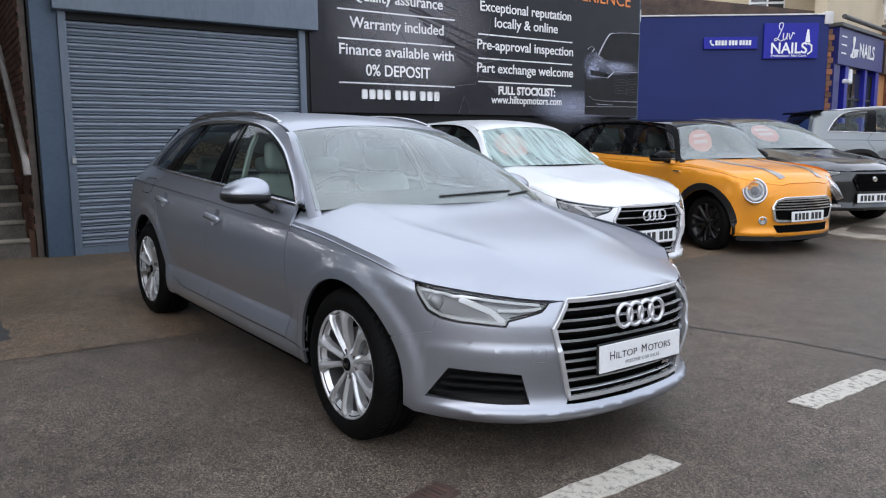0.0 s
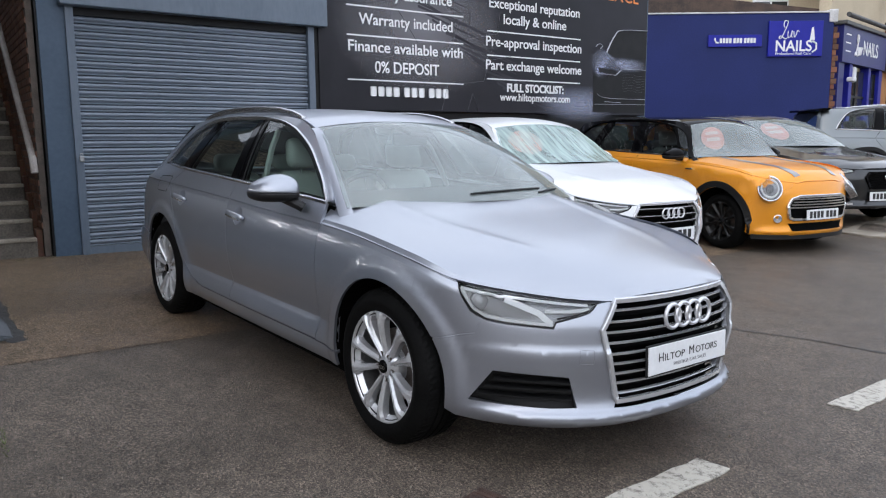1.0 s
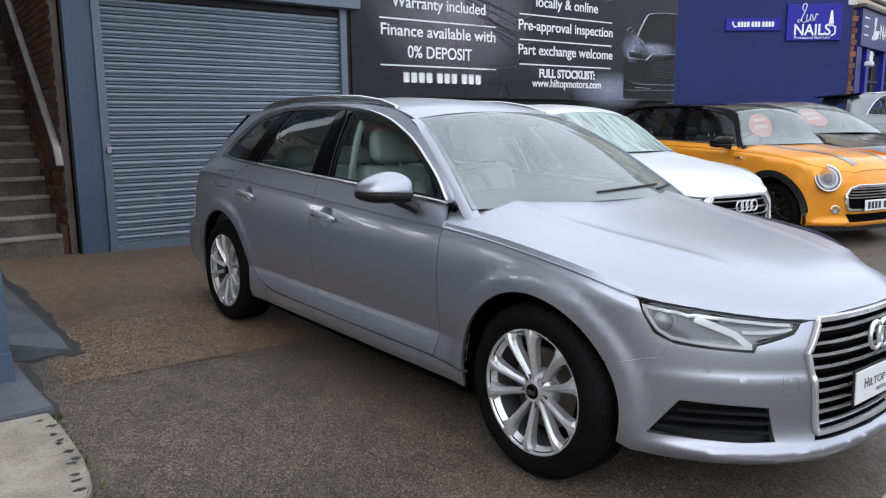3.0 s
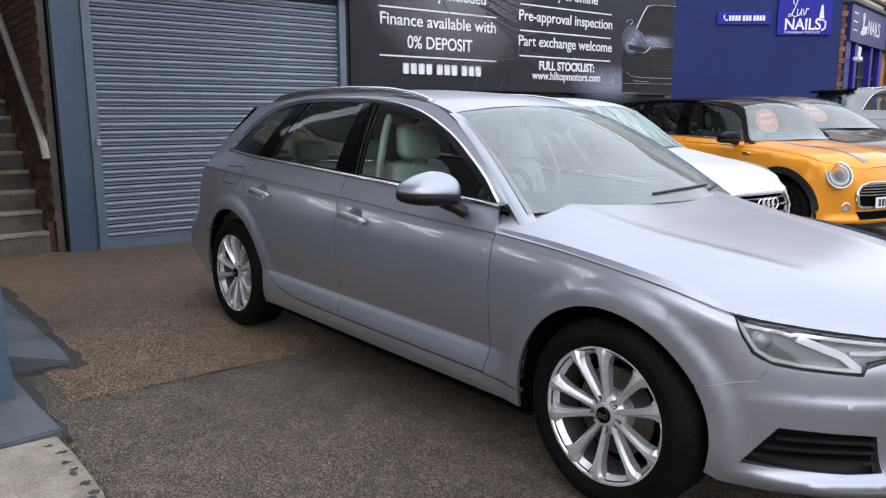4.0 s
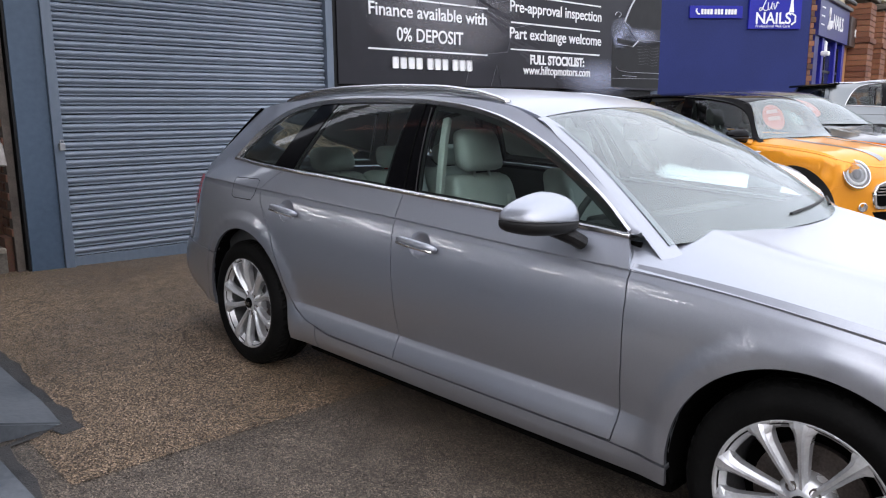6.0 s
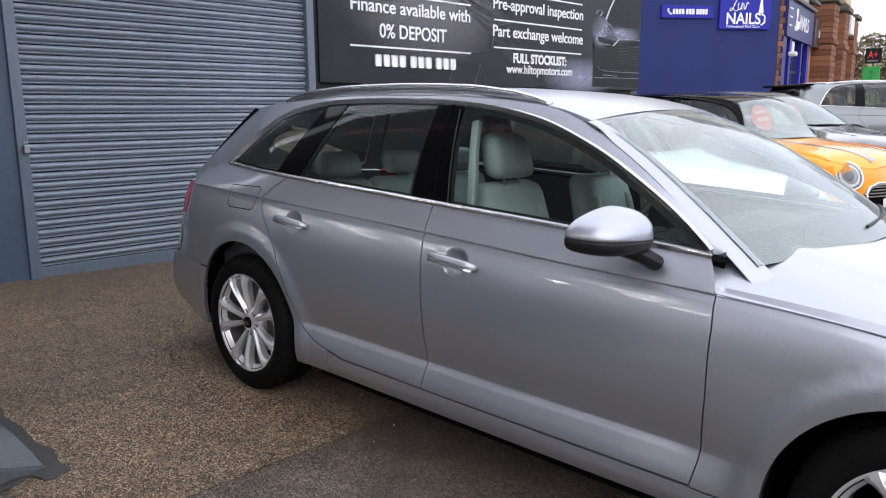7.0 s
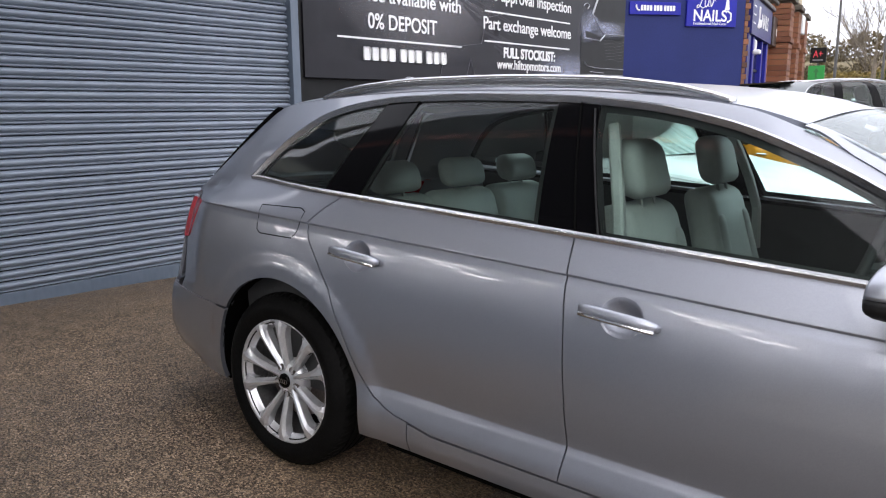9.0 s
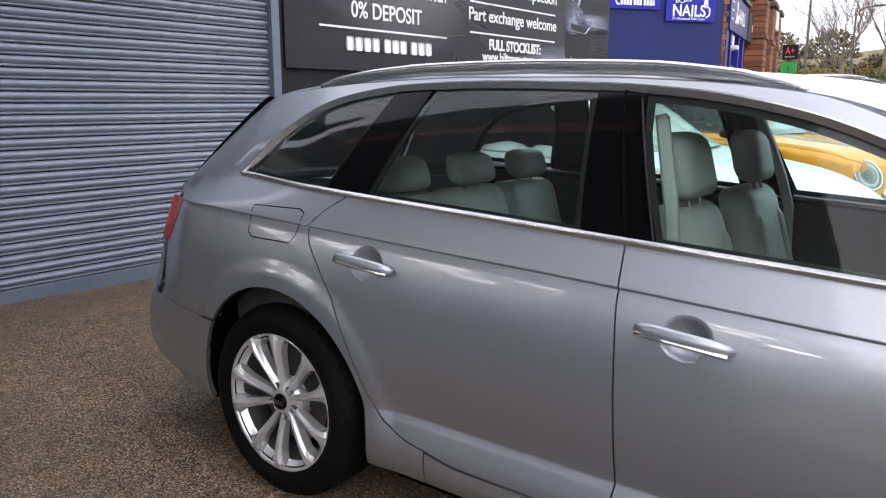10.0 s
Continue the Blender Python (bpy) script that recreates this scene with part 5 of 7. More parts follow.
    sheet_part("bonnet", [bo], w_bonnet, paint, 0.03 if full else 0.08, centre=(-0.2, 0, -1.5))
    if full:
        foot_t = -0.05
        cw = straight([(foot_t, -0.985), (foot_t, 0.985)], 16)[:-1] + straight([(foot_t, 0.985), (1.0, 0.985)], 8)[:-1] + straight([(1.0, 0.985), (1.0, -0.985)], 16)[:-1] + straight([(1.0, -0.985), (foot_t, -0.985)], 8)[:-1]
    else:
        cw = [(0.0, -0.985), (0.0, 0.985), (1.0, 0.985), (1.0, -0.985)]
    g = sheet_part("windscreen", [cw], w_screen, spec.get("screen", SCREEN_GLASS), (0.04, 0.05) if full else (0.08, 0.1), 0, depth=0, centre=(-1.6, 0, 0.6))
    g.visible_shadow = False
    inner = [(0.13, -0.935), (0.11, -0.86), (0.10, 0.0), (0.11, 0.86), (0.13, 0.935), (0.90, 0.955), (0.955, 0.925), (0.96, 0.12), (0.86, 0.09), (0.86, -0.09), (0.96, -0.12), (0.955, -0.925), (0.90, -0.955)]
    sheet_part("screen_border", [cw, inner], w_screen, PLASTIC, (0.08, 0.1), 0, depth=0, shift=0.004, centre=(-1.6, 0, 0.6))
    sheet_part("roof", [straight([(-1.162, -0.99), (-1.162, 0.99)], 12)[:-1] + straight([(-1.162, 0.99), (-3.26, 0.99)], 30)[:-1] + straight([(-3.26, 0.99), (-3.26, -0.99)], 12)[:-1] + straight([(-3.26, -0.99), (-1.162, -0.99)], 30)[:-1]], w_roof, top_paint, (0.08, 0.1), 0.001, centre=(-2, 0, -1))
    sheet_part("headlining", [[(-1.2, -0.98), (-1.2, 0.98), (-3.2, 0.98), (-3.2, -0.98)]], w_roof, CABIN_PALE, (0.2, 0.25), 0, depth=0, shift=0.03, centre=(-2, 0, -1))
    gate_all = [(0.0, -0.99), (0.0, 0.99), (1.0, 0.99), (1.0, -0.99)]
    sheet_part("tailgate", [gate_all, [(0.14, -0.80), (0.14, 0.80), (0.90, 0.86), (0.90, -0.86)]], w_gate, paint, (0.1, 0.1), 0.001, centre=(-2.2, 0, 0.6))
    g = sheet_part("rear_screen", [[(0.12, -0.83), (0.12, 0.83), (0.93, 0.88), (0.93, -0.88)]], w_gate, REAR_GLASS, (0.1, 0.1), 0, depth=0, shift=0.003, centre=(-2.2, 0, 0.6))
    g.visible_shadow = False
    sr = s_of_x(-3.655)
    sheet_part("tailgate_panel", [straight([(sr, 0.585), (sr, 0.955)], 4)[:-1] + straight([(sr, 0.955), (2 * TOTAL - sr, 0.955)], 20)[:-1] + straight([(2 * TOTAL - sr, 0.955), (2 * TOTAL - sr, 0.585)], 4)[:-1] + straight([(2 * TOTAL - sr, 0.585), (sr, 0.585)], 20)[:-1]], warped(round_tail), paint, 0.1, 0.001)
    sb = s_of_x(-3.15)
    sheet_part("rear_bumper", [arch_tail(sb) + [(2 * TOTAL - s, z) for s, z in arch_tail(sb)[::-1]]], warped(round_tail), paint, 0.05, depth=0.018)
    for far in (False, True):
        sheet_part("screen_pillar", [straight([(-0.15, 0.956), (-0.15, 1.03)], 5)[:-1] + straight([(-0.15, 1.03), (1.0, 1.03)], 18)[:-1] + straight([(1.0, 1.03), (1.0, 0.964)], 5)[:-1] + straight([(1.0, 0.964), (-0.15, 0.956)], 18)[:-1]], w_post, top_paint, (0.05, 0.012), 0.0, flip=not far, shift=-0.002, depth=0.006, centre=(-1.6, 0, 0.6))
        lamp = [(s_of_x(-3.468), 0.953), (s_of_x(-3.60), 0.957), (s_of_x(-3.68), 0.955), (s_of_x(-3.78), 0.947), (s_of_x(-3.78), 0.81), (s_of_x(-3.70), 0.775), (s_of_x(-3.580), 0.787)]
        sheet_part("tail_lamp", [lamp], w_skin, LAMP_RED, 0.05, 0.001, flip=far, shift=-0.003)

    # front bumper with its openings
    right = [(GT, 0.697), (s_of_y(0.40), 0.699), (s_of_y(0.442), 0.694), (s_of_y(0.475), 0.662), (s_of_y(0.52), 0.648), (s_of_y(0.590), 0.627), (s_of_y(0.598), 0.605), (s_of_y(0.655), 0.609), (s_of_x(0.57), 0.615), (s_of_x(0.50), 0.625)] + SEAM[::-1]
    right += [(s_of_x(x), z) for x, z in arch(FRONT_X, FRONT_R, 31, -14, 14, kz)] + [(s_of_x(0.40), 0.222), (s_of_x(0.5), 0.215), (s_of_y(0.55), 0.215), (s_of_y(0.30), 0.222), (s_of_y(0.02), 0.228)]
    edge = [(GI, 0.290), (GB, 0.314), (s_of_y(0.395), 0.45), (GW, 0.60)]
    style = spec.get("style", "wide")
    if style == "wide":
        loop = right + [(-s, z) for s, z in right[::-1]] + [(-s, z) for s, z in edge[::-1]] + [(s_of_y(y) * (1 if y >= 0 else -1), 0.287) for y in (-0.3, -0.15, 0.0, 0.15, 0.3)] + edge
        holes = [FOG, [(-s, z) for s, z in FOG]]
    else:
        loop = right + [(-s, z) for s, z in right[::-1]]
        holes = []
    sheet_part("front_bumper", [loop] + holes, w_skin, paint, 0.025 if full else 0.07, depth=0.028)
    if style == "wide":
        grille = new("grille")
        grille.parent = car
        ring = straight([(-GT, 0.698), (GT, 0.698), (GW, 0.60), (s_of_y(0.395), 0.45), (GB, 0.312), (-GB, 0.312), (-s_of_y(0.395), 0.45), (-GW, 0.60), (-GT, 0.698)], 10)
        ribbon("frame", offset_points(w_skin, ring, 0.004), 0.016, 0.016, GRILLE_SILVER, grille, (1, 0, 0))
        back = [(-GT, 0.70), (GT, 0.70), (GW, 0.60), (GB, 0.31), (GI, 0.265), (-GI, 0.265), (-GB, 0.31), (-GW, 0.60)]
        sheet_part("backing", [back], w_skin, GAP_BLACK, 0.06, 0, parent=grille, shift=0.055, depth=0)
        n = spec.get("slats", 9)
        for i in range(n):
            z = 0.338 + (0.668 - 0.338) * i / (n - 1)
            half = float(np.interp(z, [0.312, 0.45, 0.60, 0.698], [GB, s_of_y(0.395), GW, GT])) - 0.012
            pts = [(-half + 2 * half * k / 18, z) for k in range(19)]
            ribbon("slat", offset_points(w_skin, pts, -0.010), 0.0065, 0.010, GRILLE_SILVER, grille, (0.25, 0, 1))
            ribbon("slat_back", offset_points(w_skin, [(s, z - 0.010) for s, z in pts], -0.024), 0.014, 0.02, GAP_BLACK, grille, (0.25, 0, 1))
        base = warp(skin(0, 0.627))
        emblem = new("emblem")
        emblem.parent = grille
        emblem.matrix_basis = pose(base.x + 0.016, 0, base.z, -4, 0, 90)
        k = spec.get("emblem", 1.0)
        for u in (-0.102, -0.034, 0.034, 0.102):
            pts = [((u + 0.046 * math.cos(a)) * k, -0.004, 0.046 * math.sin(a) * k) for a in (2 * math.pi * j / 28 for j in range(28))]
            part("ring", torus_bm(pts, 0.0085 * k, 8), GRILLE_SILVER, emblem, smooth=True)
    # lamps
    for far in (False, True):
        m = -1 if far else 1
        if spec.get("lamp", "long") == "round":
            sheet_part("lamp_panel", [inset(LAMP, -0.003)], w_skin, paint, 0.06, 0.0, flip=far, shift=0.001)
        if spec.get("lamp", "long") == "long":
            hl = new("headlamp")
            hl.parent = car
            sheet_part("bowl", [LAMP], w_skin, LAMP_GREY, 0.04, 0.0, parent=hl, flip=far, shift=0.036, depth=0)
            sheet_part("bezel", [inset(LAMP, -0.002), inset(LAMP, 0.003)], w_skin, PLASTIC, 0.04, 0.0, parent=hl, flip=far, shift=0.003, depth=0.010)
            cell_o = [(s_of_x(0.440), 0.728), (s_of_x(0.458), 0.690), (s_of_x(0.488), 0.655), (s_of_x(0.55), 0.641), (s_of_y(0.650), 0.640), (s_of_y(0.662), 0.660), (s_of_x(0.570), 0.690), (s_of_x(0.545), 0.708)]
            sheet_part("lamp_cell", [cell_o], w_skin, INK_GREY, 0.03, 0.0, parent=hl, flip=far, shift=0.030, depth=0)
            outer = straight([(s_of_y(0.600), 0.619), (s_of_y(0.655), 0.623), (s_of_x(0.57), 0.629), (s_of_x(0.505), 0.640), (s_of_x(0.464), 0.664), (s_of_x(0.436), 0.708), (s_of_x(0.418), 0.744), (s_of_x(0.47), 0.732), (s_of_x(0.56), 0.716), (s_of_y(0.64), 0.704), (s_of_y(0.56), 0.696), (s_of_y(0.48), 0.690)], 5)
            bar("daylight_strip", w_skin, outer, -0.010, 0.010, 0.010, LAMP_WHITE, hl, (0, 0, 1), far)
            bar("daylight_strip", w_skin, straight([(s_of_y(0.604), 0.622), (s_of_y(0.642), 0.660), (s_of_x(0.560), 0.706)], 6), -0.009, 0.022, 0.010, LAMP_WHITE, hl, (0.5, 0.5, 0.6), far)
            bar("inner_strip", w_skin, straight([(s_of_y(0.625), 0.668), (s_of_y(0.55), 0.668), (s_of_y(0.475), 0.676)], 6), -0.012, 0.012, 0.010, LAMP_WHITE, hl, (0, 0, 1), far)
            bar("inner_shade", w_skin, straight([(s_of_y(0.588), 0.640), (s_of_y(0.52), 0.656), (s_of_y(0.462), 0.674), (s_of_y(0.447), 0.690)], 6), -0.004, 0.006, 0.006, PLASTIC, hl, (0, 0, 1), far)
            for s, z, r in ((s_of_x(0.486), 0.688, 0.034),):
                c = offset_points(w_skin, [(s, z)], -0.026)[0]
                c.y *= m
                bm = disc_bm([(0.0, -0.014), (r * 0.5, -0.011), (r * 0.85, -0.003), (r, 0.006), (r * 1.12, 0.002), (r * 1.18, 0.012), (r * 1.2, 0.03)], 28)
                ob = part("projector", bm, LAMP_GREY, hl, "grey glass projector", smooth=True)
                ob.matrix_basis = Matrix.Translation(c) @ pose(0, 0, 0, 0, 0, 62 if not far else 118)
            g = sheet_part("lens", [LAMP], w_skin, LAMP_GLASS, 0.03, 0.001, parent=hl, flip=far, depth=0)
            g.visible_shadow = False
        if style == "wide":
            fg = new("air_intake")
            fg.parent = car
            f_loop = [(s_of_x(0.43), 0.29), (s_of_x(0.53), 0.445), (s_of_y(0.53), 0.43), (s_of_y(0.50), 0.285), (s_of_y(0.60), 0.285)]
            sheet_part("backing", [f_loop], w_skin, PLASTIC, 0.06, 0, parent=fg, flip=far, shift=0.05, depth=0)
            for z in (0.330, 0.362, 0.393):
                q = (z - 0.30) / 0.12
                bar("slat", w_skin, straight([(s_of_x(0.455 + 0.10 * q), z), (s_of_y(0.60), z), (s_of_y(0.522 + 0.02 * q), z - 0.004)], 8), -0.020, 0.010, 0.03, PLASTIC, fg, (0.2, 0, 1), far)
    # number plate
    pz = spec.get("plate_z", 0.469)
    base = warp(skin(0, pz))
    plate = new("number_plate")
    plate.parent = car
    plate.matrix_basis = pose(base.x + spec.get("plate_out", 0.024), 0, base.z, -3, 0, 90)
    part("plate_board", box_bm(-0.26, 0.26, 0.0, 0.008, -0.0555, 0.0555, 0.003), PLATE_WHITE, plate)
    if full:
        part("plate_edge", box_bm(-0.268, 0.268, 0.006, 0.014, -0.063, 0.063, 0.004), PLASTIC, plate)
        words("plate_word", "H", 0.050, INK, plate, -0.186, -0.008, -0.001, proud=0.0004)
        words("plate_word", "ILTOP", 0.039, INK, plate, -0.099, -0.008, -0.001, 0.130, proud=0.0004)
        words("plate_word", "M", 0.050, INK, plate, 0.014, -0.008, -0.001, proud=0.0004)
        words("plate_word", "OTORS", 0.039, INK, plate, 0.116, -0.008, -0.001, 0.150, proud=0.0004)
        words("plate_word", "PRESTIGE CAR SALES", 0.020, INK_GREY, plate, 0.005, -0.036, -0.001, 0.22, proud=0.0004)
    else:
        for i in range(7):
            u = -0.215 + 0.06 * i + (0.03 if i > 3 else 0)
            part("number_bar", box_bm(u, u + 0.042, -0.002, 0.002, -0.036, 0.036), INK, plate)
    # underside and cabin
    def tub(nm, x0, x1, y, z0, z1, mat, bevel=0.02):
        a, b = warp(Vector((x0, -y, z0))), warp(Vector((x1, y, z1)))
        return part(nm, box_bm(a.x, b.x, a.y, b.y, a.z, b.z, bevel), mat, car)
    tub("underbody", -3.55, 0.42, 0.66, 0.175, 0.26, GAP_BLACK)
    tub("floor_pan", -2.39, -0.41, 0.80, 0.165, 0.245, GAP_BLACK)
    tub("engine_bay", -0.50, 0.62, 0.52, 0.26, 0.62, GAP_BLACK)
    tub("cabin_floor", -3.3, -0.5, 0.80, 0.25, 0.36, CABIN)
    tub("boot_floor", -3.55, -2.75, 0.74, 0.36, 0.72, CABIN)
    a = warp(Vector((-1.05, 0, 0.62)))
    b = warp(Vector((-0.50, 0.70 / wy * wy, 0.955)))
    part("dashboard", box_bm(a.x, b.x, -b.y, b.y, a.z, b.z, 0.06, seg=3), CABIN, car)
    seat_mat = spec.get("seat", SEAT_DARK)
    for sx, sy, kind in ((-1.30, -0.37, 0), (-1.30, 0.37, 0), (-2.31, -0.45, 1), (-2.31, 0.0, 1), (-2.31, 0.45, 1)):
        make_seat(car, warp(Vector((sx, sy, 0.36))), seat_mat, kind, wz(1.20 if kind else 1.28) - wz(0.36), full)
    c = warp(Vector((-1.02, -0.37, 0.915)))
    pts = [c + Vector((0.045 * math.sin(t) * 1.0, 0.178 * math.cos(t), 0.172 * math.sin(t))) for t in (2 * math.pi * k / 32 for k in range(32))]
    sw = part("steering_wheel", torus_bm(pts, 0.014, 10), CABIN, car, smooth=True)
    part("wheel_boss", box_bm(c.x - 0.02, c.x + 0.05, c.y - 0.07, c.y + 0.07, c.z - 0.06, c.z + 0.05, 0.02), CABIN, sw)
    # wheels
    wk = spec.get("wheels", {})
    wy0 = spec["wheel_y"]
    proto = wheel_at(car, wx(0.0), -wy0, wk.get("radius", 0.335), False, **wk)
    for x in (0.0, -2.82):
        for far in (False, True):
            if x or far:
                wheel_at(car, wx(x), wy0 if far else -wy0, wk.get("radius", 0.335), far, proto)
    # roof rails
    if spec.get("rails"):
        for sg in (-1, 1):
            pts = [(x, out) for x, out in ((-1.36, 0.0), (-1.42, 0.010), (-1.52, 0.022), (-1.75, 0.032), (-2.1, 0.036), (-2.5, 0.034), (-2.75, 0.028), (-2.9, 0.017), (-2.99, 0.0))]
            ps = [warp(roof(x, 0.965)) + Vector((0, 0, o)) for x, o in pts]
            ps = [Vector((p.x, sg * p.y, p.z)) for p in ps]
            fine = [Vector((np.interp(t, range(len(ps)), [p.x for p in ps]), np.interp(t, range(len(ps)), [p.y for p in ps]), smooth_curve([(i, p.z) for i, p in enumerate(ps)], 200)(t))) for t in np.linspace(0, len(ps) - 1, 40)]
            rr = part("roof_rail", tube_bm(fine, 0.0155, 12, flat=0.8), spec["rails"], car, "satin silver roof rail", smooth=True)
            part("rail_foot", tube_bm([p - Vector((0, 0, min(0.02, 0.5 * o))) for p, (x, o) in zip(ps, pts)], 0.012, 8), spec["rails"], rr)
    if full:
        f0 = warp(roof(-2.92, 0.0))
        bm = prism_bm([(0.09, -0.004), (0.03, 0.02), (-0.03, 0.058), (-0.06, 0.062), (-0.075, 0.05), (-0.08, -0.004)], -0.016, 0.016)
        bmesh.ops.bevel(bm, geom=list(bm.edges), offset=0.006, segments=2, affect="EDGES")
        fin = part("aerial_fin", bm, paint, car)
        fin.location = f0
        c = screen(0.86, 0.0)
        mirror = part("rear_view_mirror", box_bm(c.x - 0.10, c.x - 0.07, -0.125, 0.125, c.z - 0.105, c.z - 0.035, 0.014, seg=3), CABIN, car, "dark rear-view mirror", smooth=True)
        part("mirror_stem", tube_bm([(c.x - 0.085, 0, c.z - 0.05), (c.x - 0.05, 0, c.z - 0.01)], 0.014, 8), CABIN, mirror)
        part("sensor_cover", panel_solid([(0.80, -0.13), (0.80, 0.13), (0.95, 0.20), (0.95, -0.20)]), CABIN, car, "black sensor cover under the glass")
        for wy_, x1, t0 in ((-0.10, 0.50, 0.018), (0.45, 0.70, 0.014)):
            pts = [screen(t0 + 0.004 * k, (wy_ + (x1 - wy_) * k / 10) / 0.80) + Vector((0.008, 0, 0.002)) for k in range(11)]
            part("wiper", tube_bm(pts, 0.0055, 6), PLASTIC, car)
        fl = straight([(-2.985, 0.988), (-2.76, 0.995), (-2.735, 0.985), (-2.742, 0.915), (-2.765, 0.890), (-2.945, 0.888), (-2.965, 0.90), (-2.985, 0.988)], 4)
        for sg in (-1, 1):
            bm, rows = bmesh.new(), []
            for k in range(13):
                x, w = -3.262 - 0.024 * k, 0.032 * (1 - k / 12) + 0.002
                p = side(x, roof_z(x))
                y = sg * abs(p.y)
                rows.append([bm.verts.new(q) for q in ((p.x + 0.004, y, p.z), (p.x - 0.8 * w, y, p.z + 0.28 * w), (p.x - 0.8 * w, y - sg * 0.014, p.z + 0.28 * w), (p.x + 0.004, y - sg * 0.022, p.z))])
            for a, b in zip(rows, rows[1:]):
                for k in range(4):
                    bm.faces.new((a[k], a[(k + 1) % 4], b[(k + 1) % 4], b[k]))
            bm.faces.new(rows[0])
            bm.faces.new(rows[-1][::-1])
            bmesh.ops.recalc_face_normals(bm, faces=bm.faces)
            part("spoiler_fin", bm, GLOSS_BLACK, car, "gloss black side fin")
        bar("fuel_flap", w_side, fl, 0.0002, 0.004, 0.0012, GAP_BLACK, car, (1, 0, 1))
        sq = straight([(s_of_y(0.462), 0.522), (s_of_y(0.512), 0.525), (s_of_y(0.512), 0.472), (s_of_y(0.462), 0.469), (s_of_y(0.462), 0.522)], 3)
        bar("towing_cover", w_skin, sq, 0.0002, 0.0018, 0.0006, INK_GREY, car, (0, 1, 1))
    return car, warp


def panel_solid(outline, drop=0.012, deep=0.03):
    """A shallow cover that follows the inside of the windscreen."""
    bm = bmesh.new()
    top = [bm.verts.new(screen(t, w) - Vector((drop * 0.6, 0, drop))) for t, w in outline]
    low = [bm.verts.new(screen(t, w) - Vector((deep * 0.6, 0, deep))) for t, w in outline]
    bm.faces.new(top)
    bm.faces.new(low[::-1])
    for i in range(len(top)):
        j = (i + 1) % len(top)
        bm.faces.new((top[i], low[i], low[j], top[j]))
    bmesh.ops.recalc_face_normals(bm, faces=bm.faces)
    return bm


def round_tail(s, z):
    """The outer surface carried on round the tail to the far side."""
    return skin(s, z) if s <= TOTAL else Vector((lambda p: (p.x, -p.y, p.z))(skin(2 * TOTAL - s, z)))


def arch_tail(sb):
    pts = arch(-2.82, REAR_R, 146, 193, 14)
    out = [(s_of_x(x), z) for x, z in pts]
    lower = [(s_of_x(-3.35), 0.245), (s_of_x(-3.55), 0.25), (s_of_x(-3.75), 0.255), (TOTAL - 0.02, 0.26)]
    upper = [(TOTAL - 0.02, 0.578), (s_of_x(-3.75), 0.578), (s_of_x(-3.55), 0.575), (s_of_x(-3.40), 0.567), (s_of_x(-3.25), 0.560)]
    return (out + lower) if sb < 0 else (upper[1:] + out + lower)


def torus_bm(points, radius, sides=8):
    bm = bmesh.new()
    pts = [Vector(p) for p in points]
    n, mid = len(pts), sum((Vector(p) for p in points), Vector()) / len(points)
    nrm = (pts[0] - mid).cross(pts[n // 4] - mid).normalized()
    rings = []
    for p in pts:
        a = (p - mid).normalized()
        rings.append([bm.verts.new(p + radius * (math.cos(t) * a + math.sin(t) * nrm)) for t in (2 * math.pi * k / sides for k in range(sides))])
    for i in range(n):
        r, s = rings[i], rings[(i + 1) % n]
        for k in range(sides):
            bm.faces.new((r[k], r[(k + 1) % sides], s[(k + 1) % sides], s[k]))
    bmesh.ops.recalc_face_normals(bm, faces=bm.faces)
    return bm


def mirror_bm(c, sg, k=1.0):
    """The upper shell of a door mirror: rounded, deeper towards the door, cut off flat behind."""
    bm = bmesh.new()
    rows, cols = 14, 24
    grid = []
    for i in range(rows + 1):
        s = math.sin(math.pi / 2 * i / rows)
        rad = (1 - s**2.6) ** 0.60
        row = []
        for j in range(cols):
            ph = 2 * math.pi * j / cols
            x = math.copysign(abs(math.cos(ph)) ** (0.6 if math.cos(ph) > 0 else 0.35), math.cos(ph)) * rad
            y = math.copysign(abs(math.sin(ph)) ** 0.75, math.sin(ph)) * rad
            x *= 0.135 if x > 0 else 0.055
            row.append(bm.verts.new(c + k * Vector((x - 0.01 - 0.035 * y, sg * (y * 0.128 - 0.018 * s * s), s * (0.100 - 0.020 * y) - 0.014))))
        grid.append(row)
    for i in range(rows):
        for j in range(cols):
            bm.faces.new((grid[i][j], grid[i][(j + 1) % cols], grid[i + 1][(j + 1) % cols], grid[i + 1][j]))
    bm.faces.new(grid[0][::-1])
    bmesh.ops.remove_doubles(bm, verts=bm.verts, dist=1e-5)
    bmesh.ops.recalc_face_normals(bm, faces=bm.faces)
    return bm


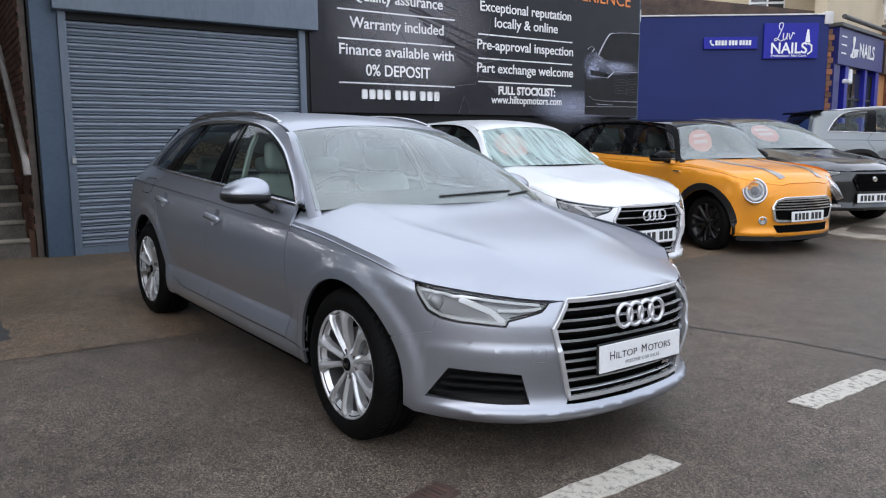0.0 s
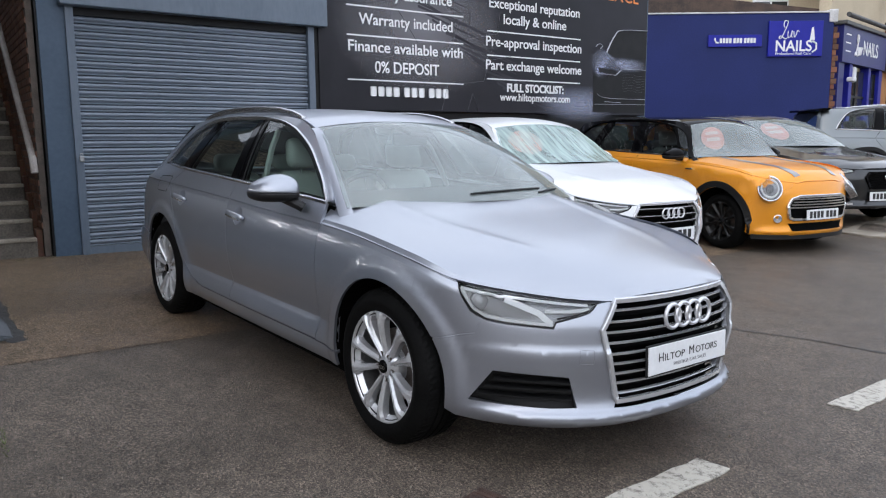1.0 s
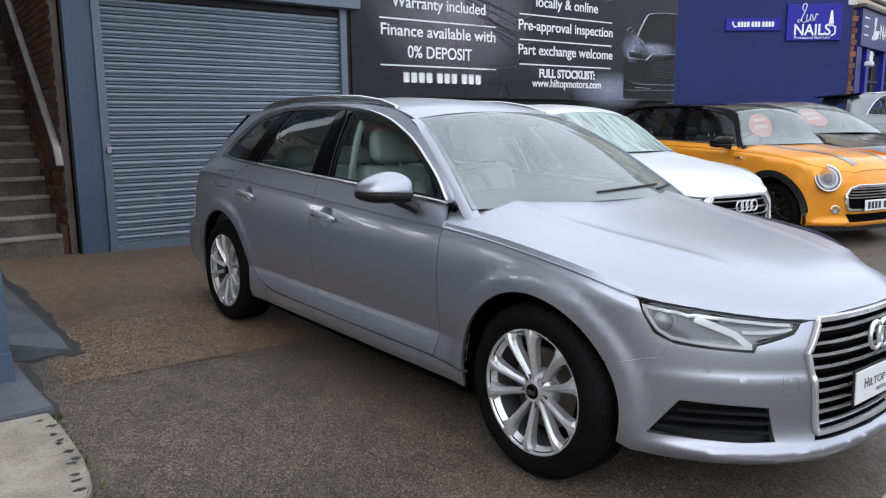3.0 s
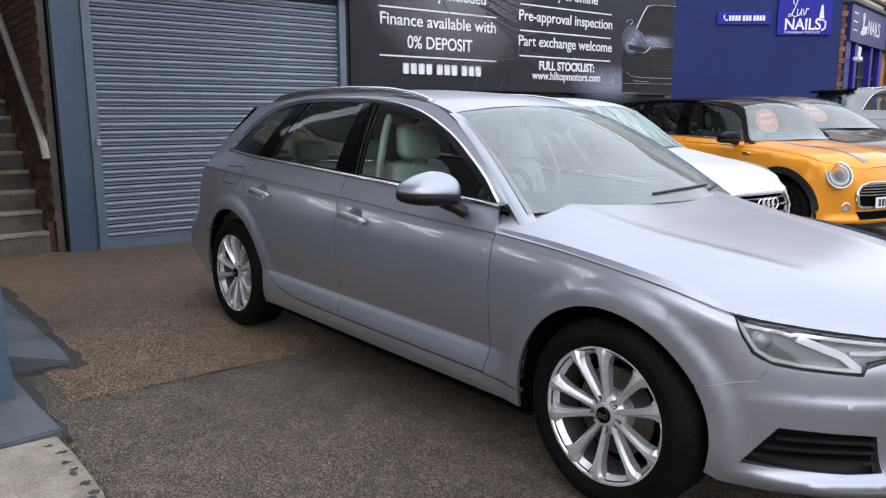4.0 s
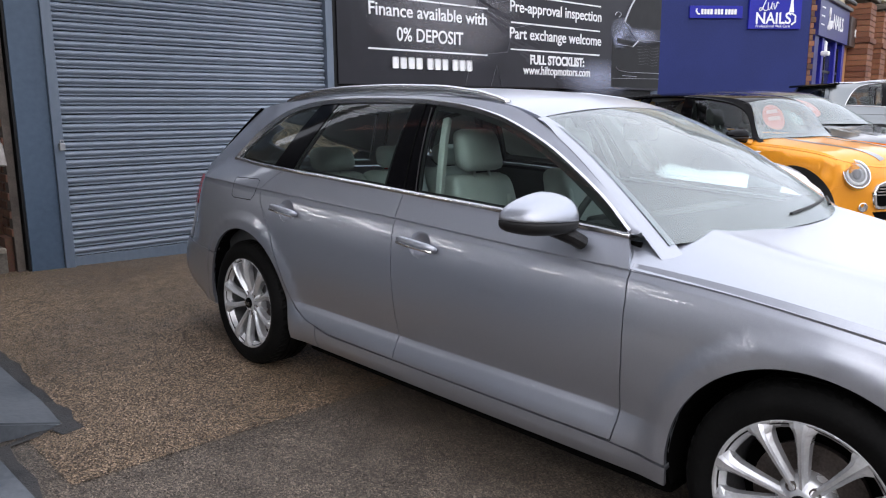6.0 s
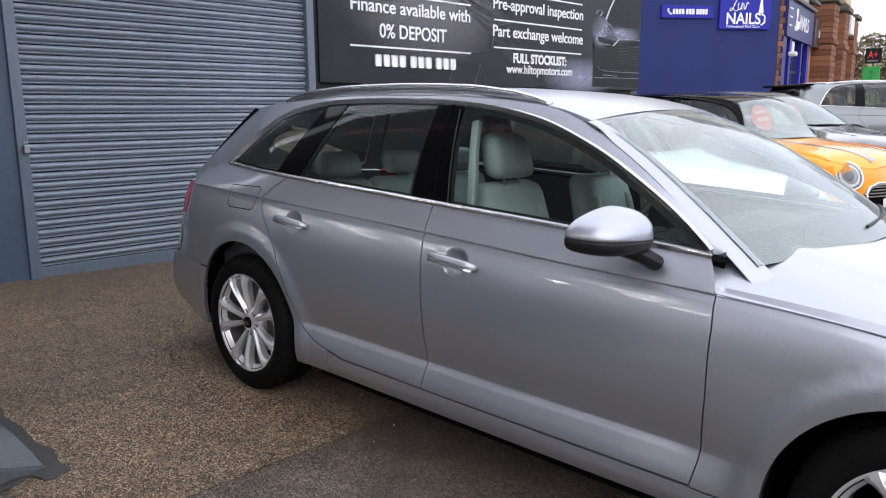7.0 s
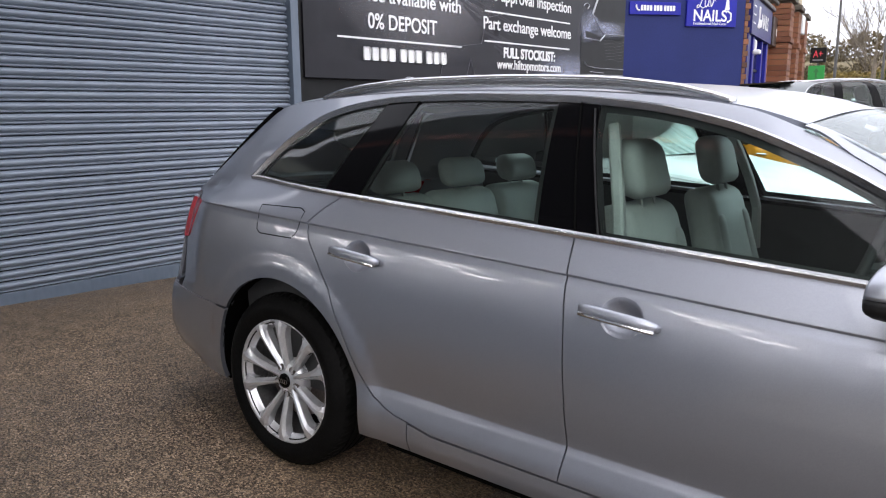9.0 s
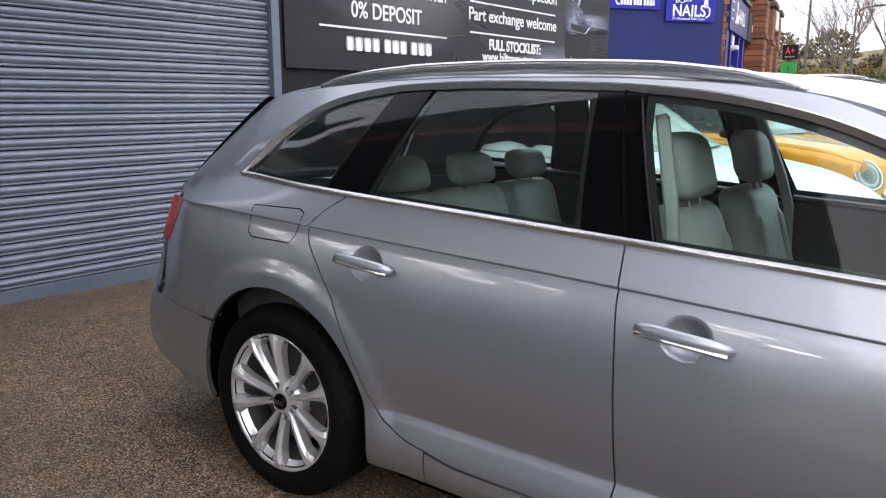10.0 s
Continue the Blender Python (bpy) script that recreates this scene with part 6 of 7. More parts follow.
def lower_mirror_bm(c, sg, k=1.0):
    bm = bmesh.new()
    cols, rows = 24, 6
    grid = []
    for i in range(rows + 1):
        th = i / rows
        row = []
        for j in range(cols):
            ph = 2 * math.pi * j / cols
            x = math.copysign(abs(math.cos(ph)) ** (0.6 if math.cos(ph) > 0 else 0.35), math.cos(ph))
            y = math.copysign(abs(math.sin(ph)) ** 0.75, math.sin(ph))
            x *= 0.135 if x > 0 else 0.055
            q = 1.006 - 0.42 * th**4
            row.append(bm.verts.new(c + k * Vector(((x - 0.01 - 0.035 * y) * q, sg * y * 0.128 * q, -0.0165 - 0.052 * th))))
        grid.append(row)
    for i in range(rows):
        for j in range(cols):
            bm.faces.new((grid[i][j], grid[i][(j + 1) % cols], grid[i + 1][(j + 1) % cols], grid[i + 1][j]))
    bm.faces.new(grid[-1])
    bm.faces.new(grid[0])
    bmesh.ops.recalc_face_normals(bm, faces=bm.faces)
    return bm


def make_seat(car, at, material, rear, tall, full):
    """A seat of cushion, backrest and head restraint, facing +x; tall: from the floor to the top of the restraint."""
    seat = new("rear_seat" if rear else "front_seat")
    seat.parent = car
    seat.location = at
    k = tall / 0.92
    w = 0.222 if rear else 0.25
    part("cushion", box_bm(-0.26, 0.27, -w, w, 0.06 * k, 0.24 * k, 0.055, seg=3), material, seat, smooth=True)
    def lean(bm, dx):
        for v in bm.verts:
            v.co.x -= dx * (v.co.z - 0.2)
        return bm
    bm = box_bm(-0.30, -0.17, -w, w, 0.18 * k, 0.72 * k, 0.05, seg=3)
    for v in bm.verts:
        t = (v.co.z / k - 0.18) / 0.54
        v.co.y *= 1.0 - (0.24 if not rear else 0.05) * max(0, t) ** 2
    part("backrest", lean(bm, 0.30), material, seat, smooth=True)
    for sy in (-1, 1):
        bm = box_bm(-0.265, -0.158, sy * (w - 0.085) - 0.045, sy * (w - 0.085) + 0.045, 0.22 * k, 0.64 * k, 0.035, seg=3)
        for v in bm.verts:
            v.co.y *= 1.0 - 0.2 * max(0, (v.co.z / k - 0.18) / 0.54) ** 2
        if not rear:
            part("bolster", lean(bm, 0.30), material, seat, smooth=True)
        else:
            bm.free()
    bm = box_bm(-0.26, -0.16, -0.135, 0.135, 0.735 * k, (0.92 if not rear else 0.87) * k, 0.045, seg=3)
    for v in bm.verts:
        t = max(0, (v.co.z / k - 0.74) / 0.18)
        v.co.y *= 1.0 - 0.15 * t * t
    part("head_restraint", lean(bm, 0.27), material, seat, smooth=True)
    for sy in (-0.05, 0.05):
        part("restraint_post", tube_bm([(-0.335, sy, 0.66 * k), (-0.365, sy, 0.78 * k)], 0.006, 8), STEEL, seat)

# ---- the silver estate in front ----
SAME = [(-4.0, -4.0), (1.0, 1.0)]
hero, _ = build_car("estate_car", "silver metallic estate car parked before the garage shutter", dict(
    wx=SAME, wz=[(0.0, 0.0), (2.0, 2.0)], wy=1.0, paint=SILVER, full=True, rails=SATIN, wheel_y=0.902, seat=SEAT_GREY, mirror=SILVER, mirror_k=0.85, category="estate car",
    wheels=dict(radius=0.335, rim=0.236, width=0.225)))
hero.matrix_basis = LOT

# ---- the white hatchback ----
CITY_X = [(-4.0, -3.30), (-3.88, -3.17), (-3.25, -2.90), (-2.82, -2.469), (-2.40, -2.05), (-1.66, -1.48), (-1.16, -1.10), (-0.53, -0.60), (-0.40, -0.42), (0.0, 0.0), (0.40, 0.39), (0.872, 0.79), (1.0, 0.9)]
white_car, _ = build_car("hatchback", "white hatchback with a red price sticker in the windscreen", dict(
    wx=CITY_X, wz=[(0.0, 0.0), (0.335, 0.31), (0.70, 0.70), (0.89, 0.905), (1.0, 1.0), (1.42, 1.40), (1.6, 1.56)], wy=0.945, paint=WHITE_PAINT, wheel_y=0.825, trim=GLOSS_BLACK, mirror=WHITE_PAINT, mirror_k=0.8, screen=RAIN_GLASS, category="hatchback car", slats=7, emblem=0.9, plate_z=0.46,
    wheels=dict(radius=0.31, rim=0.222, width=0.2)))
white_car.matrix_basis = on_ground(-2.27, 3.28, -6.0) @ Matrix.Scale(1.06, 4)

# ---- the orange hatchback with the black roof ----
MINI_X = [(-4.0, -3.15), (-3.88, -3.08), (-3.25, -2.88), (-2.82, -2.495), (-2.40, -2.08), (-1.66, -1.40), (-1.16, -0.80), (-0.53, -0.50), (-0.40, -0.40), (0.0, 0.0), (0.40, 0.365), (0.872, 0.66), (1.0, 0.76)]
MINI_Z = [(0.0, 0.0), (0.335, 0.308), (0.60, 0.615), (0.70, 0.755), (0.765, 0.835), (0.887, 0.935), (1.0, 1.0), (1.40, 1.42), (1.48, 1.485), (1.6, 1.56)]
orange_car, mini_warp = build_car("small_hatchback", "orange small hatchback with black roof and grey bonnet stripes", dict(
    wx=MINI_X, wz=MINI_Z, wy=0.94, paint=ORANGE_PAINT, top=GLOSS_BLACK, wheel_y=0.81, trim=CHROME, top_trim=GLOSS_BLACK, cladding=True, sill=PLASTIC, mirror=GLOSS_BLACK, mirror_k=0.82, arch_k=0.83, style="plain", lamp="round", category="hatchback car", plate_z=0.435, plate_out=0.03,
    wheels=dict(radius=0.308, rim=0.215, width=0.19, alloy=ALLOY_BLACK)))
orange_car.matrix_basis = on_ground(-2.22, 6.30, -10.0) @ Matrix.Scale(1.07, 4)


def nose_point(warp, y, z, out=0.0):
    p = offset_points(lambda a, b: warp(skin(a, b)), [(s_of_y(abs(y)) * (-1 if y > 0 else 1), z)], out)[0]
    return p


for sg in (-1, 1):
    c = nose_point(mini_warp, sg * 0.70, 0.655, 0.014)
    lamp = new("headlamp")
    lamp.parent = orange_car
    lamp.matrix_basis = Matrix.Translation(c) @ pose(0, 0, 0, 0, 0, 90 + sg * 44) @ pose(0, 0, 0, -38, 0, 0) @ Matrix.Diagonal((1.08, 1.1, 1.42, 1))
    part("ring", disc_bm([(0.104, 0.05), (0.113, 0.0), (0.116, -0.012), (0.111, -0.018), (0.104, -0.014)], 40), SATIN, lamp, "chrome lamp ring", smooth=True)
    part("bowl", disc_bm([(0.0, 0.0), (0.05, -0.002), (0.085, -0.006), (0.092, -0.014), (0.102, -0.016)], 40), LAMP_GREY, lamp, smooth=True)
    part("daylight_ring", disc_bm([(0.068, -0.004), (0.070, -0.016), (0.082, -0.018), (0.086, -0.006)], 36), LAMP_WHITE, lamp, "white daylight ring", smooth=True)
    part("projector", disc_bm([(0.0, -0.036), (0.02, -0.032), (0.034, -0.020), (0.040, 0.0)], 28), INK_GREY, lamp, smooth=True)
    g = part("lens", disc_bm([(0.0, -0.044), (0.04, -0.040), (0.08, -0.028), (0.102, -0.017)], 40), LAMP_GLASS, lamp, smooth=True)
    g.visible_shadow = False
    c = nose_point(mini_warp, sg * 0.60, 0.40, 0.0)
    fog = new("fog_lamp")
    fog.parent = orange_car
    fog.matrix_basis = Matrix.Translation(c) @ pose(0, 0, 0, 0, 0, 90 + sg * 30)
    part("ring", disc_bm([(0.036, 0.03), (0.046, 0.0), (0.046, -0.008), (0.036, -0.006)], 28), CHROME, fog, smooth=True)
    part("lens", disc_bm([(0.0, 0.0), (0.036, -0.003)], 28), LAMP_SILVER, fog)
    # bonnet stripes
    m_bonnet = lambda a, b: mini_warp(bonnet(a, b))
    o = [(0.70, sg * 0.27), (0.4, sg * 0.30), (0.0, sg * 0.33), (-0.40, sg * 0.35), (-0.40, sg * 0.44), (0.0, sg * 0.425), (0.4, sg * 0.395), (0.70, sg * 0.36)]
    mesh_part("bonnet_stripe", panel_mesh("bonnet_stripe", [o], m_bonnet, 0.03, depth=0.002, shift=-0.004, centre=(-0.2, 0, -1.5)), shader("stripe_grey", (0.26, 0.25, 0.25), 0.3, 0.3, 0.8), orange_car, "dark grey stripe")
    # wing vents
    pts = [mini_warp(side(-0.50 + 0.03 * k, 0.80)) for k in range(5)]
    part("wing_vent", tube_bm([Vector((p.x, sg * abs(p.y) + sg * 0.006, p.z)) for p in pts], 0.022, 8, flat=0.5), CHROME, orange_car)
mg = new("grille")
mg.parent = orange_car
lip = [(-s_of_y(0.55), 0.66), (-s_of_y(0.55), 0.725), (s_of_y(0.55), 0.725), (s_of_y(0.55), 0.66)]
mesh_part("bonnet_lip", panel_mesh("bonnet_lip", [straight(lip + lip[:1], 8)[:-1]], lambda a, b: mini_warp(skin(a, b)), 0.04, depth=0, shift=0.006), ORANGE_PAINT, orange_car)
m_skin = lambda a, b: mini_warp(skin(a, b))
hexa = straight([(-s_of_y(0.50), 0.52), (-s_of_y(0.46), 0.575), (-s_of_y(0.36), 0.598), (s_of_y(0.36), 0.598), (s_of_y(0.46), 0.575), (s_of_y(0.50), 0.52), (s_of_y(0.47), 0.41), (s_of_y(0.42), 0.395), (-s_of_y(0.42), 0.395), (-s_of_y(0.47), 0.41), (-s_of_y(0.50), 0.52)], 8)
ribbon("frame", offset_points(m_skin, hexa, 0.008), 0.030, 0.024, CHROME, mg, (1, 0, 0))
mesh_part("backing", panel_mesh("backing", [hexa[:-1]], m_skin, 0.03, depth=0.004, shift=-0.005), GAP_BLACK, mg)
for i in range(4):
    z = 0.505 + 0.024 * i
    half = s_of_y(0.485 - 0.022 * i)
    ribbon("slat", offset_points(m_skin, [(-half + 2 * half * k / 14, z) for k in range(15)], 0.010), 0.014, 0.014, CHROME, mg, (0.2, 0, 1))
low = straight([(-s_of_y(0.48), 0.352), (s_of_y(0.48), 0.352), (s_of_y(0.42), 0.270), (-s_of_y(0.42), 0.270)], 6)
mesh_part("lower_intake", panel_mesh("lower_intake", [low], m_skin, 0.03, depth=0.006, shift=-0.007), GAP_BLACK, mg)
splitter = [(-s_of_x(0.42) + 2 * s_of_x(0.42) * k / 24, 0.205) for k in range(25)]
ribbon("lower_spoiler", offset_points(m_skin, splitter, 0.004), 0.05, 0.03, PLASTIC, orange_car)

# ---- the dark grey saloon ----
dark_car, dark_warp = build_car("saloon_car", "dark grey saloon car with black grille and sloping bonnet", dict(
    wx=[(-4.0, -3.9), (-2.82, -2.835), (-1.16, -1.25), (-0.53, -0.60), (0.0, 0.0), (0.872, 0.82), (1.0, 0.94)], wz=[(0.0, 0.0), (0.335, 0.335), (0.70, 0.72), (1.0, 0.985), (1.42, 1.40), (1.6, 1.55)], wy=1.0, paint=GREY_PAINT, wheel_y=0.885, trim=GLOSS_BLACK, mirror=GREY_PAINT, style="plain", category="saloon car", plate_z=0.38,
    wheels=dict(radius=0.335, rim=0.25, width=0.22)))
dark_car.matrix_basis = on_ground(-2.56, 8.74, -20.0) @ Matrix.Scale(1.07, 4)
d_skin = lambda a, b: dark_warp(skin(a, b))
dg = new("grille")
dg.parent = dark_car
oval = straight([(-s_of_y(0.26), 0.655), (s_of_y(0.26), 0.655), (s_of_y(0.31), 0.60), (s_of_y(0.25), 0.475), (-s_of_y(0.25), 0.475), (-s_of_y(0.31), 0.60), (-s_of_y(0.26), 0.655)], 6)
ribbon("frame", offset_points(d_skin, oval, 0.006), 0.024, 0.02, GLOSS_BLACK, dg, (1, 0, 0))
mesh_part("backing", panel_mesh("backing", [oval[:-1]], d_skin, 0.06, depth=0, shift=-0.003), GAP_BLACK, dg)
for i in range(6):
    z = 0.492 + 0.028 * i
    ribbon("slat", offset_points(d_skin, [(-s_of_y(0.25) + 2 * s_of_y(0.25) * k / 12, z) for k in range(13)], 0.005), 0.008, 0.01, GLOSS_BLACK, dg)
part("badge", disc_bm([(0.0, -0.012), (0.03, -0.010), (0.036, 0.0)], 24), CHROME, dg).matrix_basis = Matrix.Translation(nose_point(dark_warp, 0.0, 0.60, 0.01)) @ pose(0, 0, 0, 0, 0, 90)
for sg in (-1, 1):
    o = [(sg * s_of_y(0.45), 0.30), (sg * s_of_x(0.50), 0.29), (sg * s_of_x(0.52), 0.40), (sg * s_of_y(0.52), 0.37)]
    mesh_part("air_intake", panel_mesh("air_intake", [o], d_skin, 0.06, depth=0, shift=-0.003), GAP_BLACK, dark_car)
    ribbon("intake_blade", offset_points(d_skin, [(sg * s_of_y(0.45), 0.285), (sg * s_of_y(0.60), 0.28), (sg * s_of_x(0.50), 0.28)], 0.006), 0.03, 0.012, SATIN, dark_car)

# ---- the grey sport utility vehicle on the raised paving ----
suv, suv_warp = build_car("utility_vehicle", "slate grey sport utility vehicle with silver roof rails", dict(
    wx=[(-4.0, -3.72), (-3.88, -3.62), (-3.26, -3.30), (-2.82, -2.68), (-1.66, -1.60), (-1.16, -1.05), (-0.53, -0.50), (0.0, 0.0), (0.872, 0.86), (1.0, 0.98)], wz=[(0.0, 0.0), (0.335, 0.36), (0.70, 0.86), (0.89, 1.05), (1.0, 1.17), (1.28, 1.59), (1.40, 1.66), (1.6, 1.76)], wy=1.0, paint=SUV_PAINT, wheel_y=0.88, rails=SATIN, trim=CHROME, sill=PLASTIC, cladding=True, mirror=GLOSS_BLACK, category="sport utility vehicle", slats=4, emblem=0.6,
    wheels=dict(radius=0.36, rim=0.24, width=0.22)))
suv.matrix_basis = pose(-2.36, 14.3, ground_z(-2.36, 14.3), 0, 0, 51.0)
e = suv_warp(roof(-3.26, 0.0))
bm = prism_bm([(e.x + 0.12, e.z + 0.012), (e.x - 0.10, e.z - 0.004), (e.x - 0.13, e.z - 0.035), (e.x - 0.08, e.z - 0.045), (e.x + 0.10, e.z - 0.03)], -0.62, 0.62)
bmesh.ops.bevel(bm, geom=list(bm.edges), offset=0.012, segments=2, affect="EDGES")
part("spoiler", bm, GLOSS_BLACK, suv, "gloss black roof spoiler")

# ---- price stickers inside the windscreens ----
for owner, warp_of, w0 in ((white_car, None, -0.56), (orange_car, None, -0.50), (dark_car, None, -0.50)):
    X = CITY_X if owner is white_car else MINI_X if owner is orange_car else [(-4.0, -3.9), (-2.82, -2.835), (-1.16, -1.25), (-0.53, -0.60), (0.0, 0.0), (0.872, 0.82), (1.0, 0.94)]
    Z = [(0.0, 0.0), (0.335, 0.31), (0.70, 0.70), (0.89, 0.905), (1.0, 1.0), (1.42, 1.40), (1.6, 1.56)] if owner is white_car else MINI_Z if owner is orange_car else [(0.0, 0.0), (0.335, 0.335), (0.70, 0.72), (1.0, 0.985), (1.42, 1.40), (1.6, 1.55)]
    fx, fz = smooth_curve(X), smooth_curve(Z)
    sc = lambda a, b: (lambda p: Vector((fx(p.x), p.y * (1.0 if owner is dark_car else 0.943), fz(p.z))))(screen(a, b))
    disc = [(0.50 + 0.30 * math.sin(2 * math.pi * k / 28), w0 + 0.27 * math.cos(2 * math.pi * k / 28)) for k in range(28)]
    st = mesh_part("price_sticker", panel_mesh("price_sticker", [disc], sc, (0.1, 0.1), depth=0, shift=0.008, centre=(-1.6, 0, 0.6)), STICKER_RED, owner, "round red price sticker")
    for dz in (0.10, -0.06):
        barp = [(0.50 + dz - 0.045, w0 - 0.15), (0.50 + dz - 0.045, w0 + 0.15), (0.50 + dz + 0.045, w0 + 0.15), (0.50 + dz + 0.045, w0 - 0.15)]
        mesh_part("sticker_bar", panel_mesh("sticker_bar", [barp], sc, (0.1, 0.1), depth=0, shift=0.006, centre=(-1.6, 0, 0.6)), STICKER_PALE, st)
far_car = copy_thing(white_car, on_ground(-6.2, 34.0, -80.0))
tagged(far_car, "white hatchback parked far along the street", "hatchback car")

# ---- paved edge beside the camera's way ----
def lot_patch(name, outline, z_of, thick, material, label, category):
    """A slab on the forecourt: its outline in plan, the height of its top, its thickness."""
    bm = bmesh.new()
    top = [bm.verts.new((x, y, ground_z(x, y) + z_of(x, y))) for x, y in outline]
    low = [bm.verts.new((x, y, ground_z(x, y) + z_of(x, y) - thick)) for x, y in outline]
    bm.faces.new(top)
    for i in range(len(top)):
        j = (i + 1) % len(top)
        bm.faces.new((top[i], low[i], low[j], top[j]))
    bmesh.ops.recalc_face_normals(bm, faces=bm.faces)
    es = [e for e in bm.edges if all(v in top for v in e.verts)]
    bmesh.ops.bevel(bm, geom=es, offset=0.008, segments=2, affect="EDGES")
    return tagged(part(name, bm, material), label, category, kind="structure")


rng = random.Random(11)
wob = lambda a: a * rng.uniform(-1, 1)
edge = [(-2.62 - 0.2 * i, -1.885 + wob(0.012)) for i in range(19)]
lot_patch("ramp", [(-2.62, -1.9)] + edge[1:] + [(-6.1, -2.75), (-2.66, -2.75)], lambda x, y: 0.015 + 0.26 * max(0.0, -1.88 - y), 0.25, PAINTED_CONCRETE, "grey-blue painted concrete ramp with tar-edged rim", "concrete ramp")
bm = bmesh.new()
outer = [(-2.53 + wob(0.02), -1.93)] + [(-2.55 - 0.115 * i, -1.815 + wob(0.028)) for i in range(31)]
inner = [(-2.60, -1.96)] + [(-2.62 - 0.112 * i, -1.90) for i in range(31)]
for i in range(31):
    q = [bm.verts.new((x, y, ground_z(x, y) + h)) for (x, y), h in ((outer[i], 0.006), (outer[i + 1], 0.006), (inner[i + 1], 0.018), (inner[i], 0.018))]
    bm.faces.new(q)
bmesh.ops.remove_doubles(bm, verts=bm.verts, dist=0.0005)
tagged(part("tar_seal", bm, TAR, smooth=True), "rough black tar seal along the ramp", "tar seam", kind="structure")
bm = bmesh.new()
pts = [(-2.62, -1.93), (-2.57, -2.02), (-2.55, -2.12), (-2.40, -2.14), (-2.2, -2.135), (-2.0, -2.15), (-1.8, -2.15), (-1.66, -2.145)]
for (x0, y0), (x1, y1) in zip(pts, pts[1:]):
    q = [bm.verts.new((x, y, ground_z(x, y) + 0.0065)) for x, y in ((x0, y0 + wob(0.015)), (x1, y1 + wob(0.015)), (x1 - 0.01, y1 - 0.09), (x0 - 0.01, y0 - 0.09))]
    bm.faces.new(q)
bmesh.ops.remove_doubles(bm, verts=bm.verts, dist=0.02)
tagged(part("tar_seal", bm, TAR, smooth=True), "rough black tar seal beside the painted step", "tar seam", kind="structure")
lot_patch("painted_step", [(-1.69, -2.175), (-2.0, -2.19), (-2.52, -2.20), (-2.66, -2.75), (-6.1, -2.75), (-6.1, -4.3), (-1.70, -4.3), (-1.66, -2.42)], lambda x, y: 0.045, 0.2, PAINTED_CONCRETE, "grey-blue painted concrete step at the office", "concrete step")
kerb = [(-1.655, -2.205), (-1.45, -2.195), (-1.25, -2.195), (-1.08, -2.20), (-0.94, -2.215), (-0.83, -2.235), (-0.74, -2.27), (-0.68, -2.33), (-0.64, -2.42), (-0.62, -2.6), (-0.62, -4.3), (-1.655, -4.3)]
lot_patch("pavement_kerb", kerb, lambda x, y: 0.035, 0.2, CONCRETE, "worn pale concrete pavement with a rounded corner", "concrete pavement")
for k in range(11):
    x = -1.55 + 0.075 * k + wob(0.03)
    y = -2.24 - (0.03 if k > 7 else 0.0) + wob(0.015)
    o = [(x + 0.014 * math.cos(a) * rng.uniform(0.2, 1.5), y + 0.022 * math.sin(a) * rng.uniform(0.2, 1.4), ground_z(x, y) + 0.0375) for a in (2 * math.pi * j / 9 for j in range(9))]
    tagged(fan("tar_spot", o, TAR, None), "black tar spot on the concrete kerb", "tar spot", "tar spots on the kerb", "structure")
# tufts of weed in the joint
weed = vary(shader("weed_green", (0.07, 0.10, 0.03), 0.7), (0.05, 0.07, 0.02), (0.12, 0.14, 0.05), 20)
bm = bmesh.new()
for k in range(230):
    t = rng.random()
    x, y = (-1.62 + 0.9 * t, -2.185 - 0.07 * max(0, t - 0.75) + wob(0.012)) if k > 50 else (-1.66 + wob(0.03), -2.17 + wob(0.02))
    if k >= 160:
        x, y = -6.03 + wob(0.02), -1.55 + 0.75 * t
    a, h = rng.uniform(0, 6.28), rng.uniform(0.006, 0.022)
    z = ground_z(x, y) + 0.004
    v = [bm.verts.new(p) for p in ((x, y, z), (x + 0.006 * math.cos(a), y + 0.006 * math.sin(a), z), (x + 0.012 * math.cos(a + 0.6), y + 0.012 * math.sin(a + 0.6), z + h))]
    bm.faces.new(v)
tagged(part("weeds", bm, weed), "tiny green weeds and moss in the kerb joint", "weeds", kind="stuff")
bm = box_bm(-0.14, 0.14, -0.14, 0.14, 0.0, 2.75, 0.006)
post = part("office_post", bm, BLUE_PAINT)
part("base_shoe", box_bm(-0.146, 0.146, -0.146, 0.146, -0.01, 0.14, 0.004), BLUE_PAINT, post)
moved(tagged(post, "blue-grey painted square post on the office step", "post"), pose(-2.29, -2.40, ground_z(-2.29, -2.40) + 0.045))

# loose small stones and a drain cover
bm = bmesh.new()
for k in range(420):
    x, y = rng.uniform(-5.8, 2.6), rng.uniform(-2.4, 2.2)
    r, z = rng.uniform(0.003, 0.009), ground_z(x, y) + 0.006
    m = Matrix.Translation((x, y, z)) @ Euler((rng.uniform(0, 3), rng.uniform(0, 3), 0)).to_matrix().to_4x4() @ Matrix.Diagonal((r, r * 0.7, r * 0.5, 1))
    bmesh.ops.create_icosphere(bm, subdivisions=1, radius=1.0, matrix=m)
tagged(part("grit", bm, CONCRETE), "scattered pale grit on the asphalt", "grit", kind="stuff")
cover = tagged(new("drain_cover"), "small rusty iron stopcock cover in the asphalt", "drain cover")
cover.matrix_basis = pose(0.66, -0.90, ground_z(0.66, -0.90), 0, 1.0, 12) @ Matrix.Diagonal((0.85, 0.8, 1, 1))
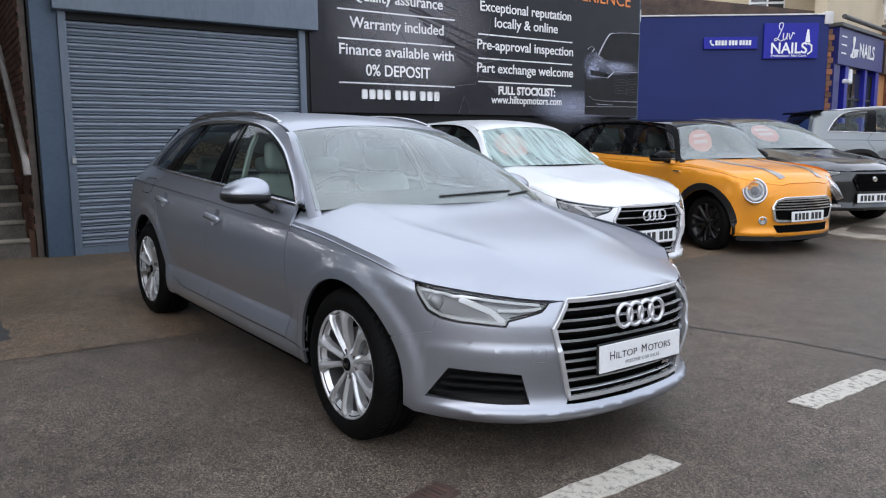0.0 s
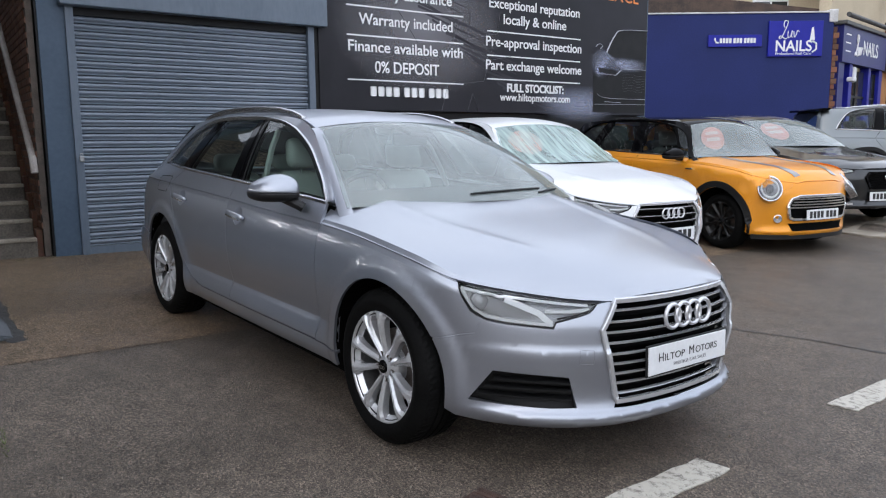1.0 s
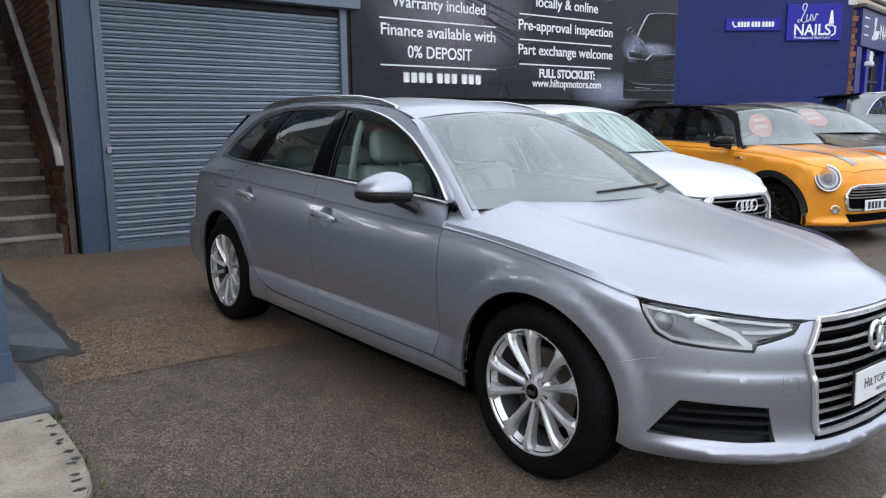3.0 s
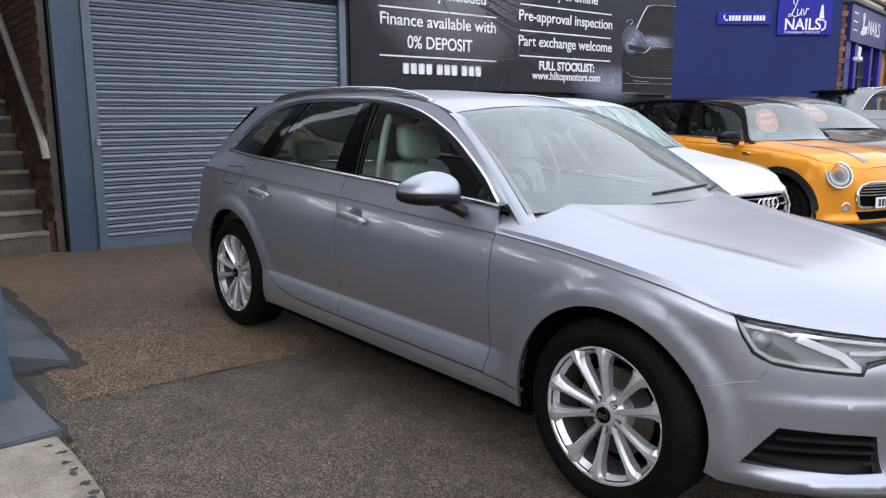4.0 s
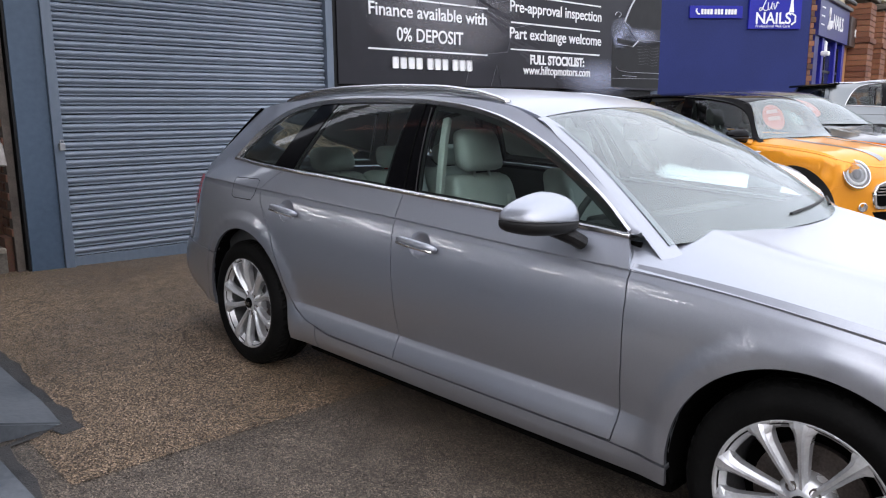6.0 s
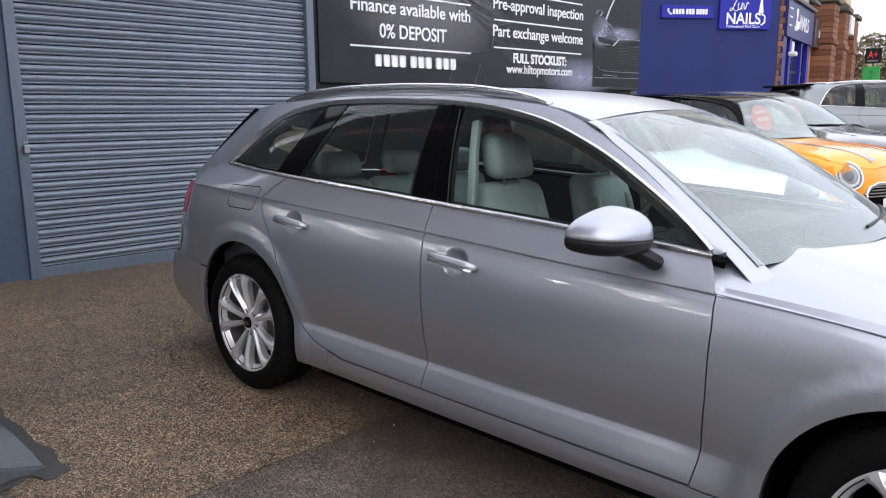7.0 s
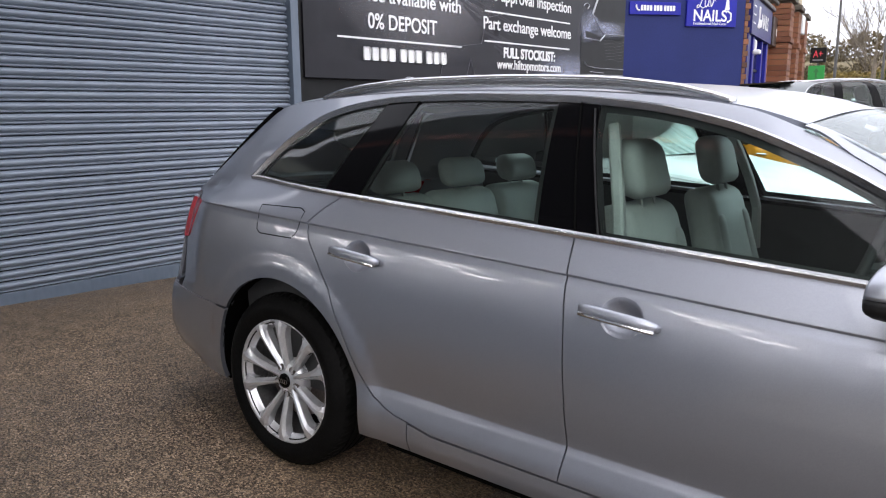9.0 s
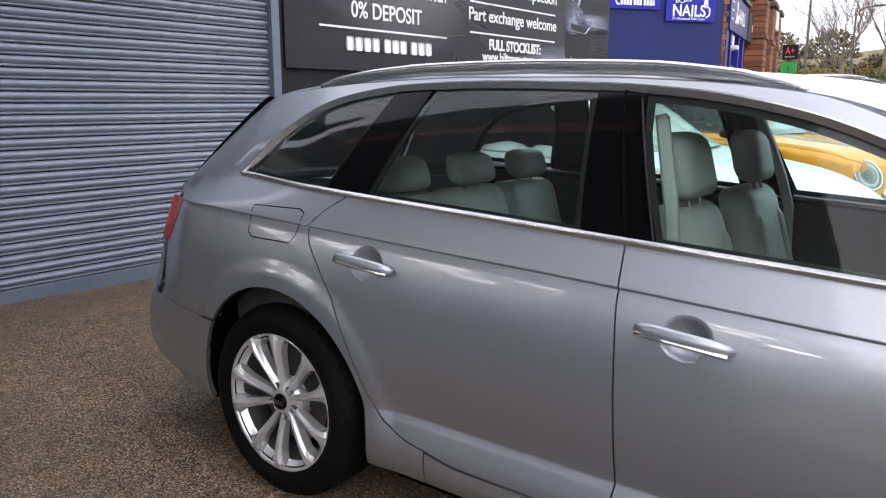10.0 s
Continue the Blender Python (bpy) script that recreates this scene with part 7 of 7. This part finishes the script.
part("rim", box_bm(-0.075, 0.075, -0.11, 0.11, -0.01, 0.008, 0.004), IRON, cover)
part("lid", box_bm(-0.058, 0.058, -0.092, 0.092, 0.0, 0.013, 0.003), IRON, cover)
for k in range(6):
    part("rib", box_bm(-0.05, 0.05, -0.08 + 0.029 * k, -0.068 + 0.029 * k, 0.012, 0.016), IRON, cover)
# the tarred joint across the forecourt
bm = bmesh.new()
jp = [(-0.9, 2.0), (-0.27, 2.2), (0.28, 2.42), (0.85, 2.51), (1.8, 2.6), (3.5, 2.7), (6.0, 2.8)]
for (x0, y0), (x1, y1) in zip(jp, jp[1:]):
    for i in range(8):
        a, b = i / 8, (i + 1) / 8
        q = [(x0 + (x1 - x0) * t, y0 + (y1 - y0) * t + s) for t, s in ((a, -0.012), (b, -0.012), (b, 0.012), (a, 0.012))]
        bm.faces.new([bm.verts.new((x, y + wob(0.004), ground_z(x, y) + 0.004)) for x, y in q])
bmesh.ops.remove_doubles(bm, verts=bm.verts, dist=0.012)
tagged(part("asphalt_joint", bm, TAR), "dark tarred joint in the asphalt", "tar seam", kind="structure")
lot_patch("pavement_far", [(-2.05, 7.72), (-1.6, 7.66), (-1.0, 7.70), (0.5, 7.74), (2.5, 7.78), (2.5, 12.0), (-2.04, 12.0), (-2.05, 9.0)], lambda x, y: 0.03, 0.2, CONCRETE, "pale worn concrete paving slab beyond the parked cars", "concrete paving")

# ---- the blue shop beyond ----
def script_luv(owner, u, z, k, depth):
    """The looped handwritten word of the nail shop, drawn with strokes."""
    strokes = ([(0.34, 0.62), (0.22, 0.78), (0.30, 1.0), (0.50, 0.98), (0.46, 0.74), (0.26, 0.34), (0.10, 0.06), (-0.06, 0.02), (-0.02, 0.16), (0.16, 0.12), (0.36, 0.0), (0.56, 0.08)],
               [(0.56, 0.44), (0.54, 0.18), (0.62, 0.06), (0.76, 0.20), (0.84, 0.46), (0.80, 0.16), (0.88, 0.08)],
               [(0.94, 0.42), (1.02, 0.10), (1.14, 0.28), (1.20, 0.46), (1.34, 0.40)])
    for pts in strokes:
        n = len(pts)
        fu, fz = smooth_line([p[0] for p in pts]), smooth_line([p[1] for p in pts])
        line = [(u + k * 0.8 * fu(t), depth, z + k * fz(t)) for t in (i * (n - 1) / 40 for i in range(41))]
        part("script_letter", tube_bm(line, 0.050 * k, 6, flat=0.5), LETTER_WHITE, owner)


def shop_base(name, rz, label, category, kind="structure"):
    return moved(tagged(new(name), label, category, kind=kind), pose(-6.264, 16.155, -0.19, 0, 0, rz))


blue = shop_base("wall_blue", 51.0, "dark blue painted side wall of the nail shop", "wall")
part("wall_face", box_bm(-9.5, 0.06, 0.0, 0.25, -0.3, 4.44), WALL_BLUE, blue)
part("coping", box_bm(-9.5, 0.10, -0.03, 0.3, 4.44, 4.475, 0.008), PLASTER_WHITE, blue, "flaking whitewashed coping")
part("flashing", box_bm(-4.9, -4.45, -0.03, 0.3, 4.32, 4.62, 0.02), PLASTER_WHITE, blue, "white flaking render")
part("flashing", box_bm(-0.06, 0.14, -0.04, 0.3, 4.22, 4.52, 0.02), PLASTER_WHITE, blue, "white flaking render")
part("lean_to_roof", prism_bm([(-9.0, 4.4), (0.05, 4.4), (0.05, 4.62), (-9.0, 5.6)], 0.6, 2.2), ROOF_TILE, blue)
for i in range(34):
    z = -0.2 + 0.135 * i
    if z < 4.1:
        part("quoin", box_bm(0.06, 0.15 if i % 2 else 0.20, -0.012, 0.2, z, z + 0.125, 0.006), BRICK_DARK if i % 3 else BRICK, blue)
upper = shop_base("wall_upper", 51.0, "cream rendered upper storey above the nail shop", "wall")
part("side_wall", box_bm(-3.1, 0.9, 2.0, 2.3, 4.5, 8.5), RENDER_CREAM, upper)
win = new("window")
win.parent = upper
part("frame", box_bm(-1.16, -0.22, 1.94, 2.0, 4.62, 5.9, 0.01), UPVC, win)
for u in (-1.11, -0.66):
    for z in (4.68, 5.10, 5.52):
        part("pane", box_bm(u, u + 0.40, 1.93, 1.945, z, z + 0.36), WINDOW_GLASS, win)
part("sill", box_bm(-1.2, -0.18, 1.88, 2.0, 4.55, 4.62, 0.01), UPVC, win)

plate_sign = shop_base("phone_sign", 51.0, "small bright blue sign with a white number line", "sign", "")
part("board", box_bm(-2.93, -1.65, -0.05, 0.0, 3.66, 3.94, 0.006), SIGN_BLUE, plate_sign)
part("handset", tube_bm([(-2.77, -0.054, 3.87), (-2.78, -0.054, 3.82), (-2.74, -0.054, 3.76), (-2.69, -0.054, 3.75)], 0.02, 6), LETTER_WHITE, plate_sign)
for d in range(11):
    u = -2.66 + 0.074 * d + 0.03 * (d > 3) + 0.03 * (d > 6)
    part("number_bar", box_bm(u, u + 0.056, -0.055, -0.05, 3.745, 3.865, 0.012), LETTER_WHITE, plate_sign)
nails = shop_base("shop_sign", 51.0, "bright blue square sign with white shop lettering", "sign", "")
part("board", box_bm(-1.50, -0.21, -0.06, 0.0, 3.42, 4.25, 0.006), SIGN_BLUE, nails)
words("lettering", "NAILS", 0.36, LETTER_WHITE, nails, -0.90, 3.545, -0.064, 0.86, bold=0.006)
script_luv(nails, -1.23, 3.83, 0.42, -0.064)
words("lettering", "Professional Nail Care", 0.085, LETTER_WHITE, nails, -0.90, 3.46, -0.064, 0.84)
part("bottle", prism_bm([(-0.52, 3.80), (-0.40, 3.80), (-0.44, 4.10), (-0.48, 4.10)], -0.066, -0.06), LETTER_WHITE, nails)
part("bottle", tube_bm([(-0.46, -0.063, 3.78), (-0.36, -0.063, 3.72), (-0.36, -0.063, 3.58), (-0.45, -0.063, 3.52)], 0.022, 6), LETTER_WHITE, nails)

front = shop_base("shopfront_nails", 98.0, "blue nail shop front with a lettered fascia", "shop front", "structure")
part("front_wall", box_bm(0.3, 4.3, 0.12, 0.4, -0.3, 8.3), RENDER_CREAM, front)
part("fascia", prism_bm([(0.45, 3.32), (4.25, 3.32), (4.25, 4.20), (0.45, 4.20)], -0.16, 0.12), FASCIA_BLUE, front)
part("fascia_cap", box_bm(0.4, 4.3, -0.24, 0.2, 4.20, 4.30, 0.02), POLE_GREY, front)
part("gutter", tube_bm([(0.4, -0.26, 4.42), (4.3, -0.26, 4.42)], 0.06, 8), POLE_GREY, front)
words("lettering", "NAILS", 0.5, LETTER_WHITE, front, 2.75, 3.60, -0.166, 1.3, bold=0.006)
script_luv(front, 1.42, 3.52, 0.52, -0.166)
for z in (3.58, 3.78, 3.98):
    part("small_line", box_bm(0.66, 1.05, -0.164, -0.158, z, z + 0.032), LETTER_WHITE, front)
for u0, u1 in ((0.42, 0.86), (1.30, 1.55), (2.95, 3.15), (3.95, 4.25)):
    part("pilaster", box_bm(u0, u1, -0.1, 0.14, -0.3, 3.32, 0.01), FRAME_BLUE if u0 > 1.2 else FASCIA_BLUE, front)
part("shop_window", box_bm(1.55, 3.95, 0.02, 0.06, 0.3, 3.2), WINDOW_GLASS, front)
for u in (1.55, 2.2, 3.15, 3.9):
    part("window_bar", box_bm(u, u + 0.06, -0.01, 0.03, 0.3, 3.2), PLASTIC, front)
part("window_bar", box_bm(1.55, 3.95, -0.012, 0.028, 2.5, 2.56), PLASTIC, front)
part("door", box_bm(0.86, 1.30, 0.06, 0.1, -0.2, 3.2), WINDOW_GLASS, front)
part("alarm_box", box_bm(1.62, 1.86, -0.12, -0.02, 2.88, 3.28, 0.05, seg=3), UPVC, front)
part("camera_box", box_bm(0.92, 1.16, -0.32, -0.14, 2.86, 2.97, 0.03), UPVC, front)

parade = shop_base("shop_parade", 98.0, "brick and cream rendered shop parade along the street", "building", "structure")
part("wall_body", box_bm(4.3, 12.0, 0.15, 6.0, -0.3, 8.6), RENDER_CREAM, parade)
part("eaves", box_bm(4.2, 12.3, -0.5, 6.2, 8.6, 8.75, 0.02), POLE_GREY, parade)
part("main_roof", prism_bm([(4.2, 8.75), (12.3, 8.75), (11.2, 11.0), (5.4, 11.0)], -0.4, 6.0), ROOF_TILE, parade)
part("brown_fascia", box_bm(4.35, 9.0, -0.2, 0.15, 3.3, 4.1, 0.01), shader("fascia_brown", (0.05, 0.035, 0.03), 0.4), parade)
for k in range(4):
    part("fascia_words", box_bm(5.0 + 0.8 * k, 5.5 + 0.8 * k, -0.206, -0.2, 3.6, 3.8), LETTER_WHITE, parade)
part("boarded_window", box_bm(4.45, 5.2, 0.0, 0.15, -0.3, 3.3), WOOD_ORANGE, parade)
for u in (5.2, 7.8, 10.4):
    pier = part("brick_pier", box_bm(u + 0.04, u + 1.0, -0.50, 0.15, -0.3, 4.6), MORTAR, parade)
    for r in range(30):
        z = -0.25 + 0.16 * r
        out = 0.05 if r % 8 == 7 else 0.0
        for c in range(2):
            part("brick_course", box_bm(u + 0.5 * c - out * (c == 0), u + 0.5 * c + 0.49 + out * (c == 1), -0.54 - out, 0.15, z, z + 0.145, 0.008), BRICK, pier)
    part("pier_cap", box_bm(u - 0.1, u + 1.14, -0.62, 0.2, 4.6, 4.75, 0.02), STEP_CONCRETE, parade)
part("boarded_window", box_bm(6.4, 7.7, -0.05, 0.15, -0.3, 3.4), WOOD_ORANGE, parade)
for u in (5.0, 6.8, 9.9):
    w = new("window")
    w.parent = parade
    part("frame", box_bm(u, u + 1.1, 0.08, 0.15, 5.4, 7.0, 0.01), UPVC, w)
    part("pane", box_bm(u + 0.06, u + 0.52, 0.07, 0.085, 5.46, 6.94), WINDOW_GLASS, w)
    part("pane", box_bm(u + 0.58, u + 1.04, 0.07, 0.085, 5.46, 6.94), WINDOW_GLASS, w)
part("bay", prism_bm([(8.2, 4.9), (9.6, 4.9), (9.6, 8.6), (8.2, 8.6)], -0.45, 0.15), RENDER_CREAM, parade)
part("bay_roof", box_bm(11.0, 12.6, -1.0, 0.2, 5.9, 6.5, 0.05), POLE_GREY, parade)
part("air_conditioner", box_bm(9.2, 10.1, -0.55, -0.05, 4.0, 4.6, 0.02), UPVC, parade)
dish = part("satellite_dish", disc_bm([(0.0, 0.06), (0.12, 0.04), (0.26, -0.03), (0.27, -0.03), (0.0, 0.075)], 24), POLE_GREY, parade)
dish.location = (7.9, -0.6, 5.3)
part("drain_pipe", tube_bm([(4.6, -0.05, 8.5), (4.6, -0.05, 5.2), (4.1, -0.22, 4.7)], 0.06, 8), PLASTER_WHITE, parade)

# ---- boards and lamp posts down the street ----
board = tagged(new("street_board"), "black over green projecting shop boards on a post", "shop board")
board.matrix_basis = pose(-8.22, 33.0, -0.30)
part("post", tube_bm([(0.20, 0.10, -0.9), (0.20, 0.10, 4.1)], 0.04, 8), POLE_GREY, board)
part("upper_board", box_bm(-0.10, 0.52, -0.04, 0.04, 3.50, 4.12, 0.01), BLACK_TRIM, board)
part("lower_board", box_bm(-0.14, 0.50, -0.04, 0.04, 2.75, 3.38, 0.01), shader("board_green", (0.02, 0.28, 0.06), 0.4), board, "green board")
words("lettering", "A+", 0.42, shader("letter_red", (0.75, 0.06, 0.09), 0.4), board, 0.2, 3.72, -0.046, 0.36)
part("small_line", box_bm(0.0, 0.4, -0.046, -0.04, 3.58, 3.64), INK_GREY, board)
part("pointer", prism_bm([(0.14, 2.85), (0.22, 2.85), (0.22, 3.1), (0.30, 3.1), (0.18, 3.28), (0.06, 3.1), (0.14, 3.1)], -0.046, -0.04), shader("pointer_green", (0.03, 0.16, 0.05), 0.4), board)


def lamp_post(x, y, h):
    p = tagged(new("lamp_post"), "dark slender steel lamp post beside the street", "lamp post", "lamp posts along the street")
    p.matrix_basis = pose(x, y, 0.0)
    part("pole", tube_bm([(0, 0, -0.5), (0, 0, 1.4), (0, 0, h)], [0.11, 0.09, 0.055], 10), POLE_GREY, p)
    part("arm", tube_bm([(0, 0, h), (0.3, -0.1, h + 0.5), (1.0, -0.2, h + 0.62)], 0.04, 8), POLE_GREY, p)
    part("lantern", box_bm(0.95, 1.6, -0.32, -0.08, h + 0.55, h + 0.68, 0.04), POLE_GREY, p)


lamp_post(-9.55, 45.0, 9.0)
lamp_post(-8.15, 52.0, 6.6)

# ---- the wooded bank and trees beyond the street ----
BARK = vary(shader("bark", (0.10, 0.085, 0.065), 0.9), (0.09, 0.075, 0.055), (0.22, 0.185, 0.14), 5, 0.5)
BRUSH = vary(shader("winter_brush", (0.12, 0.10, 0.05), 0.9), (0.07, 0.055, 0.03), (0.20, 0.16, 0.08), 1.3)
SHRUB = vary(shader("evergreen_shrub", (0.05, 0.07, 0.025), 0.8), (0.028, 0.042, 0.015), (0.09, 0.105, 0.035), 2.0)
YELLOW = vary(shader("yellow_shrub", (0.22, 0.16, 0.04), 0.8), (0.12, 0.09, 0.025), (0.30, 0.22, 0.06), 2.0)


def bare_tree(x, y, h, seed):
    r = random.Random(seed)
    tree = tagged(new("bare_tree"), "leafless winter tree with fine upright twigs", "tree", "bare trees beyond the street")
    tree.matrix_basis = pose(x, y, 0.5)
    trunk, limbs, twigs = bmesh.new(), bmesh.new(), bmesh.new()
    tube_bm([(0, 0, -1), (0.05, 0, h * 0.2), (0.1, 0.05, h * 0.42)], [0.24, 0.18, 0.11], 9, trunk)
    def branch(p, d, length, rad, level):
        q, pts = p.copy(), [p.copy()]
        for k in range(3):
            d = (d + Vector((r.uniform(-1, 1), r.uniform(-1, 1), r.uniform(-0.2, 0.7))) * 0.16).normalized()
            q = q + d * length / 3
            pts.append(q.copy())
        tube_bm(pts, [rad, rad * 0.8, rad * 0.6, rad * 0.35], 5 if level < 2 else 3, limbs if level < 2 else twigs, caps=False)
        if level < 4:
            for k in range(5 if level == 0 else 4):
                nd = (d + Vector((r.uniform(-1, 1), r.uniform(-1, 1), r.uniform(0.0, 0.6))) * 0.75).normalized()
                branch(pts[r.choice((1, 2, 3))], nd, length * r.uniform(0.5, 0.72), rad * 0.5, level + 1)
    for k in range(6):
        a = 2 * math.pi * k / 6 + r.uniform(-0.4, 0.4)
        branch(Vector((0.07, 0.02, h * r.uniform(0.22, 0.42))), Vector((0.55 * math.cos(a), 0.55 * math.sin(a), 1)).normalized(), h * 0.32, 0.055, 0)
    part("trunk", trunk, BARK, tree)
    part("limb_frame", limbs, BARK, tree)
    part("crown", twigs, BARK, tree)


def thicket(name, spots, material, label, seed, leaf=0.25, count=900):
    """Brushwood: masses of small leaf and twig flakes over uneven mounds."""
    r = random.Random(seed)
    verts, faces = [], []
    for x, y, z, a, b, c in spots:
        for k in range(count):
            u, v, w = r.gauss(0, 1), r.gauss(0, 1), r.gauss(0, 1)
            n = math.sqrt(u * u + v * v + w * w) or 1
            q = r.uniform(0.72, 1.08)
            p = Vector((x + a * u / n * q, y + b * v / n * q, z + c * abs(w) / n * q))
            d = Vector((r.uniform(-1, 1), r.uniform(-1, 1), r.uniform(-0.3, 1))).normalized() * leaf * r.uniform(0.4, 1.2)
            e = d.cross(Vector((r.uniform(-1, 1), r.uniform(-1, 1), r.uniform(-1, 1)))).normalized() * leaf * 0.35
            i = len(verts)
            verts += [tuple(p - d), tuple(p + e), tuple(p + d), tuple(p - e)]
            faces.append((i, i + 1, i + 2, i + 3))
    me = bpy.data.meshes.new(name)
    me.from_pydata(verts, [], faces)
    me.materials.append(material)
    return tagged(new(name, me), label, "shrubs", kind="stuff")


bm = bmesh.new()
grid = [[bm.verts.new((-60 + 5 * i, 66 + 4 * j, -0.5 + (2.0 + 7.2 * min(1.0, j / 5)) * (0.75 + 0.25 * noise.noise(Vector((i * 0.4, j * 0.5, 3))))* (1.0 if i < 10 else max(0.35, 1 - 0.1 * (i - 10))))) for j in range(12)] for i in range(22)]
for i in range(21):
    for j in range(11):
        bm.faces.new((grid[i][j], grid[i + 1][j], grid[i + 1][j + 1], grid[i][j + 1]))
tagged(part("backdrop_bank", bm, BRUSH, smooth=True), "brown winter hillside behind the street", "hillside", kind="structure")
rr = random.Random(77)
thicket("brushwood", [(-22 + 1.9 * k + rr.uniform(-1, 1), 66 + rr.uniform(-2, 6), 2.5 + rr.uniform(0, 3.0) * (1 if k < 6 else 0.5), 2.2, 2.0, 2.2) for k in range(13)], BRUSH, "brown leafless brushwood on the hillside", 3, 0.22, 1300)
thicket("shrubs", [(-13.5 + 1.6 * k, 58 + rr.uniform(-1, 2), 0.8, 1.5, 1.3, 2.0 + rr.uniform(0, 0.8)) for k in range(8)], SHRUB, "dark evergreen shrubs along the verge", 4, 0.16, 1500)
thicket("yellow_shrubs", [(-12.6 + 1.4 * k, 62 + rr.uniform(-1, 1), 2.2, 1.3, 1.2, 1.7) for k in range(5)], YELLOW, "yellowish shrubs before the hillside", 5, 0.16, 1300)
bare_tree(-9.3, 56.0, 10.5, 21)
bare_tree(-7.2, 60.0, 11.5, 22)
bare_tree(-11.0, 64.0, 9.0, 23)
house = tagged(new("brick_house"), "plain red brick house with a tiled roof", "house")
house.matrix_basis = pose(-2.2, 62.0, 0.0, 0, 0, 6)
part("wall", box_bm(-4.6, 5.0, 0.0, 7.0, -0.5, 5.4), BRICK, house)
part("roof", prism_bm([(-5.0, 5.4), (5.4, 5.4), (3.4, 8.0), (-3.0, 8.0)], -0.3, 7.3), ROOF_TILE, house)
for u in (-4.0, -1.4, 1.2, 3.6):
    for z in (0.6, 3.2):
        w = new("window")
        w.parent = house
        part("frame", box_bm(u, u + 1.2, -0.05, 0.02, z, z + 1.3), UPVC, w)
        part("pane", box_bm(u + 0.07, u + 1.13, -0.06, -0.04, z + 0.07, z + 1.23), WINDOW_GLASS, w)

# ---- the office behind the camera and the far side of the road ----
OFFICE_GREY = vary(shader("office_paint", (0.30, 0.31, 0.31), 0.6), (0.24, 0.25, 0.255), (0.34, 0.35, 0.355), 1.2, 0.2)
DARK_CLAD = vary(shader("dark_cladding", (0.03, 0.03, 0.032), 0.7), (0.022, 0.022, 0.024), (0.045, 0.045, 0.047), 1.5, 0.2)
BATTEN = bpy.data.materials.new("lamp_tube")
BATTEN.use_nodes = True
BATTEN.node_tree.nodes["Principled BSDF"].inputs["Emission Color"].default_value = (1.0, 0.98, 0.94, 1)
BATTEN.node_tree.nodes["Principled BSDF"].inputs["Emission Strength"].default_value = 10.0
office = tagged(new("wall_office"), "office with grey ground floor under a dark overhanging storey", "building", kind="structure")
office.matrix_basis = pose(0, -2.25, 0.05)
part("lower_wall", box_bm(-9.0, -1.75, -8.0, -0.95, -0.4, 2.8), OFFICE_GREY, office)
part("upper_wall", box_bm(-12.0, -1.75, -8.0, 0.0, 2.8, 9.6), DARK_CLAD, office)
part("soffit", box_bm(-8.98, -1.77, -0.95, -0.02, 2.76, 2.8), OFFICE_GREY, office)
# unseen dark band, added so the lower doors reflect less light
part("added_plinth", box_bm(-9.0, -1.77, -0.95, -0.92, -0.4, 1.0), BLUE_PAINT, office)
for u in (-8.4, -7.2):
    part("glazing", box_bm(u, u + 0.9, -0.95, -0.93, 0.05, 2.1), WINDOW_GLASS, office)
for k in range(5):
    for dx, z, n in ((0.0, 1.86, 0.6), (0.22, 1.68, 0.26), (0.50, 1.56, 0.3)):
        x = -6.0 + 0.95 * k + dx
        lamp = part("lamp_body", box_bm(x, x + n, -0.95, -0.91, z - 0.03, z + 0.03, 0.008), UPVC, office)
        part("lamp_tube", tube_bm([(x + 0.02, -0.895, z), (x + n - 0.02, -0.895, z)], 0.016, 8), BATTEN, lamp)
for k in range(14):
    part("fascia_bar", box_bm(-8.6 + 0.48 * k, -8.22 + 0.48 * k, 0.0, 0.02, 6.0, 6.42), STICKER_RED, office)
part("fascia_line", box_bm(-8.8, -1.9, 0.0, 0.02, 6.62, 6.68), STICKER_RED, office)
across = tagged(new("wall_across"), "row of plain rendered houses across the road", "building", kind="structure")
across.matrix_basis = pose(46, 0, -0.4)
part("wall_body", box_bm(0.0, 8.0, -45.0, 45.0, -0.5, 4.6), RENDER_CREAM, across)
part("roof", box_bm(-0.4, 8.4, -45.4, 45.4, 4.6, 5.6, 0.3), ROOF_TILE, across)
bank = tagged(new("wall_side"), "plain brick buildings on the near side of the street", "building", kind="structure")
bank.matrix_basis = pose(0, -20, -0.1)
part("wall_body", box_bm(-12.0, 12.0, -8.0, 0.0, -0.5, 6.5), MORTAR, bank)

# ---- bricks of the stair wall ----
bm = box_bm(-0.103, 0.103, -0.012, 0.03, -0.031, 0.031, 0.004, seg=1)
brick = part("brick", bm, BRICK_DARK, stair_wall)
brick.rotation_euler = (0, 0, radians(-90))
rng = random.Random(9)
first, laid = True, 0
for course in range(40):
    for k in range(13):
        d = 0.16 + 0.215 * k + (0.107 if course % 2 else 0.0)
        z = 0.32 + 0.075 * course
        # the wall shows only above the climbing steps
        if d > 2.75 or z < 0.05 + 0.712 * d or laid >= 300:
            continue
        ob = brick if first else brick.copy()
        if not first:
            scene.collection.objects.link(ob)
        first, laid = False, laid + 1
        ob.location = (-1.098 + rng.uniform(-0.0015, 0.0015), d, z)
